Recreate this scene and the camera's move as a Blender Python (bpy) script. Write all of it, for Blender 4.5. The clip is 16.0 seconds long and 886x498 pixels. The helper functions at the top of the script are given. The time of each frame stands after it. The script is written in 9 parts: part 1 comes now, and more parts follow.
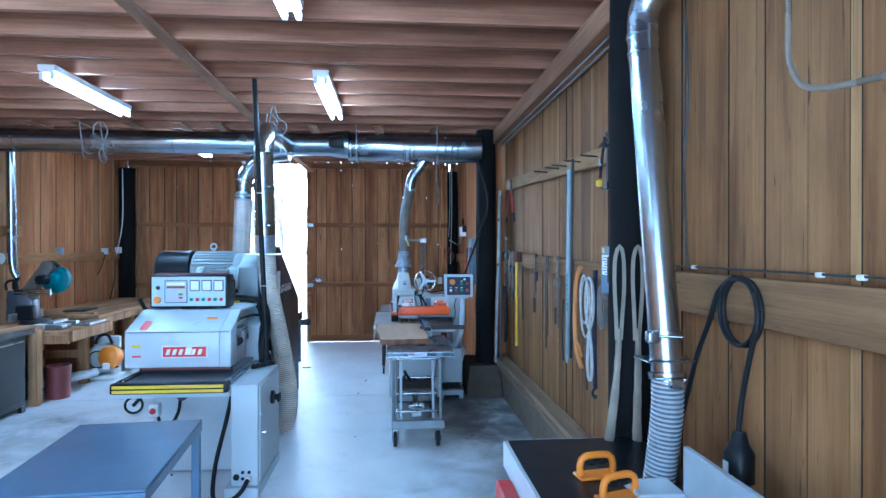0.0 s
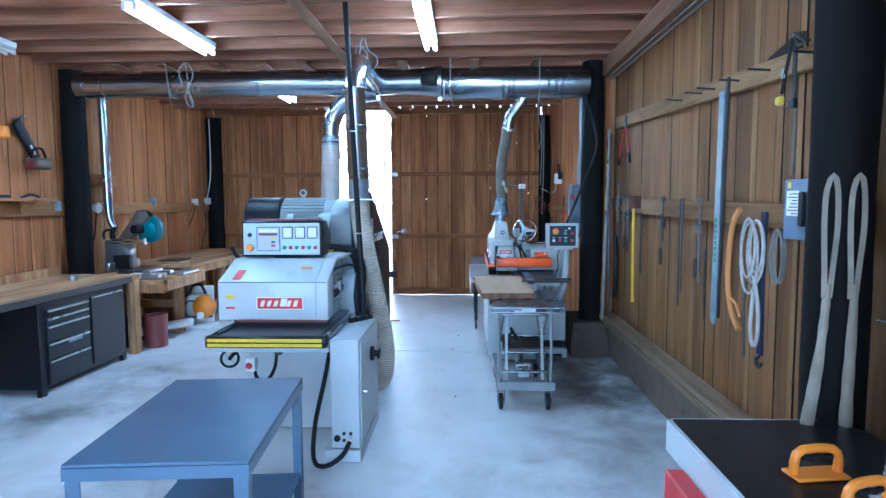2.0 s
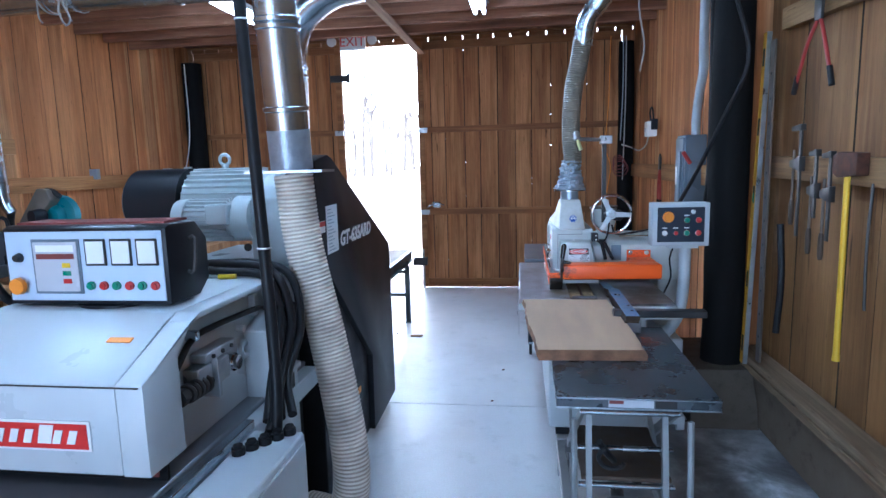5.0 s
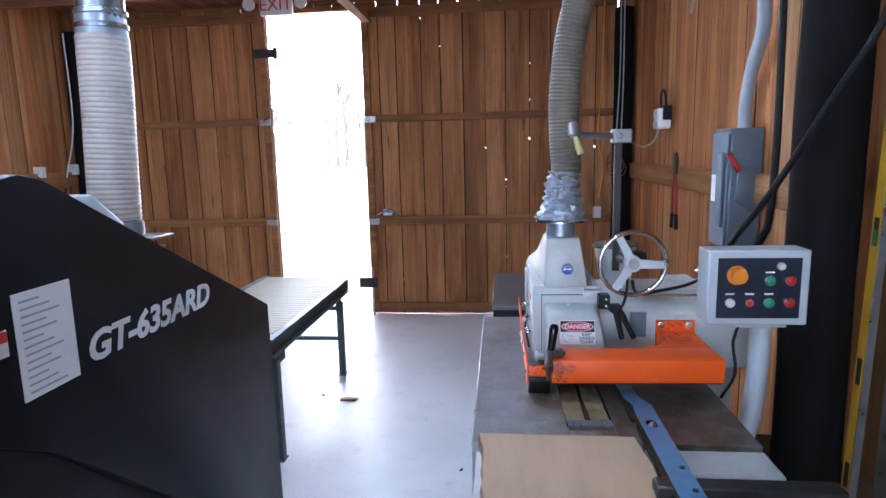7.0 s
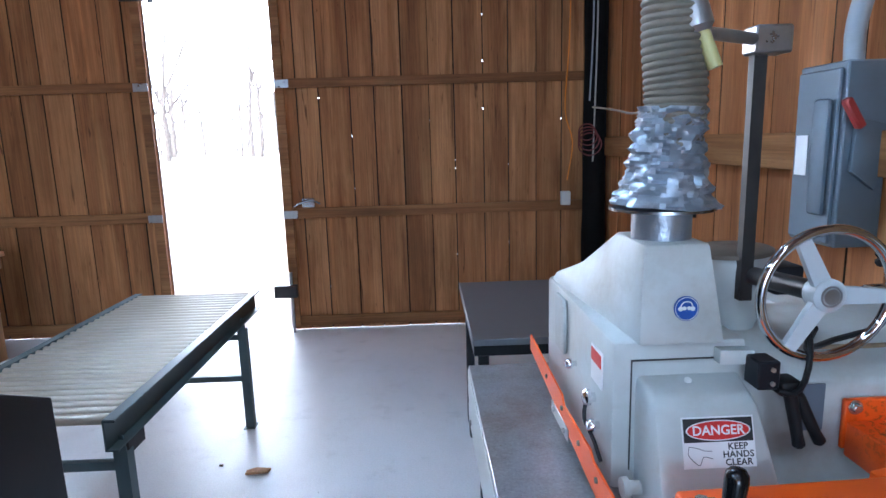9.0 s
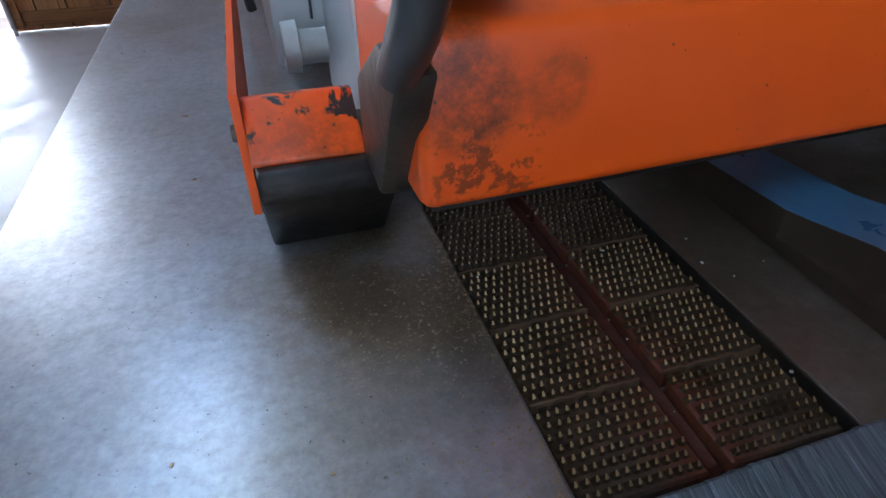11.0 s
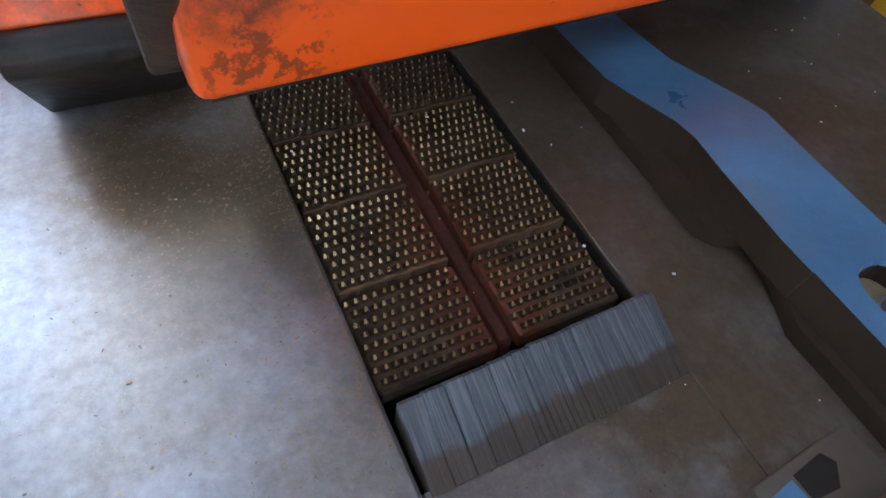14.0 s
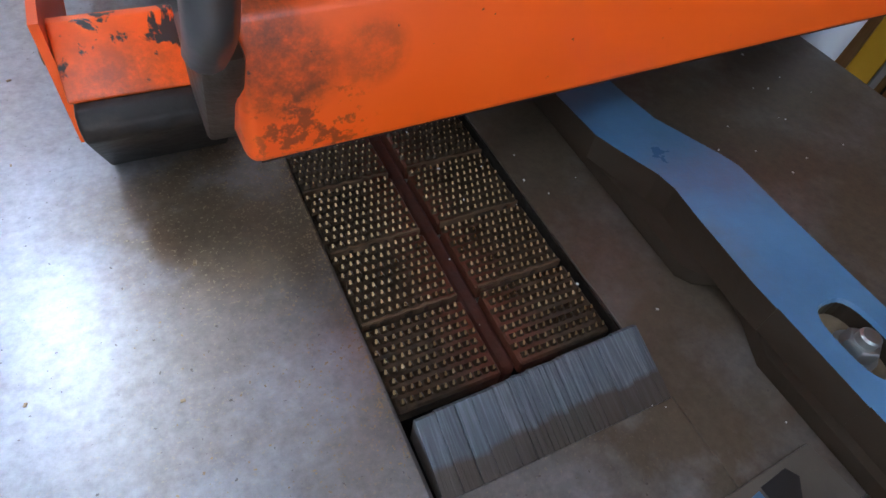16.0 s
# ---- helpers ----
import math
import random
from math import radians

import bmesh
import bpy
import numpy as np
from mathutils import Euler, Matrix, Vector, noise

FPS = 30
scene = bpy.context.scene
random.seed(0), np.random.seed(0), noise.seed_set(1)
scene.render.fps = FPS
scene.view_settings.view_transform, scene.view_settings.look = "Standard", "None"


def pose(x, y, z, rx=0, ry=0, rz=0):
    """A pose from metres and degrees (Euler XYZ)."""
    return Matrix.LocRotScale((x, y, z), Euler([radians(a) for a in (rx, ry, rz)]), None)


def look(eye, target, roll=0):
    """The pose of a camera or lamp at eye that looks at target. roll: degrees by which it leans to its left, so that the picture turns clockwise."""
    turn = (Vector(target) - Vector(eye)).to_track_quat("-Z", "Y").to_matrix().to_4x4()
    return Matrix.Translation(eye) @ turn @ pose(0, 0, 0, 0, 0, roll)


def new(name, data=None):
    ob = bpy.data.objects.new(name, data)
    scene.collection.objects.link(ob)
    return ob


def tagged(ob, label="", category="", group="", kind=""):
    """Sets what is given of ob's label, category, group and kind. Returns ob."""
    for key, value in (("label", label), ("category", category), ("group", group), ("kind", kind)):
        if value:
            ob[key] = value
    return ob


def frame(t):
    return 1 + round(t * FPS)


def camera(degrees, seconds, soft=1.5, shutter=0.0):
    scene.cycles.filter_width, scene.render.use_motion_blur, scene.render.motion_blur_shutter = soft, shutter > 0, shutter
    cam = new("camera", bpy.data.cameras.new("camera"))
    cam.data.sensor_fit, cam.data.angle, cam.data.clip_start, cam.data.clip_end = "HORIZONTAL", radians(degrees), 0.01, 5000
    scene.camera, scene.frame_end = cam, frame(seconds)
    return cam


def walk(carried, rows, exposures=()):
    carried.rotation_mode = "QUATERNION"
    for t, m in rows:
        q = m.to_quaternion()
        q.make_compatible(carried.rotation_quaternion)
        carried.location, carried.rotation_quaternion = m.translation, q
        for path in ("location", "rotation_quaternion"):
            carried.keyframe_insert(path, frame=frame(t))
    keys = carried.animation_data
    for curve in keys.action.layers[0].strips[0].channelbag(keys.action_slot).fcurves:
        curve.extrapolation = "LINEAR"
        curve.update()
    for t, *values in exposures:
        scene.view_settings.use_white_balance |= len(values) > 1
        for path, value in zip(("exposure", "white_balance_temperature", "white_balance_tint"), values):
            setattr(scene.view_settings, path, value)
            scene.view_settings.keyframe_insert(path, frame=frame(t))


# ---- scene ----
cam = camera(73.6, 16.0)
PATH = [
    (0, (0.509, -0.247, 1.592), (0.674, 1.746, 1.588), 0.0),
    (0.5, (0.469, -0.208, 1.586), (0.535, 1.791, 1.546), 0.6),
    (1, (0.366, -0.125, 1.576), (0.389, 1.874, 1.521), 1.2),
    (1.5, (0.281, -0.007, 1.554), (0.261, 1.99, 1.449), 0.1),
    (2, (0.278, 0.247, 1.516), (0.196, 2.239, 1.359), -0.3),
    (2.5, (0.315, 0.575, 1.547), (0.223, 2.566, 1.382), -0.2),
    (3, (0.276, 0.976, 1.545), (0.163, 2.965, 1.368), -0.3),
    (3.2, (0.267, 1.129, 1.551), (0.122, 3.115, 1.361), -0.3),
    (5.3, (0.397, 2.772, 1.553), (0.117, 4.73, 1.259), -1.6),
    (5.5, (0.43, 2.914, 1.558), (0.156, 4.872, 1.258), -1.7),
    (6, (0.449, 3.328, 1.518), (0.191, 5.288, 1.211), -1.7),
    (6.5, (0.428, 3.704, 1.592), (0.18, 5.663, 1.277), -1.6),
    (7, (0.407, 4.036, 1.628), (0.199, 6.0, 1.308), -1.4),
    (7.5, (0.276, 4.355, 1.61), (0.112, 6.321, 1.284), -1.4),
    (8, (0.173, 4.619, 1.64), (0.049, 6.589, 1.318), -1.6),
    (8.2, (0.147, 4.728, 1.615), (0.041, 6.7, 1.295), -1.7),
    (10.3, (0.412, 5.55, 1.271), (0.758, 7.357, 0.487), -2.2),
    (10.5, (0.455, 5.564, 1.202), (0.824, 7.311, 0.3), -2.5),
    (10.8, (0.488, 5.605, 1.089), (0.907, 7.247, 0.027), -2.0),
    (11, (0.499, 5.623, 1.041), (0.95, 7.175, -0.136), -0.5),
    (11.5, (0.532, 5.652, 1.001), (0.999, 6.963, -0.435), 0.1),
    (12, (0.537, 5.667, 0.995), (1.027, 6.754, -0.61), 3.4),
    (12.5, (0.541, 5.666, 1.007), (1.071, 6.618, -0.67), 7.4),
    (13, (0.542, 5.658, 1.031), (1.135, 6.575, -0.645), 10.8),
    (13.5, (0.541, 5.654, 1.044), (1.175, 6.598, -0.601), 11.4),
    (14, (0.543, 5.643, 1.063), (1.22, 6.618, -0.547), 11.6),
    (14.5, (0.535, 5.635, 1.095), (1.236, 6.676, -0.462), 11.2),
    (15, (0.524, 5.627, 1.097), (1.212, 6.691, -0.45), 10.9),
    (15.5, (0.523, 5.626, 1.097), (1.228, 6.69, -0.443), 11.2),
    (16, (0.527, 5.625, 1.097), (1.22, 6.695, -0.445), 10.4),
]
walk(cam, [(t, look(eye, target, roll)) for t, eye, target, roll in PATH],
     exposures=[(0, 1.42, 4580, 4), (1, 1.42, 4700, 4), (2, 1.42, 4820, 6), (3, 1.44, 4890, 8), (5.5, 1.32, 5400, 16), (7, 1.36, 5850, 21), (8, 1.30, 5750, 18), (10.5, 1.05, 5450, 14), (11, 0.80, 5750, 14), (11.5, 0.95, 5650, 13), (12, 1.14, 5750, 13), (13, 1.36, 6050, 15), (14, 1.48, 6350, 21), (16, 1.48, 6450, 22)])

# ---- world and light ----
world = bpy.data.worlds.new("sky")
scene.world = world
world.use_nodes = True
wn = world.node_tree.nodes
wl = world.node_tree.links
sky = wn.new("ShaderNodeTexSky")
sky.sky_type = "NISHITA"
sky.sun_disc = False
sky.sun_elevation = radians(38)
sky.sun_rotation = radians(-105)
sky.air_density, sky.dust_density, sky.ozone_density = 1.0, 8.0, 1.0
wl.new(sky.outputs[0], wn["Background"].inputs[0])
wn["Background"].inputs[1].default_value = 0.15
sun = new("sun", bpy.data.lights.new("sun", "SUN"))
sun.data.energy, sun.data.angle, sun.data.color = 5.0, radians(10), (1.0, 0.96, 0.9)
sun.matrix_world = look((-20, 8.5, 16), (0, 14, 0))
# Area lamp added behind the camera, standing in for daylight from an unseen doorway
day = new("south_fill_lamp", bpy.data.lights.new("south_fill_lamp", "AREA"))
day.data.shape, day.data.size, day.data.size_y = "RECTANGLE", 3.6, 2.5
day.data.energy, day.data.color = 110, (0.62, 0.82, 1.0)
day.matrix_world = look((-1.0, -3.1, 1.35), (-1.0, 4.0, 1.3))
TUBE = 24.0  # strength of the fluorescent tubes

# ---- building helpers ----
ORIGIN = {}
SHIFT = [Vector((0, 0, 0))]  # where the group of things now being built is set down


def thing(name, base, label, category, group="", kind=""):
    ob = new(name)
    ob.location = Vector(base) + SHIFT[0]
    ob.empty_display_size = 0.1
    ORIGIN[ob.name] = Vector(base)
    return tagged(ob, label, category, group, kind)


def to_mesh(name, bm, material, smooth=0):
    bmesh.ops.recalc_face_normals(bm, faces=bm.faces)
    me = bpy.data.meshes.new(name)
    bm.to_mesh(me)
    bm.free()
    if smooth:
        me.shade_smooth()
        me.set_sharp_from_angle(angle=radians(smooth))
    for m in material if isinstance(material, (list, tuple)) else [material]:
        me.materials.append(m)
    return me


def part(name, bm, material, parent, label="", smooth=40):
    """One mesh, drawn in world metres, hung under its thing."""
    base = ORIGIN[parent.name]
    bmesh.ops.translate(bm, verts=bm.verts, vec=-base)
    ob = new(name, to_mesh(name, bm, material, smooth))
    ob.parent = parent
    ORIGIN[ob.name] = base
    return tagged(ob, label) if label else ob


def solo(name, bm, material, base, label, category, group="", kind="", smooth=40):
    bmesh.ops.translate(bm, verts=bm.verts, vec=-Vector(base))
    ob = new(name, to_mesh(name, bm, material, smooth))
    ob.location = Vector(base) + SHIFT[0]
    ORIGIN[ob.name] = Vector(base)
    return tagged(ob, label, category, group, kind)


def B():
    return bmesh.new()


def box(bm, x0, x1, y0, y1, z0, z1, bev=0.0, m=None, seg=1):
    mat4 = Matrix.Translation(((x0 + x1) / 2, (y0 + y1) / 2, (z0 + z1) / 2)) @ Matrix.Diagonal((x1 - x0, y1 - y0, z1 - z0, 1))
    if m is not None:
        mat4 = m @ mat4
    g = bmesh.ops.create_cube(bm, size=1, matrix=mat4)
    if bev:
        ed = list({e for v in g["verts"] for e in v.link_edges})
        bmesh.ops.bevel(bm, geom=ed, offset=bev, segments=seg, profile=0.5, affect="EDGES")
    return bm


def frame_of(d):
    d = Vector(d).normalized()
    a = Vector((0, 0, 1)) if abs(d.z) < 0.9 else Vector((1, 0, 0))
    u = d.cross(a).normalized()
    return u, d.cross(u).normalized()


def ring(bm, c, u, v, r, n):
    return [bm.verts.new(Vector(c) + r * (math.cos(2 * math.pi * i / n) * u + math.sin(2 * math.pi * i / n) * v)) for i in range(n)]


def skin(bm, rings, closed=False, cap=True):
    pairs = list(zip(rings, rings[1:])) + ([(rings[-1], rings[0])] if closed else [])
    for a, b in pairs:
        n = len(a)
        for i in range(n):
            bm.faces.new((a[i], a[(i + 1) % n], b[(i + 1) % n], b[i]))
    if cap and not closed:
        bm.faces.new(rings[0])
        bm.faces.new(list(reversed(rings[-1])))


def cyl(bm, p, q, r, r2=None, n=20, cap=True):
    p, q = Vector(p), Vector(q)
    u, v = frame_of(q - p)
    skin(bm, [ring(bm, p, u, v, r, n), ring(bm, q, u, v, r if r2 is None else r2, n)], cap=cap)
    return bm


def lathe(bm, p, axis, prof, n=24, cap=True):
    """prof: (distance along the axis, radius) pairs."""
    p, d = Vector(p), Vector(axis).normalized()
    u, v = frame_of(d)
    skin(bm, [ring(bm, p + d * a, u, v, r, n) for a, r in prof], cap=cap)
    return bm


def curve(pts, step=0.03):
    """A smooth line through the points."""
    pts = [Vector(p) for p in pts]
    if len(pts) < 3:
        n = max(2, int((pts[1] - pts[0]).length / step))
        return [pts[0].lerp(pts[1], i / n) for i in range(n + 1)]
    ext = [2 * pts[0] - pts[1]] + pts + [2 * pts[-1] - pts[-2]]
    out = []
    for i in range(1, len(ext) - 2):
        a, b, c, d = ext[i - 1:i + 3]
        n = max(2, int((c - b).length / step))
        for k in range(n):
            t = k / n
            out.append(0.5 * (2 * b + (c - a) * t + (2 * a - 5 * b + 4 * c - d) * t * t + (3 * b - a - 3 * c + d) * t ** 3))
    return out + [pts[-1]]


def sweep(bm, line, radii, n=10, cap=True):
    u, v = frame_of(line[1] - line[0])
    rings = []
    for i, p in enumerate(line):
        d = (line[min(i + 1, len(line) - 1)] - line[max(i - 1, 0)]).normalized()
        u = (u - d * u.dot(d)).normalized()
        v = d.cross(u)
        rings.append(ring(bm, p, u, v, radii[i] if isinstance(radii, list) else radii, n))
    skin(bm, rings, cap=cap)
    return bm


def tube(bm, pts, r, n=10, step=0.03):
    return sweep(bm, curve(pts, step), r, n)


def hose(bm, pts, r, pitch=0.022, depth=0.006, n=20):
    """Corrugated hose: rings of changing radius along a line."""
    line = curve(pts, pitch / 4)
    total, acc = [0.0], 0.0
    for a, b in zip(line, line[1:]):
        acc += (b - a).length
        total.append(acc)
    k = int(acc / (pitch / 4))
    even, j = [], 0
    for i in range(k + 1):
        s = acc * i / k
        while j < len(total) - 2 and total[j + 1] < s:
            j += 1
        f = (s - total[j]) / max(1e-6, total[j + 1] - total[j])
        even.append(line[j].lerp(line[j + 1], f))
    shape = (0.0, 0.75, 1.0, 0.75)
    sweep(bm, even, [r - depth * (1 - shape[i % 4]) for i in range(k + 1)], n)
    bm.faces.ensure_lookup_table()
    for i in range(k * n):  # the crests take the second material
        if i < len(bm.faces) and (i // n) % 4 in (1, 2):
            bm.faces[i].material_index = 1
    return bm


def prism(bm, pts, axis, a, b, bev=0.0):
    def at(p, w):
        return {"x": (w, p[0], p[1]), "y": (p[0], w, p[1]), "z": (p[0], p[1], w)}[axis]
    lo = [bm.verts.new(at(p, a)) for p in pts]
    hi = [bm.verts.new(at(p, b)) for p in pts]
    n = len(pts)
    fs = [bm.faces.new(lo), bm.faces.new(list(reversed(hi)))]
    for i in range(n):
        fs.append(bm.faces.new((lo[i], hi[i], hi[(i + 1) % n], lo[(i + 1) % n])))
    bmesh.ops.recalc_face_normals(bm, faces=fs)
    if bev:
        bmesh.ops.bevel(bm, geom=list({e for f in fs for e in f.edges}), offset=bev, segments=2, profile=0.5, affect="EDGES")
    return bm


def torus(bm, c, axis, R, r, n=40, k=10, a0=0.0, a1=360.0):
    u, v = frame_of(axis)
    ax = Vector(axis).normalized()
    full = abs(a1 - a0) >= 360
    rings = []
    for i in range(n if full else n + 1):
        a = radians(a0 + (a1 - a0) * i / n)
        d = math.cos(a) * u + math.sin(a) * v
        rings.append(ring(bm, Vector(c) + R * d, d, ax, r, k))
    skin(bm, rings, closed=full, cap=not full)
    return bm


def strap(bm, pts, w, t, side):
    """A flat band of width w along a line, facing the given way."""
    line = curve(pts, 0.02)
    side = Vector(side).normalized()
    rings = []
    for i, p in enumerate(line):
        d = (line[min(i + 1, len(line) - 1)] - line[max(i - 1, 0)]).normalized()
        wv = d.cross(side).normalized() * w / 2
        nv = side * t / 2
        rings.append([bm.verts.new(p + a) for a in (wv + nv, wv - nv, -wv - nv, -wv + nv)])
    skin(bm, rings)
    return bm


def letters(body, size, m, extrude=0.0006, spacing=1.0, bold=0.0, lean=0.0):
    """Raised letters as a bmesh, laid out by the pose m."""
    cu = bpy.data.curves.new("letters", "FONT")
    cu.body, cu.size, cu.extrude, cu.align_x, cu.align_y = body, size, extrude, "CENTER", "CENTER"
    cu.space_character, cu.offset, cu.shear = spacing, bold, lean
    cu.resolution_u = 3
    ob = bpy.data.objects.new("letters", cu)
    scene.collection.objects.link(ob)
    bpy.context.view_layer.update()
    me = bpy.data.meshes.new_from_object(ob.evaluated_get(bpy.context.evaluated_depsgraph_get()))
    bpy.data.objects.remove(ob)
    bpy.data.curves.remove(cu)
    bm = B()
    bm.from_mesh(me)
    bpy.data.meshes.remove(me)
    bmesh.ops.transform(bm, matrix=m, verts=bm.verts)
    return bm


def shader(name):
    m = bpy.data.materials.new(name)
    m.use_nodes = True
    nt = m.node_tree
    return m, nt.nodes, nt.links, nt.nodes["Principled BSDF"]


def coords(n, l, stretch=(1, 1, 1), shuffle=True):
    tc = n.new("ShaderNodeTexCoord")
    mp = n.new("ShaderNodeMapping")
    mp.inputs["Scale"].default_value = stretch
    if shuffle:
        oi = n.new("ShaderNodeObjectInfo")
        mu = n.new("ShaderNodeMath")
        mu.operation = "MULTIPLY"
        mu.inputs[1].default_value = 37.0
        l.new(oi.outputs["Random"], mu.inputs[0])
        ad = n.new("ShaderNodeVectorMath")
        ad.operation = "ADD"
        l.new(tc.outputs["Object"], ad.inputs[0])
        l.new(mu.outputs[0], ad.inputs[1])
        l.new(ad.outputs[0], mp.inputs[0])
        return mp.outputs[0], oi
    l.new(tc.outputs["Object"], mp.inputs[0])
    return mp.outputs[0], None


def noise_tex(n, l, vec, scale, detail=4.0, rough=0.55, dist=0.0):
    t = n.new("ShaderNodeTexNoise")
    t.inputs["Scale"].default_value, t.inputs["Detail"].default_value = scale, detail
    t.inputs["Roughness"].default_value, t.inputs["Distortion"].default_value = rough, dist
    l.new(vec, t.inputs["Vector"])
    return t.outputs["Fac"]


def ramp(n, l, fac, stops):
    r = n.new("ShaderNodeValToRGB")
    e = r.color_ramp.elements
    e[0].position, e[0].color = stops[0][0], (*stops[0][1], 1)
    e[1].position, e[1].color = stops[-1][0], (*stops[-1][1], 1)
    for p, c in stops[1:-1]:
        k = e.new(p)
        k.color = (*c, 1)
    l.new(fac, r.inputs[0])
    return r.outputs[0]


def mix(n, l, a, b, fac, kind="MIX"):
    x = n.new("ShaderNodeMix")
    x.data_type, x.blend_type = "RGBA", kind
    for s, i in ((fac, 0), (a, 6), (b, 7)):
        if isinstance(s, (int, float)):
            x.inputs[i].default_value = s
        elif isinstance(s, tuple):
            x.inputs[i].default_value = (*s, 1)
        else:
            l.new(s, x.inputs[i])
    return x.outputs[2]


def bump(n, l, p, fac, strength, dist=0.01):
    b = n.new("ShaderNodeBump")
    b.inputs["Strength"].default_value, b.inputs["Distance"].default_value = strength, dist
    l.new(fac, b.inputs["Height"])
    l.new(b.outputs[0], p.inputs["Normal"])


def times(c, k):
    return tuple(min(1.0, v * k) for v in c)


def plain(name, c, rough=0.5, metal=0.0, var=0.12, scale=6.0, grain=80.0, bumps=0.08, dirt=0.0, dirt_c=(0.05, 0.045, 0.04), stretch=(1, 1, 1), rvar=0.12, coat=0.0):
    """Paint, plastic, rubber or metal with worn, uneven colour at two scales."""
    m, n, l, p = shader(name)
    vec, oi = coords(n, l, stretch)
    big = noise_tex(n, l, vec, scale, 5)
    fine = noise_tex(n, l, vec, grain, 3)
    col = ramp(n, l, big, [(0.3, times(c, 1 - var)), (0.7, times(c, 1 + var))])
    if dirt:
        d = noise_tex(n, l, vec, scale * 0.6, 8, 0.7)
        k = ramp(n, l, d, [(0.5, (0, 0, 0)), (0.72, (dirt,) * 3)])
        col = mix(n, l, col, dirt_c, k)
    l.new(col, p.inputs["Base Color"])
    r = ramp(n, l, big, [(0.3, (max(0.03, rough - rvar),) * 3), (0.7, (min(1, rough + rvar),) * 3)])
    l.new(r, p.inputs["Roughness"])
    p.inputs["Metallic"].default_value = metal
    if coat:
        p.inputs["Coat Weight"].default_value = coat
        p.inputs["Coat Roughness"].default_value = 0.15
    bump(n, l, p, fine, bumps, 0.002)
    return m


def wood(name, c_lo, c_hi, axis=2, rough=0.72, spread=0.35, knots=0.5, sap=None, fine=1.0, streaks=1.0, marks=0.0):
    """Sawn board: long soft grain, pale sapwood streaks, knots and splits, every board its own shade."""
    m, n, l, p = shader(name)

    def along(across, length):
        s = [across] * 3
        s[axis] = length
        return coords(n, l, tuple(s))

    vec, oi = along(7.0, 0.35)
    streak = noise_tex(n, l, vec, 1.0, 4, 0.55, 0.8)
    cloud = noise_tex(n, l, along(3.0, 1.1)[0], 1.0, 5, 0.6, 0.3)
    grain = noise_tex(n, l, along(90.0 * fine, 1.6)[0], 1.0, 3, 0.6)
    pore = noise_tex(n, l, along(330.0 * fine, 14.0)[0], 1.0, 2, 0.5)
    half = tuple((a + b) / 2 for a, b in zip(c_lo, c_hi))
    col = mix(n, l, half, ramp(n, l, streak, [(0.3, times(c_lo, 0.85)), (0.45, c_lo), (0.6, c_hi), (0.75, times(c_hi, 1.06))]), streaks)
    if sap:
        sv = noise_tex(n, l, along(4.2, 0.12)[0], 1.0, 2, 0.4, 0.3)
        col = mix(n, l, col, sap, ramp(n, l, sv, [(0.60, (0, 0, 0)), (0.625, (0.75,) * 3)]))
    col = mix(n, l, col, ramp(n, l, grain, [(0.3, (0.70,) * 3), (0.7, (1.16,) * 3)]), 0.8 * streaks, "MULTIPLY")
    col = mix(n, l, col, ramp(n, l, pore, [(0.28, (0.6,) * 3), (0.45, (1.04,) * 3)]), 0.45, "MULTIPLY")
    col = mix(n, l, col, ramp(n, l, cloud, [(0.3, (0.58, 0.55, 0.52)), (0.7, (1.14, 1.12, 1.1))]), 0.75, "MULTIPLY")
    vr = ramp(n, l, oi.outputs["Random"], [(0.0, (1 - spread, 1 - spread * 1.1, 1 - spread * 1.2)), (0.35, (0.98, 0.93, 0.88)), (0.7, (1.0, 1.0, 1.0)), (1.0, (1.0 + spread * 0.5, 1.0 + spread * 0.5, 1.0 + spread * 0.42))])
    col = mix(n, l, col, vr, 1.0, "MULTIPLY")
    if knots:
        vo = n.new("ShaderNodeTexVoronoi")
        wob = n.new("ShaderNodeVectorMath")
        wob.operation = "ADD"
        l.new(along(4.5, 0.8)[0], wob.inputs[0])
        l.new(streak, wob.inputs[1])
        l.new(wob.outputs[0], vo.inputs["Vector"])
        kf = ramp(n, l, vo.outputs["Distance"], [(0.02, (knots,) * 3), (0.10, (0, 0, 0))])
        col = mix(n, l, col, times(c_lo, 0.25), kf)
        fl = noise_tex(n, l, along(22.0, 1.3)[0], 1.0, 3, 0.6, 1.2)
        col = mix(n, l, col, times(c_lo, 0.3), ramp(n, l, fl, [(0.655, (0, 0, 0)), (0.71, (knots,) * 3)]))
    if marks:
        drip = noise_tex(n, l, along(11.0, 0.9)[0], 1.0, 5, 0.62, 0.6)
        col = mix(n, l, col, (0.62, 0.56, 0.50), ramp(n, l, drip, [(0.52, (0, 0, 0)), (0.68, (marks,) * 3)]), "MULTIPLY")
        crack = noise_tex(n, l, along(55.0, 0.55)[0], 1.0, 2, 0.4, 0.5)
        col = mix(n, l, col, times(c_lo, 0.28), ramp(n, l, crack, [(0.70, (0, 0, 0)), (0.735, (marks,) * 3)]))
        pale = noise_tex(n, l, along(16.0, 0.35)[0], 1.0, 3, 0.5, 0.4)
        col = mix(n, l, col, (1.32, 1.30, 1.24), ramp(n, l, pale, [(0.58, (0, 0, 0)), (0.68, (marks,) * 3)]), "MULTIPLY")
    l.new(col, p.inputs["Base Color"])
    p.inputs["Roughness"].default_value = rough
    p.inputs["Specular IOR Level"].default_value = 0.3
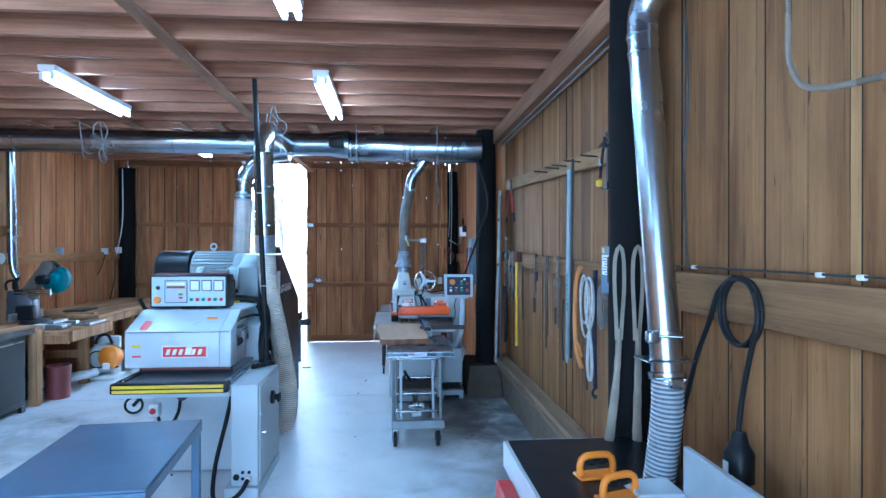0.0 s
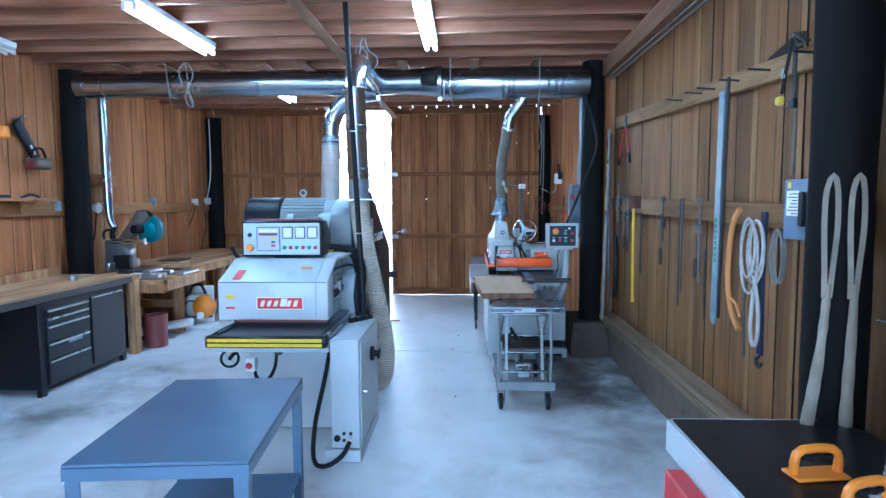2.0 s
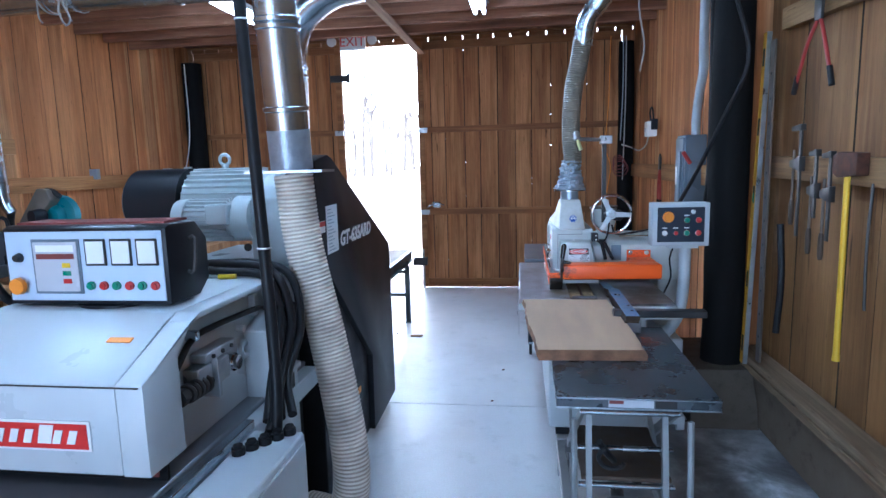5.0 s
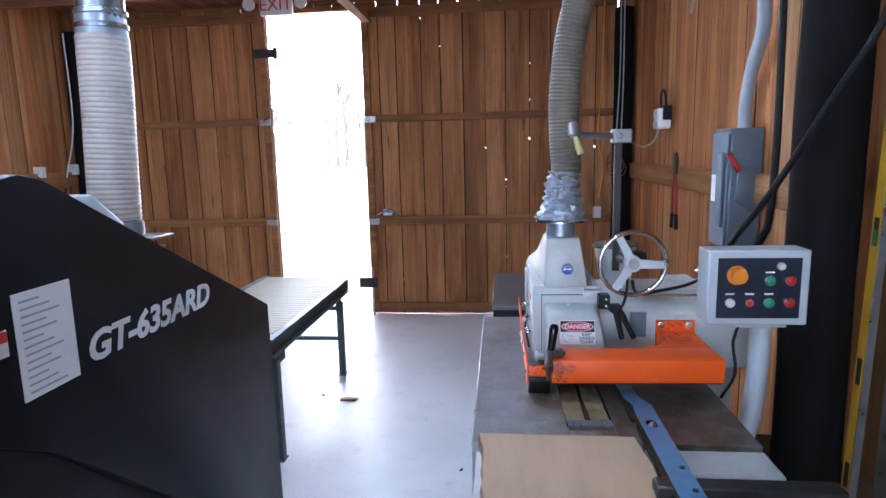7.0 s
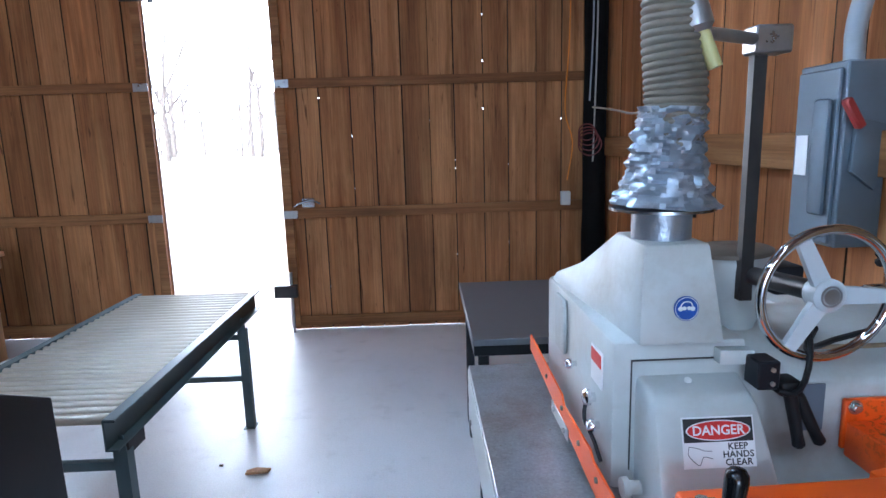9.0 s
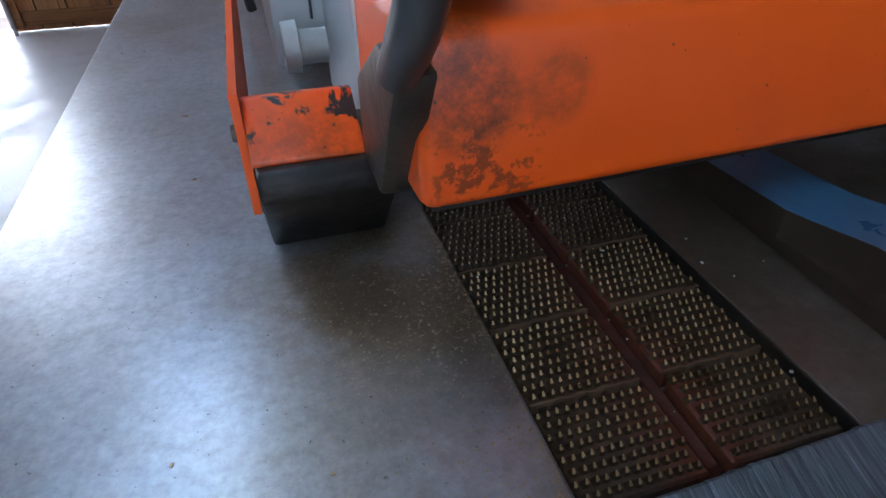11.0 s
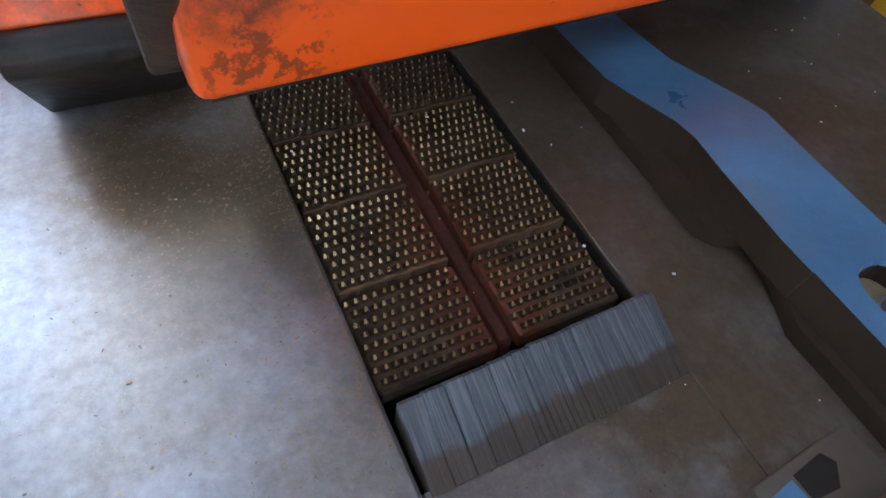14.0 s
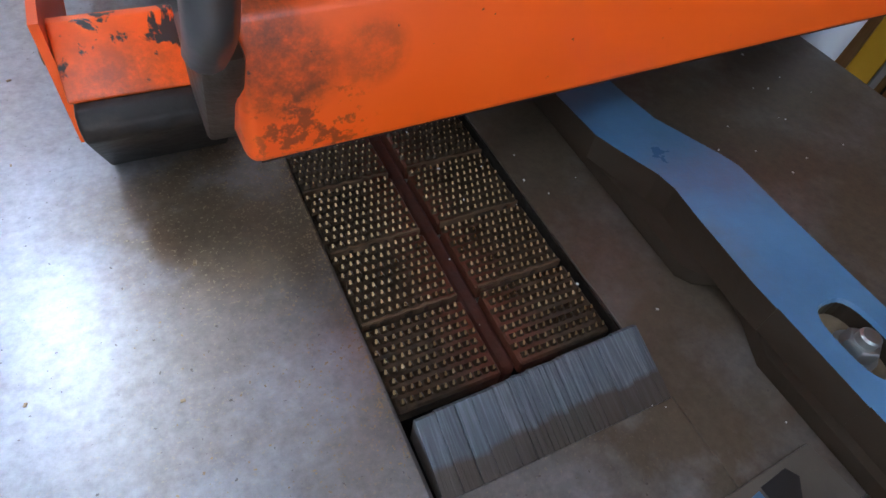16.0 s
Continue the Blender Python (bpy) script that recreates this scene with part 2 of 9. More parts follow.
    bump(n, l, p, mix(n, l, grain, pore, 0.4), 0.3, 0.003)
    return m


def near_mask(n, l, vec, c, r, soft=0.5):
    """One within r of the point c, fading to nought."""
    d = n.new("ShaderNodeVectorMath")
    d.operation = "DISTANCE"
    l.new(vec, d.inputs[0])
    d.inputs[1].default_value = c
    return ramp(n, l, d.outputs["Value"], [(r * soft, (1, 1, 1)), (r, (0, 0, 0))])


def concrete(name, c, stain=(0.12, 0.11, 0.1), scale=1.0, amount=0.55, rough=0.55, spots=()):
    m, n, l, p = shader(name)
    vec, _ = coords(n, l, (scale,) * 3, False)
    a = noise_tex(n, l, vec, 0.9, 6, 0.6, 0.4)
    b = noise_tex(n, l, vec, 5.0, 8, 0.7)
    f = noise_tex(n, l, vec, 120.0, 4, 0.7)
    col = ramp(n, l, a, [(0.3, times(c, 0.87)), (0.5, c), (0.7, times(c, 1.06))])
    col = mix(n, l, col, stain, ramp(n, l, b, [(0.56, (0, 0, 0)), (0.75, (amount,) * 3)]))
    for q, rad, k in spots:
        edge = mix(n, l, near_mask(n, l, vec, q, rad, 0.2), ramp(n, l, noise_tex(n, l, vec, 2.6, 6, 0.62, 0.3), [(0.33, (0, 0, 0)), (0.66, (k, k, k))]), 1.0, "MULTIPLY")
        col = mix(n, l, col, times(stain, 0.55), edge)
    col = mix(n, l, col, ramp(n, l, f, [(0.3, (0.85,) * 3), (0.7, (1.08,) * 3)]), 0.8, "MULTIPLY")
    l.new(col, p.inputs["Base Color"])
    l.new(ramp(n, l, b, [(0.3, (rough - 0.15,) * 3), (0.7, (min(1, rough + 0.15),) * 3)]), p.inputs["Roughness"])
    bump(n, l, p, f, 0.15, 0.003)
    return m


def glow(name, c, s):
    m, n, l, p = shader(name)
    p.inputs["Base Color"].default_value = (*c, 1)
    p.inputs["Emission Color"].default_value = (*c, 1)
    p.inputs["Emission Strength"].default_value = s
    return m


M_BOARD = wood("aged_brown_board", (0.40, 0.170, 0.063), (0.52, 0.245, 0.098), 2, spread=0.36, knots=0.95, marks=0.8)
M_BOARD_R = wood("weathered_olive_board", (0.252, 0.123, 0.043), (0.320, 0.166, 0.061), 2, spread=0.24, knots=0.98, streaks=0.6, marks=0.9)
M_BATTEN = wood("pale_sapwood_strip", (0.34, 0.185, 0.072), (0.42, 0.245, 0.10), 2, spread=0.3, knots=0.6, marks=0.6)
M_BOARD_P = wood("pink_brown_board", (0.48, 0.190, 0.068), (0.63, 0.285, 0.115), 2, spread=0.3, knots=0.9, sap=(0.70, 0.40, 0.19), streaks=0.7, marks=0.7)
M_RAIL_Y = wood("rail_board_along_y", (0.25, 0.14, 0.058), (0.335, 0.20, 0.088), 1, spread=0.2, knots=0.9, marks=0.7)
M_RAIL_YP = wood("pale_rail_board_along_y", (0.42, 0.20, 0.075), (0.58, 0.31, 0.13), 1, spread=0.2, knots=0.7)
M_RAIL_X = wood("rail_board_along_x", (0.30, 0.13, 0.048), (0.38, 0.18, 0.07), 0, spread=0.15)
M_JOIST = wood("red_brown_joist", (0.30, 0.13, 0.07), (0.44, 0.215, 0.12), 0, spread=0.15, knots=0.3)
M_DECK = wood("roof_deck", (0.2, 0.08, 0.045), (0.34, 0.155, 0.085), 1, spread=0.2)
M_BEAM = wood("beam_timber", (0.30, 0.15, 0.075), (0.44, 0.245, 0.13), 1, spread=0.2)
M_POST = plain("creosote_black_post", (0.008, 0.0075, 0.0075), 0.8, 0, 0.4, 3, 40, 0.5, 0.3, (0.02, 0.018, 0.016), (6, 6, 0.6))
M_BENCH = wood("bench_plywood", (0.55, 0.31, 0.155), (0.72, 0.46, 0.25), 1, spread=0.12, knots=0.35)
M_BENCHLEG = wood("bench_stud", (0.46, 0.235, 0.10), (0.64, 0.375, 0.185), 2, spread=0.15, knots=0.4)
M_SLAB = plain("sawn_slab", (0.46, 0.30, 0.185), 0.7, 0, 0.14, 4, 120, 0.1, 0.2, (0.36, 0.23, 0.13), (2.5, 0.6, 1))
M_BARK = plain("slab_end_bark", (0.24, 0.12, 0.065), 0.9, 0, 0.4, 20, 60, 0.6)
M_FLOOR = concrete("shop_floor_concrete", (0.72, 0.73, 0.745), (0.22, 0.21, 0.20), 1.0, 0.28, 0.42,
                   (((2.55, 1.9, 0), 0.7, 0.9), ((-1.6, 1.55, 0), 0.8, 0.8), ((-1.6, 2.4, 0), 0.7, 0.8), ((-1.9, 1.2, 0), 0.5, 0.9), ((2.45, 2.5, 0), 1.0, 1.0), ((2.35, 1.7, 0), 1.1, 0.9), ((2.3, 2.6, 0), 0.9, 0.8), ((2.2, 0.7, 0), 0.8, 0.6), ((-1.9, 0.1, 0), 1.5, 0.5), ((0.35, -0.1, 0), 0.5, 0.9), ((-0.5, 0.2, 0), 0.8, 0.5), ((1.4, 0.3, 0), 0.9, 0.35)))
M_CURB = concrete("footing_concrete", (0.18, 0.132, 0.090), (0.05, 0.04, 0.03), 2.0, 0.8, 0.85)
M_PIER = concrete("dark_pier_concrete", (0.085, 0.064, 0.045), (0.03, 0.024, 0.018), 3.0, 0.8, 0.9)
M_SILL = wood("dusty_sill_plank", (0.30, 0.22, 0.142), (0.41, 0.305, 0.20), 1, spread=0.2, knots=0.9, marks=0.8)
M_CORD = plain("grimy_cord", (0.30, 0.285, 0.26), 0.9, 0, 0.2, 30, 90, 0.6)
M_GALV = plain("galvanised_duct", (0.42, 0.465, 0.51), 0.26, 1.0, 0.08, 4, 30, 0.003, rvar=0.02)
M_TAPE = plain("silver_tape", (0.34, 0.38, 0.43), 0.36, 0.6, 0.12, 30, 60, 1.0, rvar=0.08)
M_FLEXVALLEY = plain("dusty_hose_wall", (0.50, 0.42, 0.34), 0.4, 0, 0.25, 8, 60, 0.2)
M_FLEXWARM = plain("warm_clear_hose", (0.50, 0.42, 0.36), 0.35, 0, 0.15, 5, 60, 0.1)
M_FLEXDUSTY = plain("grey_clear_tube", (0.20, 0.19, 0.17), 0.3, 0, 0.15, 8, 60, 0.1)
M_HOSETAN = plain("dusty_clear_tube", (0.19, 0.155, 0.115), 0.3, 0, 0.2, 8, 60, 0.1)
M_FLEXGREY = plain("dusty_flex_hose", (0.78, 0.71, 0.62), 0.35, 0, 0.2, 8, 60, 0.2)
M_FLEXCLEAR = plain("milky_clear_hose", (0.56, 0.51, 0.47), 0.3, 0, 0.12, 5, 60, 0.1)
M_FLEXDARK = plain("brown_dust_hose", (0.175, 0.15, 0.115), 0.5, 0, 0.25, 8, 60, 0.2)
M_MACH = plain("pale_grey_enamel", (0.53, 0.575, 0.60), 0.38, 0, 0.05, 3, 140, 0.05, 0.12, (0.3, 0.29, 0.26))
M_CAST = plain("cream_grey_casting", (0.51, 0.53, 0.515), 0.42, 0, 0.12, 5, 60, 0.25, 0.5, (0.3, 0.25, 0.17))
M_MOTOR = plain("motor_grey_paint", (0.40, 0.455, 0.465), 0.45, 0, 0.08, 6, 80, 0.15, 0.15)
M_BLACKP = plain("satin_black_paint", (0.010, 0.011, 0.014), 0.36, 0, 0.25, 3, 180, 0.02, 0.05, (0.05, 0.046, 0.042), rvar=0.04)
M_BLACK = plain("black_rubber", (0.012, 0.012, 0.013), 0.45, 0, 0.2, 8, 60, 0.1)
M_GRIP = plain("glossy_black_grip", (0.006, 0.006, 0.007), 0.12, 0, 0.1, 8, 60, 0.02, rvar=0.04)
M_DARK = plain("dark_oily_steel", (0.05, 0.047, 0.045), 0.45, 0.6, 0.3, 10, 60, 0.3)
M_CHROME = plain("chrome", (0.75, 0.76, 0.78), 0.09, 1.0, 0.05, 8, 60, 0.02, rvar=0.05)
M_STEEL = plain("machined_steel", (0.42, 0.43, 0.44), 0.35, 0.9, 0.2, 14, 90, 0.15)
M_SCREWS = plain("zinc_bolt", (0.6, 0.6, 0.56), 0.3, 0.9, 0.15, 14, 90, 0.1)
M_STEELTABLE = plain("blue_grey_steel_table", (0.115, 0.175, 0.265), 0.24, 0.15, 0.06, 4, 80, 0.0, 0.0, (0.2, 0.17, 0.13), rvar=0.02)
M_CARTTOP = plain("worn_cart_steel", (0.10, 0.115, 0.13), 0.28, 0.7, 0.15, 9, 60, 0.0, 0.1, (0.26, 0.27, 0.28), rvar=0.03)
M_CARTFRAME = plain("grey_cart_paint", (0.26, 0.275, 0.28), 0.45, 0.3, 0.15, 8, 60, 0.1, 0.3)
M_BLUEFENCE = plain("blue_fence_paint", (0.075, 0.185, 0.315), 0.36, 0, 0.2, 16, 110, 0.18, 0.6, (0.13, 0.12, 0.10))
M_RED = plain("red_paint", (0.5, 0.02, 0.02), 0.4, 0, 0.15, 6, 80, 0.05)
M_DKRED = plain("dark_red_tin", (0.18, 0.035, 0.03), 0.5, 0, 0.2, 6, 80, 0.1)
M_YELLOW = plain("yellow_paint", (0.75, 0.52, 0.02), 0.4, 0, 0.12, 6, 80, 0.05)
M_AMBER = plain("amber_yellow_paint", (0.72, 0.44, 0.02), 0.4, 0, 0.12, 6, 80, 0.05)
M_TAGPALE = plain("faded_yellow_plastic", (0.50, 0.46, 0.20), 0.35, 0, 0.12, 8, 80, 0.05)
M_ORANGEP = plain("orange_plastic", (0.85, 0.27, 0.02), 0.4, 0, 0.08, 6, 80, 0.05)
M_WHITE = plain("white_plastic", (0.78, 0.78, 0.76), 0.45, 0, 0.06, 6, 80, 0.05)
M_WHITELAB = plain("white_label", (0.8, 0.8, 0.8), 0.5, 0, 0.05, 6, 80, 0.02)
M_INK = plain("black_ink", (0.015, 0.015, 0.015), 0.5, 0, 0.1, 6, 80, 0.02)
M_REDINK = plain("red_ink", (0.62, 0.02, 0.015), 0.45, 0, 0.08, 6, 80, 0.02)
M_BLUEINK = plain("blue_ink", (0.015, 0.08, 0.35), 0.45, 0, 0.08, 6, 80, 0.02)
M_GREYBOX = plain("grey_switch_box", (0.14, 0.18, 0.22), 0.5, 0.1, 0.1, 6, 80, 0.08, 0.15)
M_BOXBLUE = plain("blue_grey_box_paint", (0.10, 0.165, 0.25), 0.45, 0.1, 0.12, 8, 80, 0.08, 0.3, (0.12, 0.11, 0.10))
M_HANDLEWOOD = plain("grimy_wood_handle", (0.05, 0.03, 0.018), 0.6, 0, 0.3, 20, 90, 0.2)
M_DULLSTRIP = plain("dull_brown_steel", (0.14, 0.108, 0.085), 0.5, 0.5, 0.3, 12, 70, 0.2)
M_CONDUIT = plain("grey_conduit", (0.36, 0.40, 0.43), 0.5, 0, 0.1, 8, 60, 0.05)
M_ROPE = plain("white_rope", (0.48, 0.46, 0.42), 0.9, 0, 0.2, 30, 90, 0.6)
M_SLING = plain("canvas_sling", (0.30, 0.258, 0.20), 0.9, 0, 0.25, 10, 220, 0.8, 0.45, (0.20, 0.17, 0.13))
M_NAVY = plain("navy_strap", (0.012, 0.018, 0.05), 0.8, 0, 0.2, 10, 200, 0.3)
M_TEAL = plain("teal_plastic", (0.01, 0.16, 0.19), 0.35, 0, 0.1, 6, 80, 0.05)
M_LEVELBLUE = plain("blue_grey_steel_bar", (0.22, 0.30, 0.335), 0.5, 0.15, 0.25, 9, 60, 0.15, 0.35, (0.1, 0.1, 0.09))
M_GREENINK = plain("green_ink", (0.01, 0.22, 0.13), 0.5, 0, 0.1, 8, 60, 0.02)
M_RUST = plain("rusty_iron", (0.09, 0.035, 0.02), 0.8, 0.3, 0.5, 30, 90, 0.6)
M_OUTFEED = plain("worn_grey_table", (0.16, 0.165, 0.18), 0.34, 0.5, 0.12, 5, 70, 0.015, 0.12, (0.2, 0.2, 0.2), rvar=0.05)
M_GREENFRAME = plain("grey_green_frame_paint", (0.09, 0.13, 0.135), 0.45, 0.2, 0.15, 6, 70, 0.1, 0.3)
M_TUBE = glow("fluorescent_tube", (0.62, 0.83, 1.0), TUBE)
M_EXIT = plain("exit_red", (0.7, 0.03, 0.03), 0.5)
M_SCREENPALE = plain("pale_screen", (0.50, 0.52, 0.56), 0.25, 0, 0.06)
M_PANELBLUE = plain("dark_blue_plate", (0.012, 0.02, 0.035), 0.4, 0, 0.1)
M_PANELPALE = plain("pale_blue_plate", (0.50, 0.60, 0.72), 0.4, 0, 0.05)
M_GREEN = plain("green_plastic", (0.01, 0.22, 0.13), 0.35)
M_DUST = plain("wood_dust", (0.30, 0.21, 0.12), 0.95, 0, 0.3, 40, 90, 0.3)
M_GROUND = concrete("pale_litter_ground", (0.62, 0.57, 0.52), (0.25, 0.2, 0.16), 1.5, 0.5, 0.95)
M_TRUNK = plain("pale_bare_bark", (0.27, 0.255, 0.24), 0.9, 0, 0.3, 6, 60, 0.4)


def orange_worn(name, smudges=(), specks=(), bare=0.70):
    """Orange enamel, chipped to dark metal and smudged with oil where it is handled."""
    m, n, l, p = shader(name)
    vec, _ = coords(n, l, (1, 1, 1), False)
    big = noise_tex(n, l, vec, 7.0, 4, 0.5)
    chip = noise_tex(n, l, vec, 38.0, 6, 0.6, 0.5)
    spot = noise_tex(n, l, vec, 210.0, 2, 0.5)
    col = ramp(n, l, big, [(0.3, (0.90, 0.10, 0.004)), (0.7, (0.98, 0.122, 0.005))])
    for c, r, k in smudges:
        f = mix(n, l, near_mask(n, l, vec, c, r, 0.65), ramp(n, l, noise_tex(n, l, vec, 110.0, 8, 0.75), [(0.36, (0.15,) * 3), (0.60, (1, 1, 1))]), 1.0, "MULTIPLY")
        col = mix(n, l, col, (0.15, 0.042, 0.015), mix(n, l, f, (k, k, k), 1.0, "MULTIPLY"))
    for c, r, k in specks:
        f = mix(n, l, near_mask(n, l, vec, c, r), ramp(n, l, noise_tex(n, l, vec, 90.0, 4, 0.7), [(0.53, (0,) * 3), (0.6, (k, k, k))]), 1.0, "MULTIPLY")
        col = mix(n, l, col, (0.09, 0.03, 0.014), f)
    col = mix(n, l, col, (0.03, 0.026, 0.024), ramp(n, l, chip, [(bare, (0, 0, 0)), (bare + 0.02, (1, 1, 1))]))
    col = mix(n, l, col, (0.05, 0.03, 0.02), ramp(n, l, spot, [(0.76, (0, 0, 0)), (0.78, (0.8,) * 3)]))
    l.new(col, p.inputs["Base Color"])
    l.new(ramp(n, l, big, [(0.3, (0.34,) * 3), (0.7, (0.5,) * 3)]), p.inputs["Roughness"])
    bump(n, l, p, chip, 0.05, 0.002)
    return m


def machine_table():
    """Worn cast-iron table: polished steel with brown oil stain, a painted dark reflection, mill marks and fine
    scratches.
    """
    m, n, l, p = shader("worn_saw_table_steel")
    vec, _ = coords(n, l, (1, 1, 1), False)
    st = noise_tex(n, l, vec, 5.5, 6, 0.6)
    blot = noise_tex(n, l, vec, 14.0, 7, 0.65)
    fine = noise_tex(n, l, vec, 160.0, 4, 0.7)
    sc, _ = coords(n, l, (420, 22, 60), False)
    lines = noise_tex(n, l, sc, 1.0, 2, 0.5)
    mill, _ = coords(n, l, (14, 330, 60), False)
    mills = noise_tex(n, l, mill, 1.0, 2, 0.5)
    col = ramp(n, l, st, [(0.36, (0.40, 0.42, 0.455)), (0.55, (0.365, 0.37, 0.385)), (0.7, (0.31, 0.295, 0.28))])
    col = mix(n, l, col, (0.22, 0.17, 0.12), ramp(n, l, blot, [(0.45, (0, 0, 0)), (0.78, (0.5,) * 3)]))
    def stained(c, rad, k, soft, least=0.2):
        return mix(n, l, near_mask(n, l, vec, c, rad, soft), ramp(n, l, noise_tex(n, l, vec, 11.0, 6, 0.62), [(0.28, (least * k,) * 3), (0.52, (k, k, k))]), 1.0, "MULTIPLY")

    dull = None
    # The first patch also paints the shoe's dark reflection into the stain colour
    for c, rad, k in (((-0.205, -0.315, 0.81), 0.12, 1.0), ((-0.20, -0.49, 0.81), 0.17, 0.5)):
        brown = stained(c, rad, k, 0.45)
        col = mix(n, l, col, (0.19, 0.13, 0.08), brown)
        dull = brown if dull is None else mix(n, l, dull, brown, 1.0, "LIGHTEN")
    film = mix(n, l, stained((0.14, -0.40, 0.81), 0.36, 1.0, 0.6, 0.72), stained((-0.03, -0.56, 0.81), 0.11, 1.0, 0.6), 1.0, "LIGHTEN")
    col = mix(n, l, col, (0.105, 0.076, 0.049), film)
    col = mix(n, l, col, ramp(n, l, fine, [(0.3, (0.72,) * 3), (0.7, (1.2,) * 3)]), 0.8, "MULTIPLY")
    # flecks of dust and dark pits stuck in the oil
    flecks = noise_tex(n, l, vec, 520.0, 3, 0.6)
    stuck = mix(n, l, ramp(n, l, flecks, [(0.60, (0, 0, 0)), (0.66, (0.75,) * 3)]), dull, 1.0, "MULTIPLY")
    col = mix(n, l, col, (0.42, 0.32, 0.19), stuck)
    pits = noise_tex(n, l, vec, 300.0, 2, 0.5)
    col = mix(n, l, col, (0.07, 0.05, 0.035), ramp(n, l, pits, [(0.70, (0, 0, 0)), (0.74, (0.7,) * 3)]))
    l.new(col, p.inputs["Base Color"])
    l.new(mix(n, l, mix(n, l, (0.5, 0.5, 0.5), (0.25, 0.25, 0.25), film), (0.3, 0.3, 0.3), stuck), p.inputs["Metallic"])
    r = ramp(n, l, st, [(0.35, (0.30,) * 3), (0.7, (0.33,) * 3)])
    r = mix(n, l, r, (0.44, 0.48, 0.48), mix(n, l, dull, (0.6, 0.6, 0.6), 1.0, "MULTIPLY"))
    # milling arcs round one far centre
    far = n.new("ShaderNodeVectorMath")
    far.operation = "DISTANCE"
    l.new(vec, far.inputs[0])
    far.inputs[1].default_value = (-0.56, -1.05, 0.81)
    ring = n.new("ShaderNodeMath")
    ring.operation = "MULTIPLY_ADD"
    l.new(far.outputs["Value"], ring.inputs[0])
    ring.inputs[1].default_value = 620.0
    l.new(mix(n, l, (0, 0, 0), blot, 1.0), ring.inputs[2])
    arc = n.new("ShaderNodeCombineXYZ")
    l.new(ring.outputs[0], arc.inputs[0])
    wide, _ = coords(n, l, (22, 22, 22), False)
    sw = n.new("ShaderNodeSeparateXYZ")
    l.new(wide, sw.inputs[0])
    l.new(sw.outputs["X"], arc.inputs[1])
    arcs = noise_tex(n, l, arc.outputs[0], 1.0, 2, 0.5)
    l.new(mix(n, l, r, (0.42, 0.42, 0.42), film), p.inputs["Roughness"])
    bump(n, l, p, mix(n, l, mix(n, l, lines, mills, 0.2), mix(n, l, fine, arcs, 0.85), 0.72), 0.08, 0.0012)
    return m


def ramp_steel():
    """Ridged grey steel, scratched along the travel, brown in its lower part."""
    m, n, l, p = shader("ridged_block_steel")
    vec, oi = coords(n, l, (900, 30, 30), False)
    rid = noise_tex(n, l, vec, 1.0, 3, 0.6)
    v2, _ = coords(n, l, (1, 1, 1), False)
    blot = noise_tex(n, l, v2, 40.0, 5, 0.65)
    oi = n.new("ShaderNodeObjectInfo")
    col = ramp(n, l, rid, [(0.3, (0.09, 0.105, 0.12)), (0.5, (0.135, 0.155, 0.175)), (0.72, (0.25, 0.275, 0.30))])
    col = mix(n, l, col, ramp(n, l, oi.outputs["Random"], [(0.0, (0.86,) * 3), (1.0, (1.10,) * 3)]), 1.0, "MULTIPLY")
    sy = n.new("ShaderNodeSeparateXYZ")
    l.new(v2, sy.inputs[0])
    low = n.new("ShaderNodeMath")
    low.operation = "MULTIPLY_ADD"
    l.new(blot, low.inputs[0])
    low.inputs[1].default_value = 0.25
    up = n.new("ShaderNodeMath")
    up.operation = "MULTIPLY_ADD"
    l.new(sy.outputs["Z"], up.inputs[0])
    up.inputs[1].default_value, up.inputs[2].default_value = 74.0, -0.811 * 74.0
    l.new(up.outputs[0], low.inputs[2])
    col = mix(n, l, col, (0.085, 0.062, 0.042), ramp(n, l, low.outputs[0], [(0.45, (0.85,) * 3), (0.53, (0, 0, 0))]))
    l.new(col, p.inputs["Base Color"])
    p.inputs["Metallic"].default_value = 0.6
    l.new(ramp(n, l, rid, [(0.3, (0.55,) * 3), (0.7, (0.34,) * 3)]), p.inputs["Roughness"])
    bump(n, l, p, rid, 0.25, 0.0015)
    return m


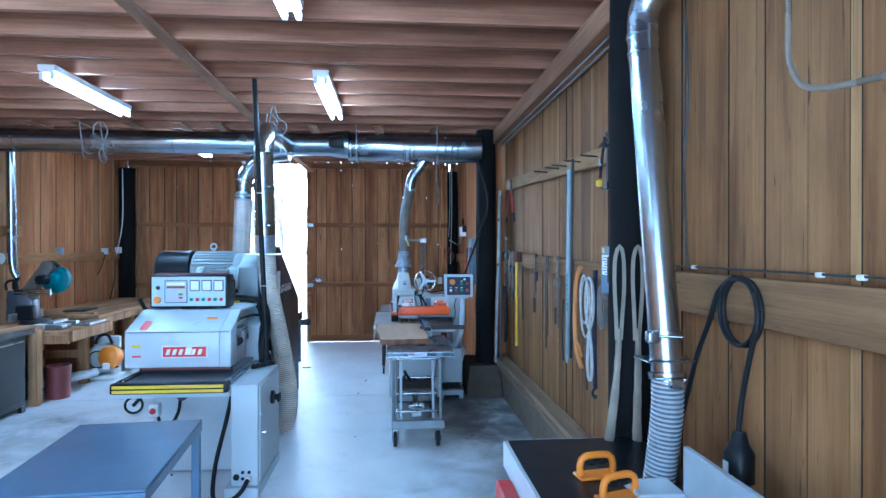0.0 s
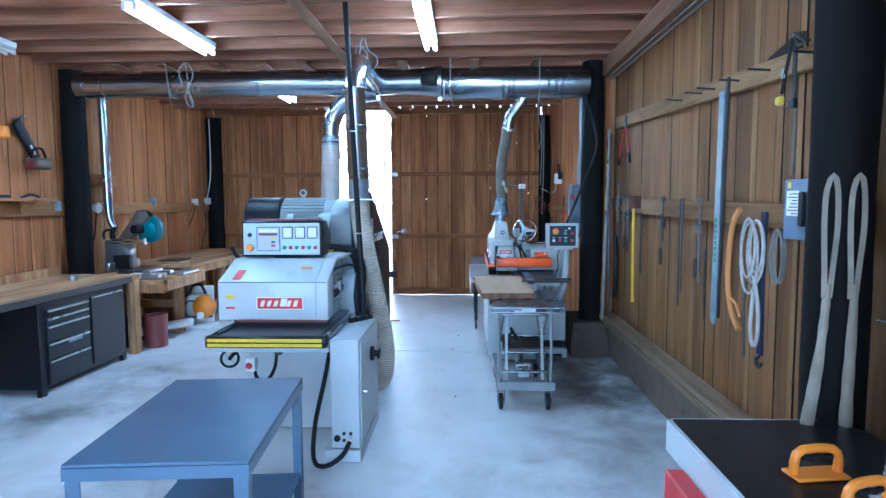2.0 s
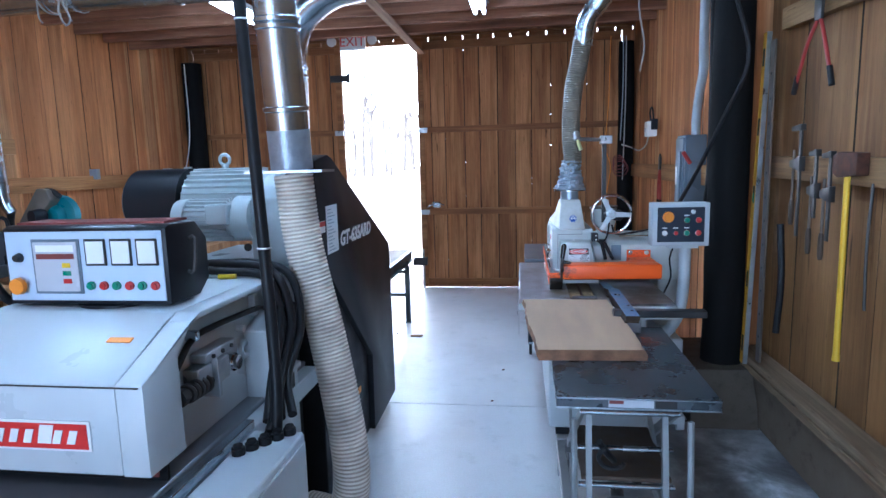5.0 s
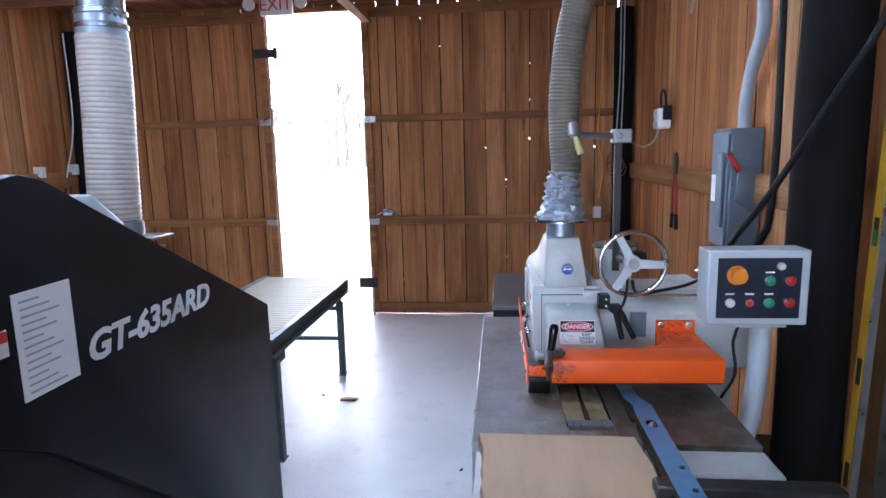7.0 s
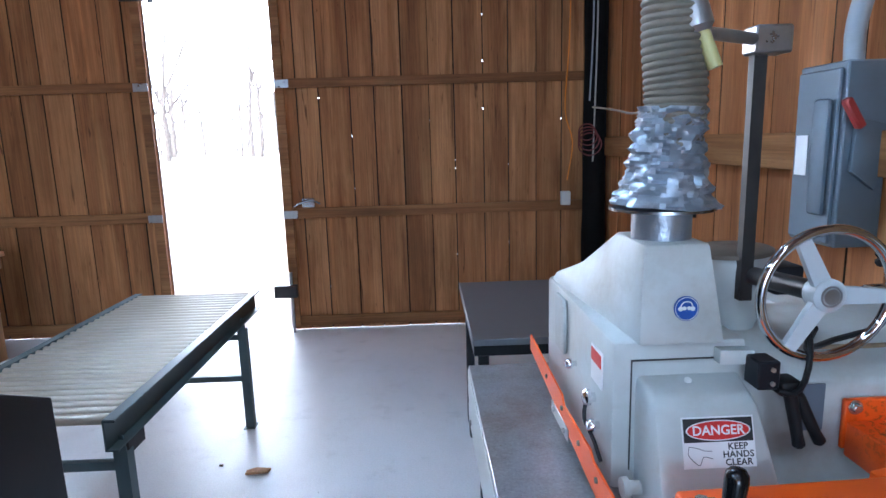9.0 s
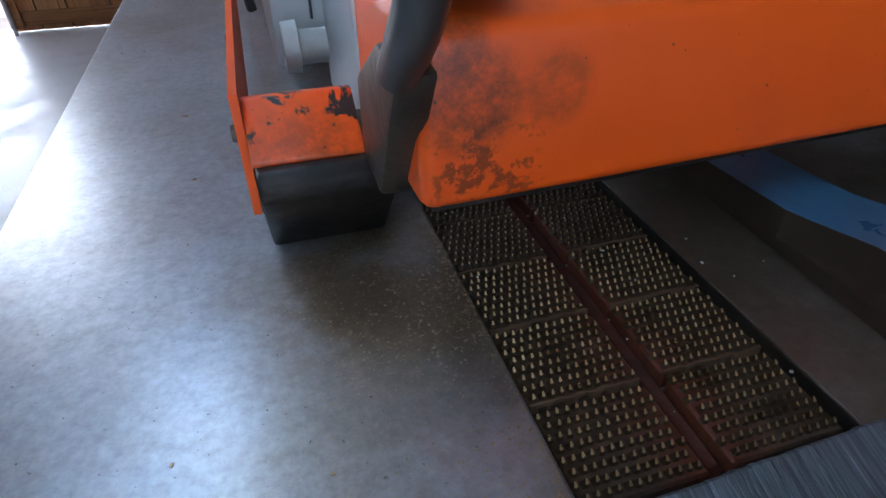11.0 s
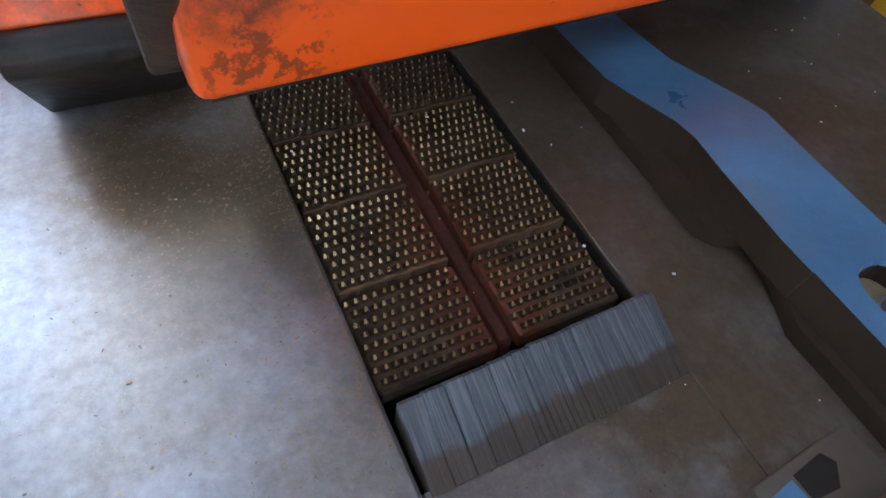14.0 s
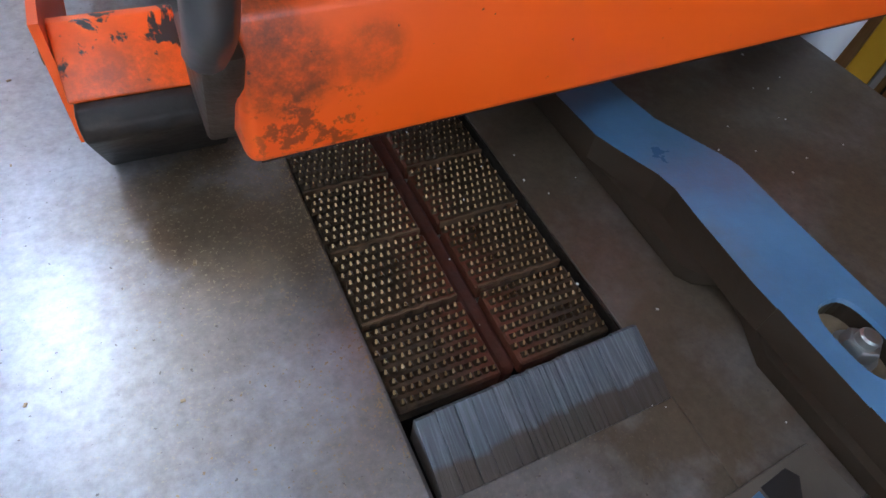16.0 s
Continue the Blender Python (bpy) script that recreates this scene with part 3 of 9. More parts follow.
M_RAMP = ramp_steel()
M_ORANGE = orange_worn("orange_enamel", (((-0.188, -0.373, 0.938), 0.026, 0.75), ((-0.150, -0.372, 0.940), 0.018, 0.45), ((-0.195, -0.368, 0.962), 0.016, 0.7)), (((0.27, -0.13, 0.966), 0.10, 0.9), ((-0.18, -0.373, 0.905), 0.035, 0.7)), 0.80)
M_ORANGEBARE = orange_worn("orange_enamel_worn_through", (((-0.25, -0.32, 0.905), 0.06, 0.6),), (), 0.565)
M_TABLE = machine_table()
def chain_iron(name, edge, way):
    """Oily brown iron, rusting red along the inner edge."""
    m, n, l, p = shader(name)
    vec, _ = coords(n, l, (1, 1, 1))
    tc = n.new("ShaderNodeTexCoord")
    sx = n.new("ShaderNodeSeparateXYZ")
    l.new(tc.outputs["Object"], sx.inputs[0])
    blot = noise_tex(n, l, vec, 120.0, 4, 0.6)
    col = ramp(n, l, blot, [(0.3, (0.030, 0.020, 0.012)), (0.7, (0.115, 0.074, 0.040))])
    e = ramp(n, l, sx.outputs["X"], [(min(edge, edge + way * 0.030), (1, 1, 1) if way > 0 else (0, 0, 0)), (max(edge, edge + way * 0.030), (0, 0, 0) if way > 0 else (1, 1, 1))])
    f = mix(n, l, e, ramp(n, l, blot, [(0.2, (0.5,) * 3), (0.6, (1, 1, 1))]), 1.0, "MULTIPLY")
    col = mix(n, l, col, (0.15, 0.034, 0.013), f)
    l.new(col, p.inputs["Base Color"])
    p.inputs["Metallic"].default_value = 0.3
    p.inputs["Roughness"].default_value = 0.55
    bump(n, l, p, blot, 0.4, 0.002)
    return m


M_CHAIN = chain_iron("chain_pad_iron_outer", 0.060, -1)
M_CHAIN_IN = chain_iron("chain_pad_iron_inner", 0.0, 1)
M_PADRIM = plain("rusty_pad_rim", (0.17, 0.10, 0.055), 0.7, 0.2, 0.35, 70, 200, 0.5)
# Dark flanks against a bright worn facet put the glint into the colour
M_STUDLOW = plain("oily_stud_flank", (0.085, 0.056, 0.030), 0.42, 0.6, 0.25, 60, 160, 0.2, 0.3, (0.07, 0.035, 0.018))
M_STUD = plain("worn_glint_steel", (0.80, 0.60, 0.32), 0.36, 0.85, 0.2, 60, 160, 0.2, 0.3, (0.2, 0.1, 0.045))
M_ROLLER = plain("zinc_roller", (0.50, 0.44, 0.35), 0.38, 0.5, 0.05, 9, 60, 0.0, rvar=0.02)
M_CHAINRUST = plain("red_rust", (0.075, 0.018, 0.008), 0.9, 0.0, 0.4, 50, 160, 0.8)
M_LEVELY = plain("amber_level_paint", (0.66, 0.34, 0.025), 0.4, 0, 0.1, 6, 80, 0.05)
M_TAN = plain("faded_orange_tube", (0.55, 0.23, 0.06), 0.5, 0, 0.15, 8, 80, 0.1)
M_HANDLE = plain("dull_red_handle", (0.32, 0.03, 0.025), 0.45, 0, 0.2, 8, 80, 0.1)
M_HOSESMOKE = plain("smoky_clear_hose", (0.13, 0.14, 0.155), 0.25, 0, 0.15, 6, 60, 0.1)
M_BACKDROP = glow("overcast_sky", (0.90, 0.96, 1.0), 7.0)
for m_, v in ((M_POST, 0.12), (M_BLACK, 0.2), (M_BLACKP, 0.22)):
    m_.node_tree.nodes["Principled BSDF"].inputs["Specular IOR Level"].default_value = v
M_ROD = plain("dull_rod_steel", (0.13, 0.125, 0.12), 0.42, 0.7, 0.2, 12, 90, 0.15)
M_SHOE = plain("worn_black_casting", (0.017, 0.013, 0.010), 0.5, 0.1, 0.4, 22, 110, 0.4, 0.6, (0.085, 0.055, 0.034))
M_CLAMP = plain("oil_browned_steel", (0.085, 0.062, 0.045), 0.45, 0.4, 0.4, 30, 140, 0.4, 0.5, (0.03, 0.022, 0.016))
M_OILY = plain("oily_brown_casting", (0.044, 0.029, 0.018), 0.55, 0.1, 0.25, 10, 90, 0.25)
M_CASTGREY = plain("chipped_grey_casting", (0.12, 0.098, 0.075), 0.5, 0, 0.15, 12, 90, 0.3, 0.6, (0.1, 0.085, 0.07))
M_CABLEGREY = plain("dusty_grey_cable", (0.19, 0.175, 0.16), 0.6, 0, 0.15, 8, 60, 0.05)
for m_, v in ((M_OILY, 0.25), (M_SHOE, 0.3)):
    m_.node_tree.nodes["Principled BSDF"].inputs["Specular IOR Level"].default_value = v
M_SOOT = plain("tan_dust_film", (0.24, 0.17, 0.10), 0.8, 0, 0.3, 60, 160, 0.3)
M_BOLTZ = plain("dull_zinc_bolt", (0.34, 0.35, 0.34), 0.36, 0.9, 0.2, 40, 160, 0.15)
# Near-black edge colour, putting the shade of the seams into the boards
M_EDGE = plain("seam_shade_edge", (0.022, 0.015, 0.010), 0.9, 0, 0.3, 3, 40, 0.3, stretch=(6, 6, 0.6))
# Near-black sheet colour, standing for the shade in gaps between boards
M_BACKW = plain("gap_shade_backing", (0.012, 0.009, 0.007), 0.9, 0, 0.3, 3, 40, 0.3, stretch=(6, 6, 0.6))

# ---- floor, ground, ceiling ----
WR, WR2, WL, WB, WF = 1.75, 1.60, -3.92, 9.90, -3.2   # inner faces of the walls
floor = thing("floor", (-1, 3, 0), "pale grey concrete shop floor with stains and a joint", "floor", kind="structure")
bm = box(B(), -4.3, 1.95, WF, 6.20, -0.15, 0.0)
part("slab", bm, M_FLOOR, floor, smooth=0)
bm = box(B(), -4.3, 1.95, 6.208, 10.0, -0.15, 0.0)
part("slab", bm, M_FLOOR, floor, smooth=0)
bm = box(B(), -4.3, 1.95, 6.2, 6.208, -0.15, -0.012)
part("joint", bm, M_DARK, floor, smooth=0)

bm = B()
RNG = random.Random(5)
N = 60
grid = {}
for i in range(N + 1):
    for j in range(N + 1):
        x = -1.4 + (i - N / 2) * 5.0 * (0.35 + abs(i - N / 2) / 12)
        y = 10.0 + 6.0 * j * (0.1 + j / 12)
        grid[i, j] = bm.verts.new((x, y, -0.04 + (RNG.random() - 0.5) * 0.05 * min(1, j) + 0.012 * max(0, y - 12)))
for i in range(N):
    for j in range(N):
        bm.faces.new((grid[i, j], grid[i + 1, j], grid[i + 1, j + 1], grid[i, j + 1]))
solo("ground", bm, M_GROUND, (0, 20, 0), "pale leaf-littered ground outside the doorway", "ground", kind="structure", smooth=60)
bm = box(B(), -90, 90, -80, 10.0, -0.5, -0.16)
solo("yard", bm, M_GROUND, (0, -20, 0), "pale ground round the workshop", "ground", kind="structure", smooth=0)

bm = B()
for k in range(-16, 17):
    y = 3.55 + 0.4 * k
    if WF < y < 8.9:
        j = (random.random() - 0.5) * 0.012
        box(bm, -4.0, 1.86, y - 0.022, y + 0.022, 2.88 + j * 0.3, 3.10)
solo("ceiling", bm, M_JOIST, (-1, 3, 2.88), "exposed red-brown wooden joists and roof boards", "ceiling", kind="structure", smooth=0)
bm = B()
x = -4.1
while x < 1.9:
    w = 0.18 + 0.05 * random.random()
    box(bm, x, min(x + w - 0.003, 1.95), WF, 10.0, 3.10, 3.125)
    x += w
solo("ceiling_deck", bm, M_DECK, (-1, 3, 3.1), "red-brown roof boards over the joists", "ceiling", kind="structure", smooth=0)
bm = box(B(), -0.925, -0.835, WF, 9.8, 2.862, 2.879)
solo("ceiling_strip", bm, M_BEAM, (-0.88, 3, 2.87), "long pale board nailed under the joists", "trim", kind="structure", smooth=0)
bm = B()
for x in (-3.16, -2.72, -2.2, -1.72, -1.32, -0.35, 0.35, 0.95):
    box(bm, x - 0.045, x + 0.045, 6.02, 6.75, 2.862, 2.878)
solo("ceiling_brace", bm, M_BEAM, (-1, 6.2, 2.87), "short pale boards under the joists by the duct", "trim", kind="structure", smooth=0)

# ---- walls of single boards ----
def board_wall(parent, along, start, end, z0, z1, face, mat, wmin=0.13, wmax=0.2, seed=1, out=1, at=()):
    """Upright boards side by side, each an object; along is 'x' or 'y', face the inner plane, out the way outwards."""
    rng = random.Random(seed)
    base = ORIGIN[parent.name]
    seams = []
    a = start
    while a < end - 0.02:
        w = at[len(seams)] - a if len(seams) < len(at) else rng.uniform(wmin, wmax)
        if end - a - w < wmin * 0.5:
            w = end - a
        w = min(w, end - a)
        slim = w < 0.08
        t = rng.uniform(0, 0.009) if along == "x" else rng.uniform(0, 0.003) if slim else rng.uniform(0.002, 0.009)
        g = rng.uniform(0.003, 0.0055) if along == "x" else 0.001 if slim else rng.uniform(0.0015, 0.004)
        bm = B()
        lean = rng.uniform(-0.003, 0.003)
        f0, f1 = sorted((face + out * (0.001 + t), face + out * 0.03))
        if along == "y":
            prism(bm, [(a + g, z0), (a + w - g, z0), (a + w - g + lean, z1), (a + g + lean, z1)], "x", f0, f1)
        else:
            prism(bm, [(a + g, z0), (a + w - g, z0), (a + w - g + lean, z1), (a + g + lean, z1)], "y", f0, f1)
        c = Vector((face, a + w / 2, z0)) if along == "y" else Vector((a + w / 2, face, z0))
        bmesh.ops.translate(bm, verts=bm.verts, vec=-c)
        bm.normal_update()
        # Side faces take the near-black edge so seams read as shaded gaps
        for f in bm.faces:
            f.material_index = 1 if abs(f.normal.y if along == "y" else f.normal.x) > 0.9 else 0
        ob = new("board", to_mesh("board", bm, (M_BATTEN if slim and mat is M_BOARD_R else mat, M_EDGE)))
        ob.location = c - base
        ob.parent = parent
        a += w
        seams.append(a)
    return seams


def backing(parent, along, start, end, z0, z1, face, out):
    # Added sheet behind the boards; its black shades the gaps
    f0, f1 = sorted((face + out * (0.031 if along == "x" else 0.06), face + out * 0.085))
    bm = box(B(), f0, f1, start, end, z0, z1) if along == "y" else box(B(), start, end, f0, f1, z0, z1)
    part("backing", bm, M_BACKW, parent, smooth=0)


def rail(parent, bm, mat):
    return part("rail", bm, mat, parent)


wall_e = thing("wall_east", (WR, 1.5, 0.36), "weathered olive-brown upright board wall with rails", "wall", kind="structure")
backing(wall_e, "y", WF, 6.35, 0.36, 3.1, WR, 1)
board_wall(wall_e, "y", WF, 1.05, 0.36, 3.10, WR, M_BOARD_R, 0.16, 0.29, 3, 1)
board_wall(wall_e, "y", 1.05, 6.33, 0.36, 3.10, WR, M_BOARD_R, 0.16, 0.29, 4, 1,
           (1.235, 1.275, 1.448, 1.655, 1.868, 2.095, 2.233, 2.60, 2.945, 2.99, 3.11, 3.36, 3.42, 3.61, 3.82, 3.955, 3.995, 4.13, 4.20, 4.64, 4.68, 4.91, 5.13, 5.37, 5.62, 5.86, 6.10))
# Flat black patch on the boards above the upper rail
part("tar_smear", prism(B(), [(3.30, 2.185), (2.96, 2.175), (2.94, 2.25), (3.0, 2.262), (3.12, 2.235), (3.24, 2.21)], "x", 1.7435, 1.7475, 0.001), M_EDGE, wall_e, "black patch on the boards", smooth=0)
rail(wall_e, prism(B(), [(2.55, 1.385), (6.12, 1.435), (6.12, 1.55), (2.55, 1.495)], "x", 1.672, 1.748, 0.003), M_RAIL_Y)
rail(wall_e, prism(B(), [(2.55, 2.05), (6.05, 2.208), (6.05, 2.318), (2.55, 2.145)], "x", 1.70, 1.748, 0.003), M_RAIL_Y)
rail(wall_e, box(B(), 1.70, 1.748, WF, 2.30, 1.33, 1.492, 0.003), M_RAIL_Y)

wall_e2 = thing("wall_east_end", (WR2, 8.1, 0.02), "pink-brown upright board wall beside the saw", "wall", kind="structure")
backing(wall_e2, "y", 6.35, WB, 0.02, 3.1, WR2, 1)
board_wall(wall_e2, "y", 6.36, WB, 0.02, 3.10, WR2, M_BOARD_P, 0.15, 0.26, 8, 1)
rail(wall_e2, box(B(), 1.56, 1.598, 6.42, 9.75, 1.36, 1.50, 0.003), M_RAIL_YP)

part("corner_board", box(B(), 1.60, 1.80, 6.335, 6.358, 0.02, 3.1), M_BOARD_P, wall_e2)
wall_w = thing("wall_west", (WL, 3.3, 0.0), "warm brown upright board wall above the workbench", "wall", kind="structure")
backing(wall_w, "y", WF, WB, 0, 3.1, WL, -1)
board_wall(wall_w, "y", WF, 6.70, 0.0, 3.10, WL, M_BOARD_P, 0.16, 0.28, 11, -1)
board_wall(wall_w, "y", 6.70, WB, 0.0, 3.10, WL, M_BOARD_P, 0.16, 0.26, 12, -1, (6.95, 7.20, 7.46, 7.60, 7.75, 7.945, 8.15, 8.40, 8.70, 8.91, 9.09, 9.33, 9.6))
rail(wall_w, box(B(), WL + 0.002, WL + 0.045, 3.0, 9.7, 1.40, 1.53, 0.003), M_RAIL_YP)

wall_n = thing("wall_north", (-1.2, WB, 3.02), "brown board header over the barn doors", "wall", kind="structure")
part("header", box(B(), -4.1, 1.65, WB - 0.02, WB + 0.03, 3.075, 3.12, 0.002), M_RAIL_X, wall_n)
x = -4.05
rng = random.Random(4)
while x < 1.6:
    w = rng.uniform(0.17, 0.22)
    part("filler", box(B(), x, x + w - 0.009, WB + 0.0, WB + 0.03, 3.0305, 3.075), M_RAIL_X, wall_n)
    x += w
part("lintel", box(B(), -1.95, -0.90, WB - 0.03, WB + 0.03, 3.0, 3.034, 0.002), M_RAIL_X, wall_n)
part("side_board", box(B(), -4.1, -3.86, WB, WB + 0.03, 0, 3.035), M_BOARD, wall_n)
part("side_board", box(B(), 1.47, 1.65, WB, WB + 0.03, 0, 3.035), M_BOARD, wall_n)


def barn_door(name, x0, x1, seed, dots, at, label):
    d = thing(name, ((x0 + x1) / 2, WB, 0.03), label, "barn door", kind="structure")
    seams = board_wall(d, "x", x0, x1, 0.006, 3.03, WB, M_BOARD, 0.17, 0.22, seed, 1, at)
    rng = random.Random(seed + 20)
    bm = B()
    # Added strips shut daylight out of the seams, open only at bright dots
    for s in seams[:-1]:
        cuts = sorted(rng.uniform(0.3, 2.95) for _ in range(rng.choice(dots)))
        z = 0.006
        for c in cuts + [3.05]:
            if c - 0.006 > z:
                box(bm, s - 0.03, s + 0.03, WB + 0.032, WB + 0.04, z, min(c - 0.006, 3.03))
            z = c + 0.006
    part("seam_strip", bm, M_POST, d, smooth=0)
    for z0, z1 in ((0.93, 1.01), (1.94, 2.01), (0.04, 0.12), (2.93, 3.02)):
        part("rail", box(B(), x0 + 0.01, x1 - 0.01, WB - 0.028, WB - 0.001, z0, z1, 0.002), M_RAIL_X, d)
    return d


d1 = barn_door("door_1", -3.85, -1.90, 31, (0, 0, 1, 1, 2), (-3.70, -3.513, -3.271, -3.084, -2.897, -2.727, -2.5, -2.242, -2.06), "brown plank barn door leaf with cross rails")
d2 = barn_door("door_2", -0.95, 1.46, 37, (0, 1, 2, 2, 3), (-0.80, -0.628, -0.385, -0.199, 0.016, 0.23, 0.424, 0.651, 0.848, 1.068, 1.27), "brown plank barn door leaf with cross rails and latch")
for d, xe, s in ((d1, -1.90, 1), (d2, -0.95, -1)):
    part("edge_board", box(B(), min(xe, xe - s * 0.07), max(xe, xe - s * 0.07), WB - 0.05, WB - 0.029, 0.03, 3.02, 0.002), M_RAIL_X, d)
    for z in (0.965, 1.97):
        part("bracket", box(B(), min(xe - s * 0.0, xe - s * 0.11), max(xe, xe - s * 0.11), WB - 0.056, WB - 0.051, z - 0.03, z + 0.03), M_STEEL, d, "dull steel strap bracket")
bm = box(B(), -2.03, -1.78, WB - 0.09, WB - 0.057, 2.585, 2.665, 0.004)
cyl(bm, (-1.80, WB - 0.075, 2.57), (-1.80, WB - 0.075, 2.68), 0.02)
part("latch_block", bm, M_DARK, d1, "dark steel latch block")
bm = box(B(), -1.06, -0.88, WB - 0.11, WB - 0.057, 0.30, 0.40, 0.004)
part("bolt_block", bm, M_DARK, d2, "dark grey steel bolt block")
bm = B()
tube(bm, [(-0.86, WB - 0.06, 1.03), (-0.80, WB - 0.1, 1.06), (-0.72, WB - 0.1, 1.08), (-0.66, WB - 0.06, 1.05)], 0.009, 8)
box(bm, -0.80, -0.70, WB - 0.06, WB - 0.051, 1.02, 1.09, 0.002)
part("latch", bm, M_GALV, d2, "small galvanised gate latch")
bm = tube(B(), [(-0.93, WB - 0.065, 0.0), (-0.93, WB - 0.065, 0.5)], 0.012, 8)
part("drop_bolt", bm, M_STEEL, d2, "steel drop bolt")

# Unseen south wall; its doorway is assumed, to go with the fill lamp
wall_s = thing("wall_south", (-1, WF, 0), "plain board wall, unseen, with an assumed wide doorway", "wall", kind="structure")
for x0, x1, z0, z1 in ((-4.1, -2.9, 0, 3.1), (0.9, 1.95, 0, 3.1), (-2.9, 0.9, 2.65, 3.1)):
    part("panel", box(B(), x0, x1, WF - 0.05, WF, z0, z1), M_BOARD, wall_s, smooth=0)

# ---- curb, sill, beam, posts ----
bm = box(B(), 1.66, 1.95, WF, 6.348, 0.0, 0.315, 0.006)
for v in bm.verts:
    v.co.x += 0.012 * noise.noise(v.co * 1.3)
solo("curb", bm, M_CURB, (1.75, 2, 0), "rough dusty concrete footing under the wall", "curb", kind="structure")
bm = B()
yy = WF
for ye in (-1.2, 1.5, 4.25, 6.28):
    box(bm, 1.612 + random.uniform(-0.008, 0.008), 1.74, yy + 0.002, ye - 0.002, 0.318, 0.358, 0.004)
    box(bm, 1.622 + random.uniform(-0.008, 0.008), 1.748, yy + 0.30, min(ye + 0.28, 6.30), 0.360, 0.405, 0.006)
    yy = ye
solo("sill_plate", bm, M_SILL, (1.7, 2, 0.34), "dusty timber sill plate lying on the footing", "sill", kind="structure")
bm = B()
box(bm, 1.29, 1.66, 5.97, 6.75, 0.0, 0.33)
bmesh.ops.subdivide_edges(bm, edges=list(bm.edges), cuts=5, use_grid_fill=True)
for v in bm.verts:
    f = Vector((v.co.x - 1.475, v.co.y - 6.36, 0))
    v.co += 0.02 * noise.noise(v.co * 6.0) * Vector((1, 1, 0)) - f * 0.16 * max(0.0, v.co.z - 0.1) / 0.23
solo("post_footing", bm, M_PIER, (1.5, 6.3, 0), "rough concrete pier at the post foot", "footing", kind="structure")
bm = box(B(), 1.59, 1.748, WF, 6.2, 2.73, 2.878, 0.006)
solo("wall_beam", bm, M_BEAM, (1.67, 2, 2.8), "long rough timber beam under the joists", "beam", kind="structure")


def post(x, y, z0, r, label):
    bm = B()
    prof = []
    for i in range(13):
        f = i / 12
        prof.append((f * (2.878 - z0), r * (1.04 - 0.08 * f) + random.uniform(-0.003, 0.003)))
    lathe(bm, (x, y, z0), (0, 0, 1), prof, 22)
    for v in bm.verts:
        v.co.x += 0.006 * noise.noise(v.co * 2.3)
        v.co.y += 0.006 * noise.noise(v.co * 2.1 + Vector((9, 0, 0)))
    return solo("post", bm, M_POST, (x, y, z0), label, "post", "black roof posts", "structure")


post(1.615, 2.43, 0.0, 0.105, "black creosoted round timber post hung with slings")
post(1.52, 6.23, 0.331, 0.11, "black creosoted round timber post on a concrete pier")
post(-3.79, 6.30, 0.0, 0.12, "black creosoted round timber post behind the workbench")
post(-3.80, 9.74, 0.0, 0.12, "black creosoted round corner post")
post(1.50, 9.78, 0.0, 0.09, "black creosoted corner post with wires")

# ---- overcast sky and bare trees far outside ----
bm = box(B(), -120, 60, 118, 118.5, -1, 60)
solo("backdrop", bm, M_BACKDROP, (-30, 118, 0), "blank white overcast sky behind the trees", "sky", kind="structure", smooth=0)

def bare_tree(x, y, h, seed):
    rng = random.Random(seed)
    bm = B()

    def limb(p, d, length, r, depth):
        q = p + d * length
        line = [p, p.lerp(q, 0.5) + Vector((rng.uniform(-1, 1), rng.uniform(-1, 1), 0)) * length * 0.05, q]
        sweep(bm, line, [r, r * 0.8, r * 0.55], 5)
        if depth == 0:
            return
        for _ in range(rng.choice((3, 4))):
            f = rng.uniform(0.45, 1.0)
            dd = (d + Vector((rng.uniform(-1, 1), rng.uniform(-1, 1), rng.uniform(-0.1, 0.7))) * 0.8).normalized()
            limb(p.lerp(q, f), dd, length * rng.uniform(0.4, 0.6), r * 0.45, depth - 1)

    limb(Vector((x, y, 0.1)), Vector((rng.uniform(-0.05, 0.05), 0, 1)), h * 0.55, h * 0.013 + 0.03, 3)
    t = thing("tree", (x, y, 0), "tall bare winter tree with thin grey branches", "tree", "bare trees outside")
    part("trunk", bm, M_TRUNK, t, smooth=60)


rng = random.Random(77)
for k in range(60):
    y = rng.uniform(55, 95)
    fx = rng.uniform(-0.42, 0.03)
    bare_tree(fx * y, y, rng.uniform(9, 16), 100 + k)

# ---- lamps ----
def tube_lamp(x, y0, lit=True):
    L = 1.22
    t = thing("fluorescent_lamp", (x, y0 + L / 2, 2.878), "white steel batten lamp with two lit fluorescent tubes" if lit else "white steel batten lamp with two dark fluorescent tubes", "ceiling lamp", "fluorescent lamps")
    bm = B()
    prism(bm, [(x - 0.06, 2.877), (x - 0.055, 2.838), (x - 0.03, 2.822), (x + 0.03, 2.822), (x + 0.055, 2.838), (x + 0.06, 2.877)], "y", y0, y0 + L)
    part("housing", bm, M_WHITE, t, smooth=0)
    for e in (y0, y0 + L - 0.02):
        for dx in (-0.036, 0.036):
            part("socket", box(B(), x + dx - 0.014, x + dx + 0.014, e, e + 0.02, 2.775, 2.825, 0.004), M_WHITE, t)
    for dx in (-0.036, 0.036):
        part("tube", cyl(B(), (x + dx, y0 + 0.021, 2.796), (x + dx, y0 + L - 0.021, 2.796), 0.016, n=14), M_TUBE if lit else M_WHITE, t, "lit white tube" if lit else "unlit white tube")


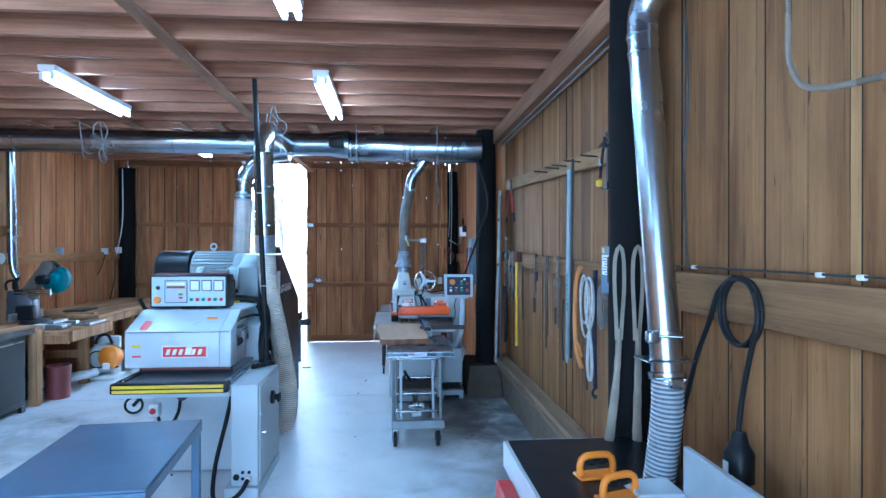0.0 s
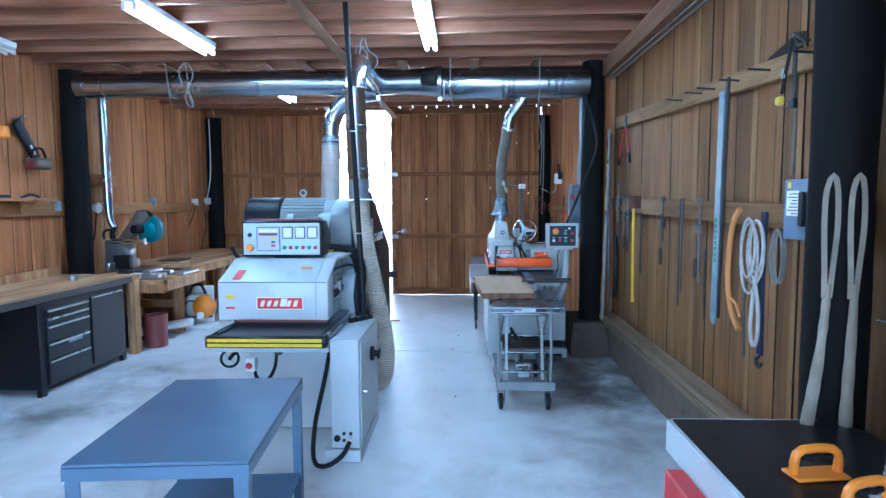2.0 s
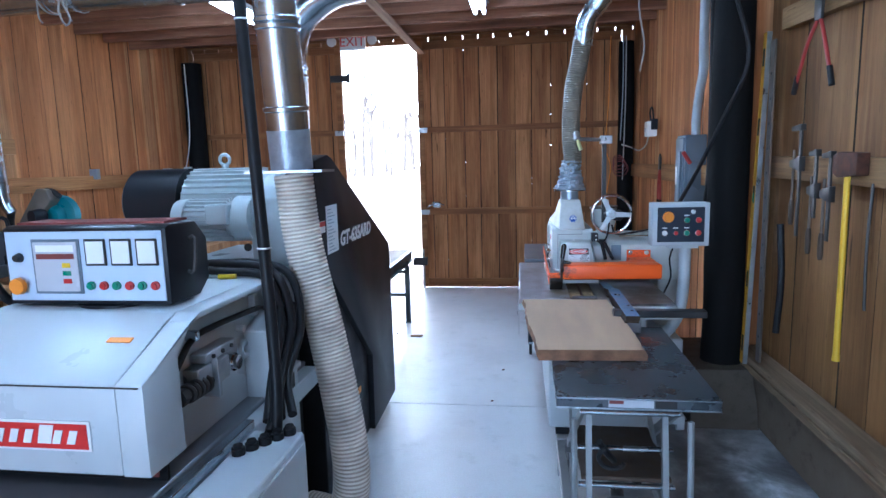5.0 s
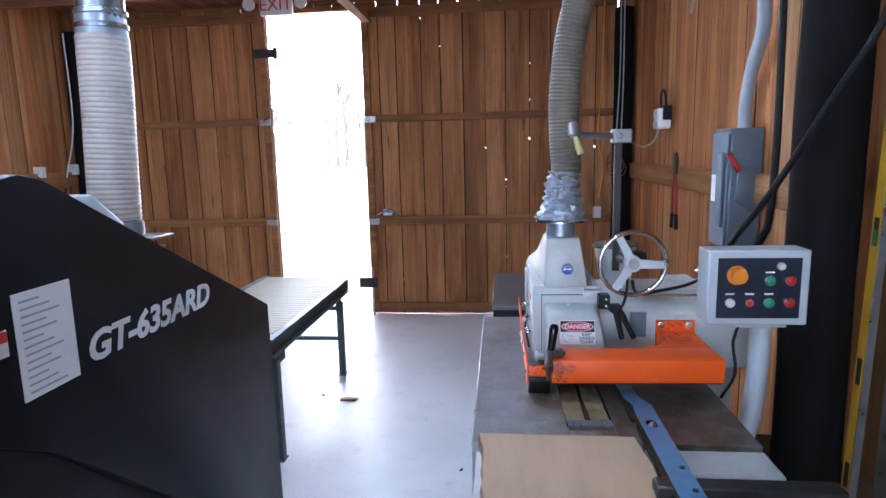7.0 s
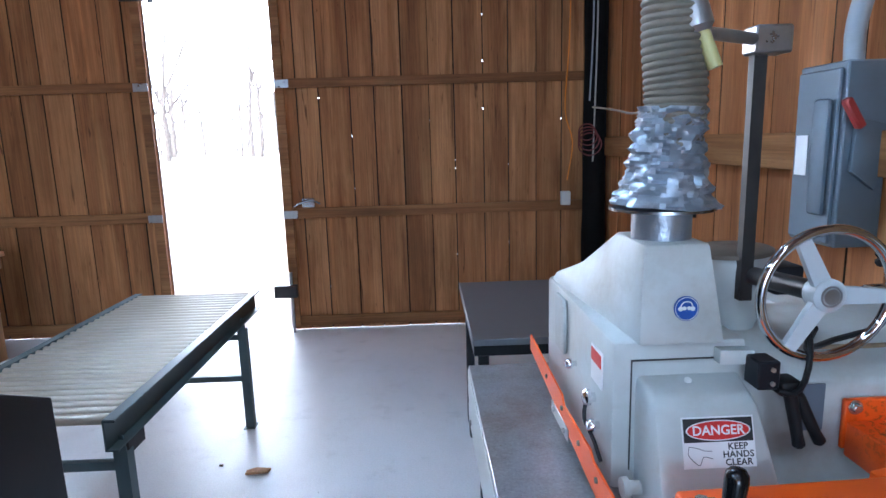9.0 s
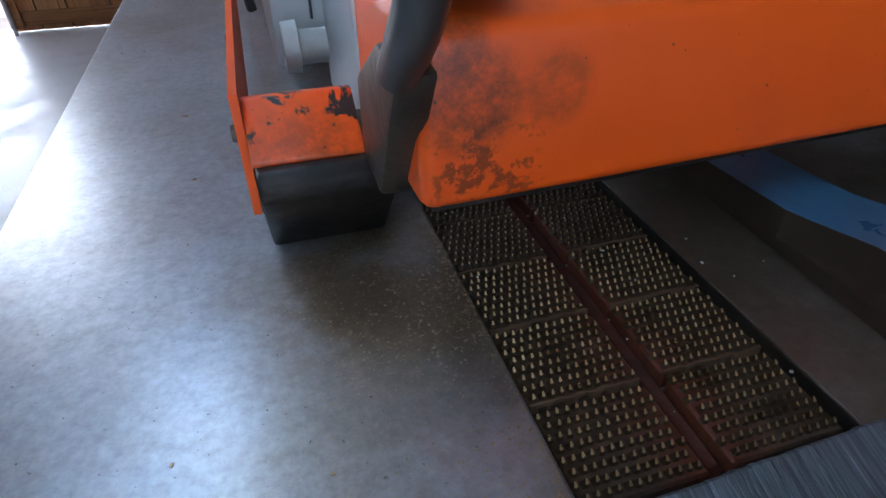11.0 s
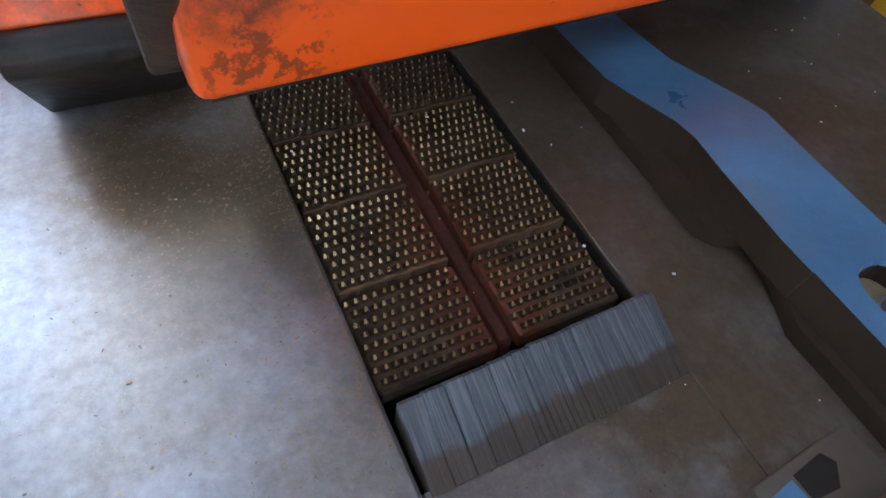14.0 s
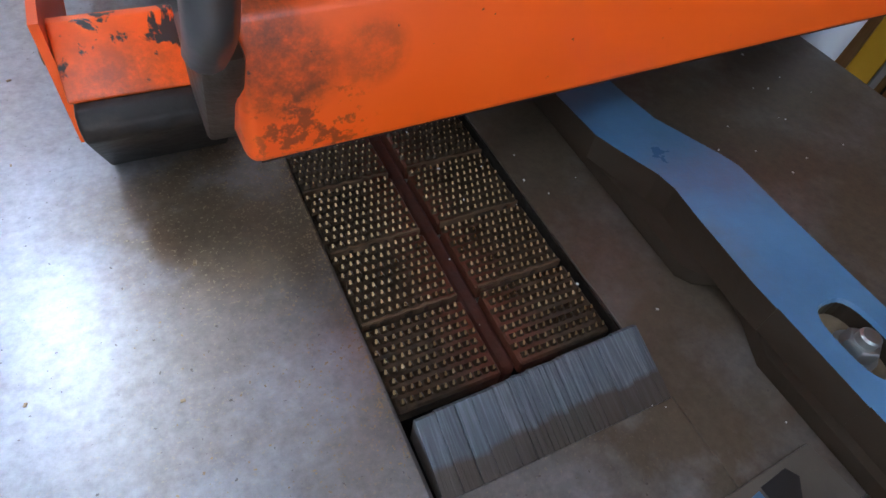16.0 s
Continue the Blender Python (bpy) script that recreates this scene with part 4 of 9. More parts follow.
# At x -1.92 the lamps at y -0.7 and 6.54 are unseen additions
for x, ys in ((-0.02, (1.68, 4.09, 6.50)), (-1.92, (1.72, 4.12, 6.54, -0.7)), (-3.58, (4.0, 1.6))):
    for y in ys:
        tube_lamp(x, y, x > -3)

# ---- duct work ----
def duct_z(x):
    return 2.684 if x < 0 else 2.660


def duct_r(x):
    return 0.119 if x < 0 else 0.150


duct = thing("main_duct", (-1, 6.1, 2.6), "long galvanised dust duct hung across the shop", "duct")
bm = lathe(B(), (-3.58, 6.1, 2.684), (1, 0, 0), [(0, 0.119), (3.40, 0.119)], 36)
part("pipe", bm, M_GALV, duct)
bm = lathe(B(), (0.03, 6.1, 2.660), (1, 0, 0), [(0, 0.149), (0.002, 0.150), (1.41, 0.150)], 40)
part("pipe", bm, M_GALV, duct, "wider galvanised pipe")
for x in (-3.5, -3.3, -2.6, -1.75, -0.95, -0.55, 0.06, 0.12, 0.62, 0.68, 0.72, 1.05, 1.12, 1.18):
    bm = B()
    z, r = duct_z(x), duct_r(x)
    lathe(bm, (x - 0.012, 6.1, z), (1, 0, 0), [(0, r), (0.004, r + 0.006), (0.020, r + 0.006), (0.024, r)], 36, cap=False)
    part("joint_band", bm, M_GALV, duct)
bm = lathe(B(), (-0.30, 6.1, 2.683), (1, 0, 0), [(0, 0.121), (0.12, 0.123), (0.30, 0.150), (0.335, 0.1505)], 36, cap=False)
part("reducer", bm, M_GALV, duct)
part("dark_damper", lathe(B(), (-0.16, 6.0, 2.69), (1, -0.1, 0), [(0, 0.05), (0.01, 0.06), (0.15, 0.075), (0.16, 0.06)], 24), M_DARK, duct, "dark capped stub on the reducer")

for k, x in enumerate((-2.62, -2.42, 0.12, 0.96)):
    z, r = duct_z(x), duct_r(x) + 0.008
    bm = B()
    tube(bm, [(x, 6.0 - r * 0.5, 2.866), (x, 6.1 - r, z + 0.05), (x + 0.004, 6.1 - r * 0.8, z - r * 0.62), (x + 0.005, 6.1, z - r), (x + 0.01, 6.1 + r * 0.8, z - r * 0.62), (x + 0.01, 6.1 + r, z + 0.1), (x + 0.01, 6.2, 2.866)], 0.0048, 6)
    tube(bm, [(x, 6.1 - r * 0.8, z - r * 0.62), (x + 0.02, 6.08 - r * 0.8, z - r - 0.05), (x + 0.035, 6.08 - r * 0.7, z - r - 0.08)], 0.004, 6)
    if k == 1:
        tube(bm, [(x + 0.02, 5.95, 2.86), (x + 0.08, 5.92, 2.75), (x + 0.03, 5.92, 2.60), (x + 0.07, 5.93, 2.48), (x + 0.03, 5.94, 2.44), (x - 0.01, 5.94, 2.52), (x + 0.02, 5.93, 2.62)], 0.006, 6)
        tube(bm, [(x - 0.02, 5.95, 2.86), (x - 0.06, 5.93, 2.80), (x - 0.05, 5.93, 2.70), (x - 0.02, 5.93, 2.66)], 0.006, 6)
    if k == 3:
        tube(bm, [(x, 5.94, 2.55), (x - 0.01, 5.95, 2.35), (x + 0.02, 5.95, 2.15), (x, 5.95, 2.02)], 0.0045, 6)
    solo("duct_hanger", bm, M_CORD, (x, 6.1, 2.86), "white cord loop holding up the duct", "cord", "duct hangers")

bm = B()
for pts in ([(-0.58, 5.2, 2.865), (-0.60, 5.2, 2.80), (-0.55, 5.2, 2.755), (-0.53, 5.2, 2.66), (-0.50, 5.2, 2.55), (-0.51, 5.2, 2.44)],
            [(-0.56, 5.2, 2.86), (-0.53, 5.19, 2.76), (-0.47, 5.19, 2.72), (-0.455, 5.19, 2.66), (-0.50, 5.2, 2.60), (-0.53, 5.2, 2.55), (-0.47, 5.2, 2.48), (-0.44, 5.2, 2.39), (-0.437, 5.2, 2.29)],
            [(-0.63, 5.21, 2.80), (-0.645, 5.21, 2.70), (-0.63, 5.21, 2.66), (-0.60, 5.21, 2.78), (-0.57, 5.21, 2.80)],
            [(-0.54, 5.21, 2.70), (-0.56, 5.21, 2.62), (-0.52, 5.21, 2.57), (-0.48, 5.21, 2.55)]):
    tube(bm, pts, 0.0055, 7)
solo("cord_tangle", bm, M_CORD, (-0.52, 5.2, 2.3), "tangled white cords hanging from the joists by the duct", "cord")
# planer drop: elbow, pipe, ribbed hose
drop = thing("planer_duct", (-0.58, 4.85, 1.55), "galvanised drop duct with ribbed grey hose to the planer", "duct")
bm = B()
sweep(bm, curve([(-0.60, 6.02, 2.66), (-0.588, 5.6, 2.645), (-0.568, 5.12, 2.615), (-0.556, 4.84, 2.565), (-0.552, 4.72, 2.46), (-0.552, 4.69, 2.34)], 0.04), 0.08, 24)
part("elbow", bm, M_GALV, drop)
part("pipe", cyl(B(), (-0.552, 4.69, 2.37), (-0.553, 4.785, 1.56), 0.079, n=28), M_GALV, drop)
for f in (0.0, 0.33, 0.36, 0.72):
    p = Vector((-0.552, 4.69, 2.37)).lerp(Vector((-0.553, 4.785, 1.56)), f)
    bm = lathe(B(), p, Vector((-0.001, 0.095, -0.81)), [(0, 0.08), (0.004, 0.086), (0.018, 0.086), (0.022, 0.08)], 28, cap=False)
    part("band", bm, M_GALV, drop)
part("tape", cyl(B(), (-0.553, 4.768, 1.70), (-0.553, 4.786, 1.55), 0.081, n=28), M_TAPE, drop, "crumpled silver tape")
bm = B()
prism(bm, [(-0.69, 4.66), (-0.40, 4.69), (-0.42, 4.90), (-0.68, 4.92)], "z", 1.535, 1.545)
part("blast_gate", bm, M_STEEL, drop, "flat steel blast gate plate")
bm = hose(B(), [(-0.550, 4.785, 1.53), (-0.525, 4.79, 1.25), (-0.445, 4.78, 0.87), (-0.372, 4.74, 0.5), (-0.36, 4.73, 0.28), (-0.41, 4.75, 0.13), (-0.57, 4.78, 0.12)], 0.076, 0.0155, 0.006, 24)
part("hose", bm, (M_FLEXVALLEY, M_FLEXGREY), drop, "ribbed grey dust hose")

hd = thing("planer_hood_duct", (-1.1, 6.22, 1.34), "galvanised elbow and milky ribbed hose above the planer hood", "duct")
bm = sweep(B(), curve([(-0.60, 6.12, 2.60), (-0.80, 6.15, 2.57), (-0.98, 6.19, 2.47), (-1.07, 6.215, 2.33), (-1.088, 6.22, 2.19), (-1.092, 6.22, 2.08)], 0.05), 0.084, 22)
part("elbow", bm, M_GALV, hd)
for z in (2.11, 2.16, 2.3):
    part("band", lathe(B(), (-1.088, 6.22, z), (0, 0, 1), [(0, 0.084), (0.004, 0.092), (0.02, 0.092), (0.024, 0.084)], 24, cap=False), M_GALV, hd)
part("tape", lathe(B(), (-1.092, 6.22, 2.06), (0, 0, 1), [(0, 0.086), (0.02, 0.090), (0.06, 0.088), (0.10, 0.086)], 24, cap=False), M_TAPE, hd, "crumpled silver tape")
part("hose", hose(B(), [(-1.092, 6.22, 2.09), (-1.098, 6.22, 1.85), (-1.108, 6.215, 1.60), (-1.112, 6.21, 1.40)], 0.093, 0.019, 0.0025, 26), (M_FLEXWARM, M_FLEXCLEAR), hd, "milky ribbed hose")
part("flange", box(B(), -1.26, -0.965, 6.06, 6.36, 1.318, 1.328, 0.002), M_STEEL, hd, "flat steel blast gate")
part("funnel", lathe(B(), (-1.112, 6.21, 1.06), (0, 0, 1), [(0, 0.15), (0.05, 0.145), (0.20, 0.10), (0.257, 0.09)], 28), M_GALV, hd, "galvanised funnel")
part("clamp", lathe(B(), (-1.112, 6.21, 1.335), (0, 0, 1), [(0, 0.085), (0.001, 0.097), (0.03, 0.099), (0.055, 0.097), (0.06, 0.08)], 24, cap=False), M_TAPE, hd)
# saw drop
SHIFT[0] = Vector((0.006, 0.005, 0.013))
sd = thing("saw_duct", (0.66, 6.18, 1.38), "galvanised take-off and dusty brown ribbed hose above the saw", "duct")
bm = sweep(B(), curve([(0.86, 6.1, 2.56), (0.78, 6.12, 2.44), (0.70, 6.16, 2.34), (0.675, 6.18, 2.2)], 0.04), 0.055, 18)
part("takeoff", bm, M_GALV, sd)
for q in ((0.80, 6.115, 2.47), (0.73, 6.14, 2.38), (0.685, 6.17, 2.27)):
    part("band", torus(B(), q, (0.6, -0.2, 0.8) if q[2] > 2.3 else (0.1, 0, 1), 0.055, 0.004, 24, 6), M_GALV, sd)
part("hose", hose(B(), [(0.674, 6.18, 2.24), (0.655, 6.178, 2.11), (0.626, 6.18, 1.97), (0.611, 6.185, 1.80), (0.612, 6.19, 1.66), (0.620, 6.19, 1.56), (0.614, 6.19, 1.47)], 0.054, 0.0125, 0.004, 20), (M_FLEXDARK, M_FLEXDARK), sd, "brown dusty ribbed hose")
prof = []
for i in range(34):
    f = i / 33
    prof.append((0.17 * f, 0.056 + 0.030 * (1 - f) ** 3 + 0.008 * (1 - f)))
bm = lathe(B(), (0.605, 6.19, 1.37), (0.06, 0, 1), prof, 56)
for v in bm.verts:
    d = Vector((v.co.x - 0.607, v.co.y - 6.19, 0)).normalized()
    q = Vector((v.co.x, v.co.y, v.co.z * 1.8))
    v.co += d * (0.016 * abs(noise.noise(q * 24)) + 0.010 * noise.noise(q * 55) + 0.006 * noise.noise(q * 120) - 0.006)
part("tape_wrap", bm, M_TAPE, sd, "crumpled silver duct tape", smooth=28)
part("collar", lathe(B(), (0.603, 6.19, 1.362), (0, 0, 1), [(0, 0.055), (0.001, 0.092), (0.006, 0.092), (0.007, 0.055)], 26), M_GALV, sd)
part("spout", lathe(B(), (0.603, 6.19, 1.29), (0, 0, 1), [(0, 0.052), (0.073, 0.052)], 24), M_TAPE, sd)

SHIFT[0] = Vector((0, 0, 0))
# drop by the table saw
nd = thing("table_saw_duct", (1.48, 1.92, 0.75), "shiny galvanised vertical duct with clear ribbed hose below", "duct")
PT, PB = Vector((1.475, 1.995, 2.42)), Vector((1.50, 1.828, 1.10))
part("pipe", cyl(B(), PT, PB, 0.056, n=32), M_GALV, nd)
bm = sweep(B(), curve([PT - Vector((0, 0.003, 0.02)), (1.478, 1.998, 2.50), (1.50, 1.965, 2.575), (1.56, 1.885, 2.615), (1.64, 1.77, 2.625), (1.69, 1.64, 2.625)], 0.03), 0.056, 24)
part("elbow", bm, M_GALV, nd)
for z in (2.41, 2.34):
    p = PT.lerp(PB, (2.42 - z) / 1.32)
    part("band", lathe(B(), p, PT - PB, [(0, 0.057), (0.003, 0.061), (0.014, 0.061), (0.017, 0.057)], 28, cap=False), M_GALV, nd)
for z, k in ((1.262, 0), (1.115, 1)):
    p = PT.lerp(PB, (2.42 - z) / 1.32)
    bm = lathe(B(), p, PT - PB, [(0, 0.058), (0.002, 0.066), (0.026, 0.066), (0.028, 0.058)], 28, cap=False)
    cyl(bm, p + Vector((-0.065, -0.045, 0.014)), p + Vector((0.03, -0.078, 0.014)), 0.005, n=10)
    if k == 0:
        box(bm, p.x - 0.085, p.x - 0.045, p.y - 0.06, p.y - 0.02, p.z - 0.012, p.z + 0.032, 0.008, seg=2)
    else:
        box(bm, p.x - 0.03, p.x + 0.02, p.y - 0.085, p.y - 0.065, p.z - 0.018, p.z + 0.02, 0.006)
    part("hose_clamp", bm, M_GALV, nd, "bright steel hose clamp with bolt")
bm = box(B(), 1.40, 1.575, 1.77, 1.90, 1.185, 1.192, 0.002)
part("blast_gate", bm, M_GALV, nd, "galvanised blast gate")
part("hose", hose(B(), [(1.50, 1.830, 1.12), (1.50, 1.834, 1.0), (1.494, 1.853, 0.85), (1.482, 1.868, 0.7), (1.47, 1.868, 0.5)], 0.058, 0.0165, 0.0035, 26), (M_HOSESMOKE, M_CONDUIT), nd, "clear ribbed hose with white spiral")

# drop by the mitre saw on the bench
md = thing("bench_duct", (-3.70, 6.68, 1.25), "thin galvanised drop duct on the bench wall", "duct")
part("pipe", cyl(B(), (-3.68, 6.62, 2.66), (-3.70, 6.68, 1.42), 0.048, n=20), M_GALV, md)
part("boot", sweep(B(), curve([(-3.70, 6.68, 1.43), (-3.69, 6.69, 1.33), (-3.66, 6.7, 1.26)], 0.03), 0.04, 16), M_GALV, md)
bm = tube(B(), [(-3.66, 6.70, 1.27), (-3.70, 6.72, 1.16), (-3.66, 6.74, 1.05), (-3.56, 6.76, 1.02), (-3.50, 6.78, 1.08)], 0.028, 10)
part("hose", bm, M_BLACK, md, "short dark dust hose")
part("bracket", box(B(), -3.92, -3.70, 6.73, 6.86, 1.72, 1.84, 0.003), M_RAIL_YP, md, "pale wood bracket block")
for z in (2.5, 1.75, 1.5):
    part("band", torus(B(), (-3.69, 6.655, z), (0, 0, 1), 0.049, 0.005, 20, 6), M_GALV, md)

# ---- double-surface planer ----
SHIFT[0] = Vector((0.02, -0.03, 0.006))
PL = thing("planer", (-0.95, 4.8, 0), "large pale grey two-sided planer with black chip hood", "woodworking machine")
bm = box(B(), -1.20, -0.62, 4.12, 4.76, 0.0, 0.60, 0.008)
box(bm, -1.28, -0.57, 4.70, 5.7, 0.985, 1.13, 0.01)
part("base", bm, M_MACH, PL)
# front cover: vertical face, slanting face, flat top
bm = prism(B(), [(3.85, 0.79), (3.85, 1.03), (4.13, 1.145), (4.76, 1.145), (4.76, 0.79)], "x", -1.285, -0.675, 0.008)
part("front_cover", bm, M_MACH, PL)
bm = prism(B(), [(3.85, 0.79), (3.85, 1.03), (4.13, 1.145), (4.76, 1.145), (4.76, 1.128), (4.085, 1.128), (4.007, 1.056), (4.007, 0.79)], "x", -0.674, -0.60, 0.003)
part("cover_lip", bm, M_MACH, PL)
part("cover_seam", box(B(), -1.275, -0.61, 3.847, 3.8495, 1.022, 1.026), M_DARK, PL)
# side plate with the pressure unit
bm = prism(B(), [(4.01, 0.60), (4.01, 1.05), (4.09, 1.125), (4.74, 1.125), (4.74, 0.60)], "x", -0.674, -0.668, 0.001)
part("side_plate", bm, M_MACH, PL)
bm = box(B(), -0.667, -0.612, 4.165, 4.345, 0.975, 1.006, 0.004)
box(bm, -0.667, -0.60, 4.215, 4.275, 0.90, 0.974, 0.004)
box(bm, -0.667, -0.615, 4.12, 4.20, 0.925, 0.972, 0.004)
box(bm, -0.667, -0.595, 4.195, 4.212, 0.862, 0.985, 0.002)
part("pressure_block", bm, M_STEEL, PL, "machined steel pressure block")
for y in (4.20, 4.255, 4.31):
    part("block_screw", cyl(B(), (-0.612, y, 0.990), (-0.606, y, 0.990), 0.007, n=10), M_DARK, PL)
bm = B()
for i in range(5):
    torus(bm, (-0.625, 4.075 + 0.023 * i, 0.920 - 0.001 * i), (0, 1, 0.0), 0.022, 0.0075, 20, 6)
cyl(bm, (-0.625, 4.05, 0.922), (-0.625, 4.195, 0.915), 0.016)
part("spring", bm, M_DARK, PL, "dark compression spring on a bolt")
part("spring_nut", cyl(B(), (-0.625, 4.028, 0.922), (-0.625, 4.055, 0.922), 0.026, n=6), M_DARK, PL)
bm = cyl(B(), (-0.667, 4.335, 0.926), (-0.615, 4.335, 0.926), 0.030, n=20)
cyl(bm, (-0.615, 4.335, 0.926), (-0.600, 4.335, 0.926), 0.023, n=20)
part("shaft_cap", bm, M_CHROME, PL)
bm = torus(B(), (-0.660, 4.488, 0.920), (1, 0, 0), 0.024, 0.012, 24, 8)
part("eye_knob", bm, M_MACH, PL)
part("eye_pin", cyl(B(), (-0.667, 4.465, 1.0), (-0.640, 4.465, 1.0), 0.012, n=14), M_MACH, PL)
part("edge_clip", box(B(), -0.667, -0.640, 4.555, 4.585, 1.02, 1.10, 0.004), M_MACH, PL)
part("cable_clip", box(B(), -0.66, -0.62, 4.135, 4.155, 1.055, 1.085, 0.003), M_GALV, PL)
bm = prism(B(), [(4.50, 0.35), (4.715, 0.35), (4.715, 0.80), (4.69, 0.98), (4.64, 1.02), (4.50, 0.98)], "x", -0.667, -0.560, 0.006)
part("column", bm, M_MACH, PL)
part("column_recess", prism(B(), [(4.535, 0.70), (4.67, 0.70), (4.67, 0.785), (4.535, 0.765)], "x", -0.5595, -0.556), M_INK, PL)
part("column_ledge", box(B(), -0.559, -0.535, 4.51, 4.69, 0.790, 0.812, 0.003), M_MACH, PL)
# Solid black box added in place of the cavity's shade
part("lower_guard", box(B(), -1.18, -0.655, 4.765, 4.975, 0.0, 0.984, 0.004), M_BLACK, PL, "black block standing for the shaded cavity under the gear housing")
part("hazard_plate", box(B(), -0.654, -0.637, 4.785, 4.93, 0.885, 0.983), M_INK, PL, "black plate with yellow stripes")
for i in range(4):
    y = 4.788 + i * 0.03
    part("hazard_stripe", prism(B(), [(y, 0.893), (y + 0.012, 0.893), (y + 0.027, 0.977), (y + 0.015, 0.977)], "x", -0.6365, -0.635), M_YELLOW, PL)
# feed table
bm = box(B(), -1.25, -0.55, 3.64, 4.9, 0.64, 0.715, 0.004)
part("feed_table", bm, M_MACH, PL)
part("belt", box(B(), -1.20, -0.60, 3.63, 4.9, 0.716, 0.738, 0.006), M_OUTFEED, PL, "worn grey feed belt")
for x in (-1.245, -0.575):
    part("side_rail", box(B(), x, x + 0.03, 3.64, 4.3, 0.716, 0.746, 0.002), M_GALV, PL)
bm = box(B(), -1.262, -0.548, 3.585, 3.64, 0.675, 0.745, 0.014, seg=2)
part("front_bar", bm, M_BLACKP, PL, "black guard bar")
for z in (0.694, 0.722):
    part("stripe", box(B(), -1.245, -0.575, 3.5815, 3.586, z - 0.010, z + 0.010, 0.002), M_YELLOW, PL, "yellow stripe")
part("red_curtain", box(B(), -1.20, -0.615, 3.90, 3.905, 0.765, 0.80), M_DKRED, PL, "dark red strip curtain")
part("throat", box(B(), -1.22, -0.61, 3.93, 3.94, 0.70, 0.80), M_BLACK, PL)
bm = torus(B(), (-1.17, 3.72, 0.58), (0.3, -1, 0), 0.05, 0.008, 28, 8)
cyl(bm, (-1.17, 3.72, 0.58), (-1.17, 3.82, 0.60), 0.012)
part("height_wheel", bm, M_BLACK, PL, "small black handwheel")
bm = box(B(), -1.08, -1.02, 3.72, 3.78, 0.50, 0.58, 0.004)
part("stop_box", bm, M_WHITE, PL, "white emergency stop box")
part("stop_button", lathe(B(), (-1.05, 3.72, 0.54), (0, -1, 0), [(0, 0.012), (0.012, 0.012), (0.013, 0.02), (0.022, 0.018)], 16), M_RED, PL, "red button")
bm = tube(B(), [(-1.03, 3.75, 0.49), (-1.02, 3.77, 0.44), (-0.97, 3.8, 0.43), (-0.93, 3.82, 0.50), (-0.92, 3.84, 0.62)], 0.011, 8)
part("stop_cable", bm, M_BLACK, PL)
bm = cyl(B(), (-0.90, 3.8, 0.615), (-0.90, 4.0, 0.615), 0.035)
part("roller_shaft", bm, M_DARK, PL)
# brand plate and stickers
part("brand_plate", box(B(), -1.045, -0.75, 3.8455, 3.849, 0.855, 0.935, 0.001), M_WHITELAB, PL, "red and white brand plate")
part("brand_field", box(B(), -1.037, -0.758, 3.8435, 3.845, 0.862, 0.928), M_REDINK, PL)
bm = B()
for i in range(6):
    w = 0.034 if i != 3 else 0.05
    x = -1.02 + i * 0.041
    zt = 0.912 if i != 3 else 0.925
    prism(bm, [(x, 0.876), (x + w - 0.012, 0.876), (x + w, zt), (x + 0.012, zt)], "y", 3.841, 3.843)
part("brand_mark", bm, M_WHITELAB, PL)
part("sticker", box(B(), -1.235, -1.18, 3.8465, 3.849, 0.925, 0.945), M_YELLOW, PL, "yellow sticker")
part("sticker", box(B(), -1.235, -1.18, 3.8465, 3.849, 0.86, 0.872), M_REDINK, PL, "small red sticker")
S = Matrix.Translation((0, 3.85, 1.03)) @ Matrix.Rotation(math.atan2(0.115, 0.28), 4, "X")
part("sticker", box(B(), -1.20, -1.15, 0.02, 0.14, 0.001, 0.004, m=S), M_REDINK, PL, "red warning sticker")
part("sticker", box(B(), -0.80, -0.73, 0.16, 0.18, 0.001, 0.004, m=S), M_ORANGEP, PL)
# control box
bm = prism(B(), [(4.17, 1.155), (4.17, 1.385), (4.19, 1.395), (4.33, 1.39), (4.39, 1.33), (4.39, 1.20), (4.33, 1.155)], "x", -1.245, -0.71, 0.004)
part("control_box", bm, M_BLACKP, PL, "black control box with rounded sides")
part("control_lid", box(B(), -1.22, -0.73, 4.2, 4.32, 1.3955, 1.402), M_DKRED, PL)
part("control_handle", tube(B(), [(-0.709, 4.29, 1.34), (-0.69, 4.29, 1.34), (-0.69, 4.27, 1.24), (-0.709, 4.27, 1.24)], 0.006, 8), M_DARK, PL)
cp = part("control_plate", box(B(), -1.235, -0.722, 4.1645, 4.169, 1.168, 1.378, 0.002), M_PANELPALE, PL, "pale blue control plate")
part("display", box(B(), -1.145, -0.985, 4.161, 4.164, 1.19, 1.355, 0.001), M_GREYBOX, cp)
ds = part("display_screen", box(B(), -1.137, -0.993, 4.158, 4.1605, 1.198, 1.347), M_SCREENPALE, cp, "pale display screen")
part("display_bar", box(B(), -1.128, -1.003, 4.1565, 4.158, 1.318, 1.338), M_WHITELAB, ds)
part("display_bar", box(B(), -1.128, -1.003, 4.1565, 4.158, 1.296, 1.312), M_DKRED, ds, "dark red bar")
for z, m_ in ((1.270, M_YELLOW), (1.246, M_GREEN), (1.222, M_RED)):
    part("display_mark", box(B(), -1.045, -1.018, 4.1565, 4.158, z, z + 0.014), m_, ds)
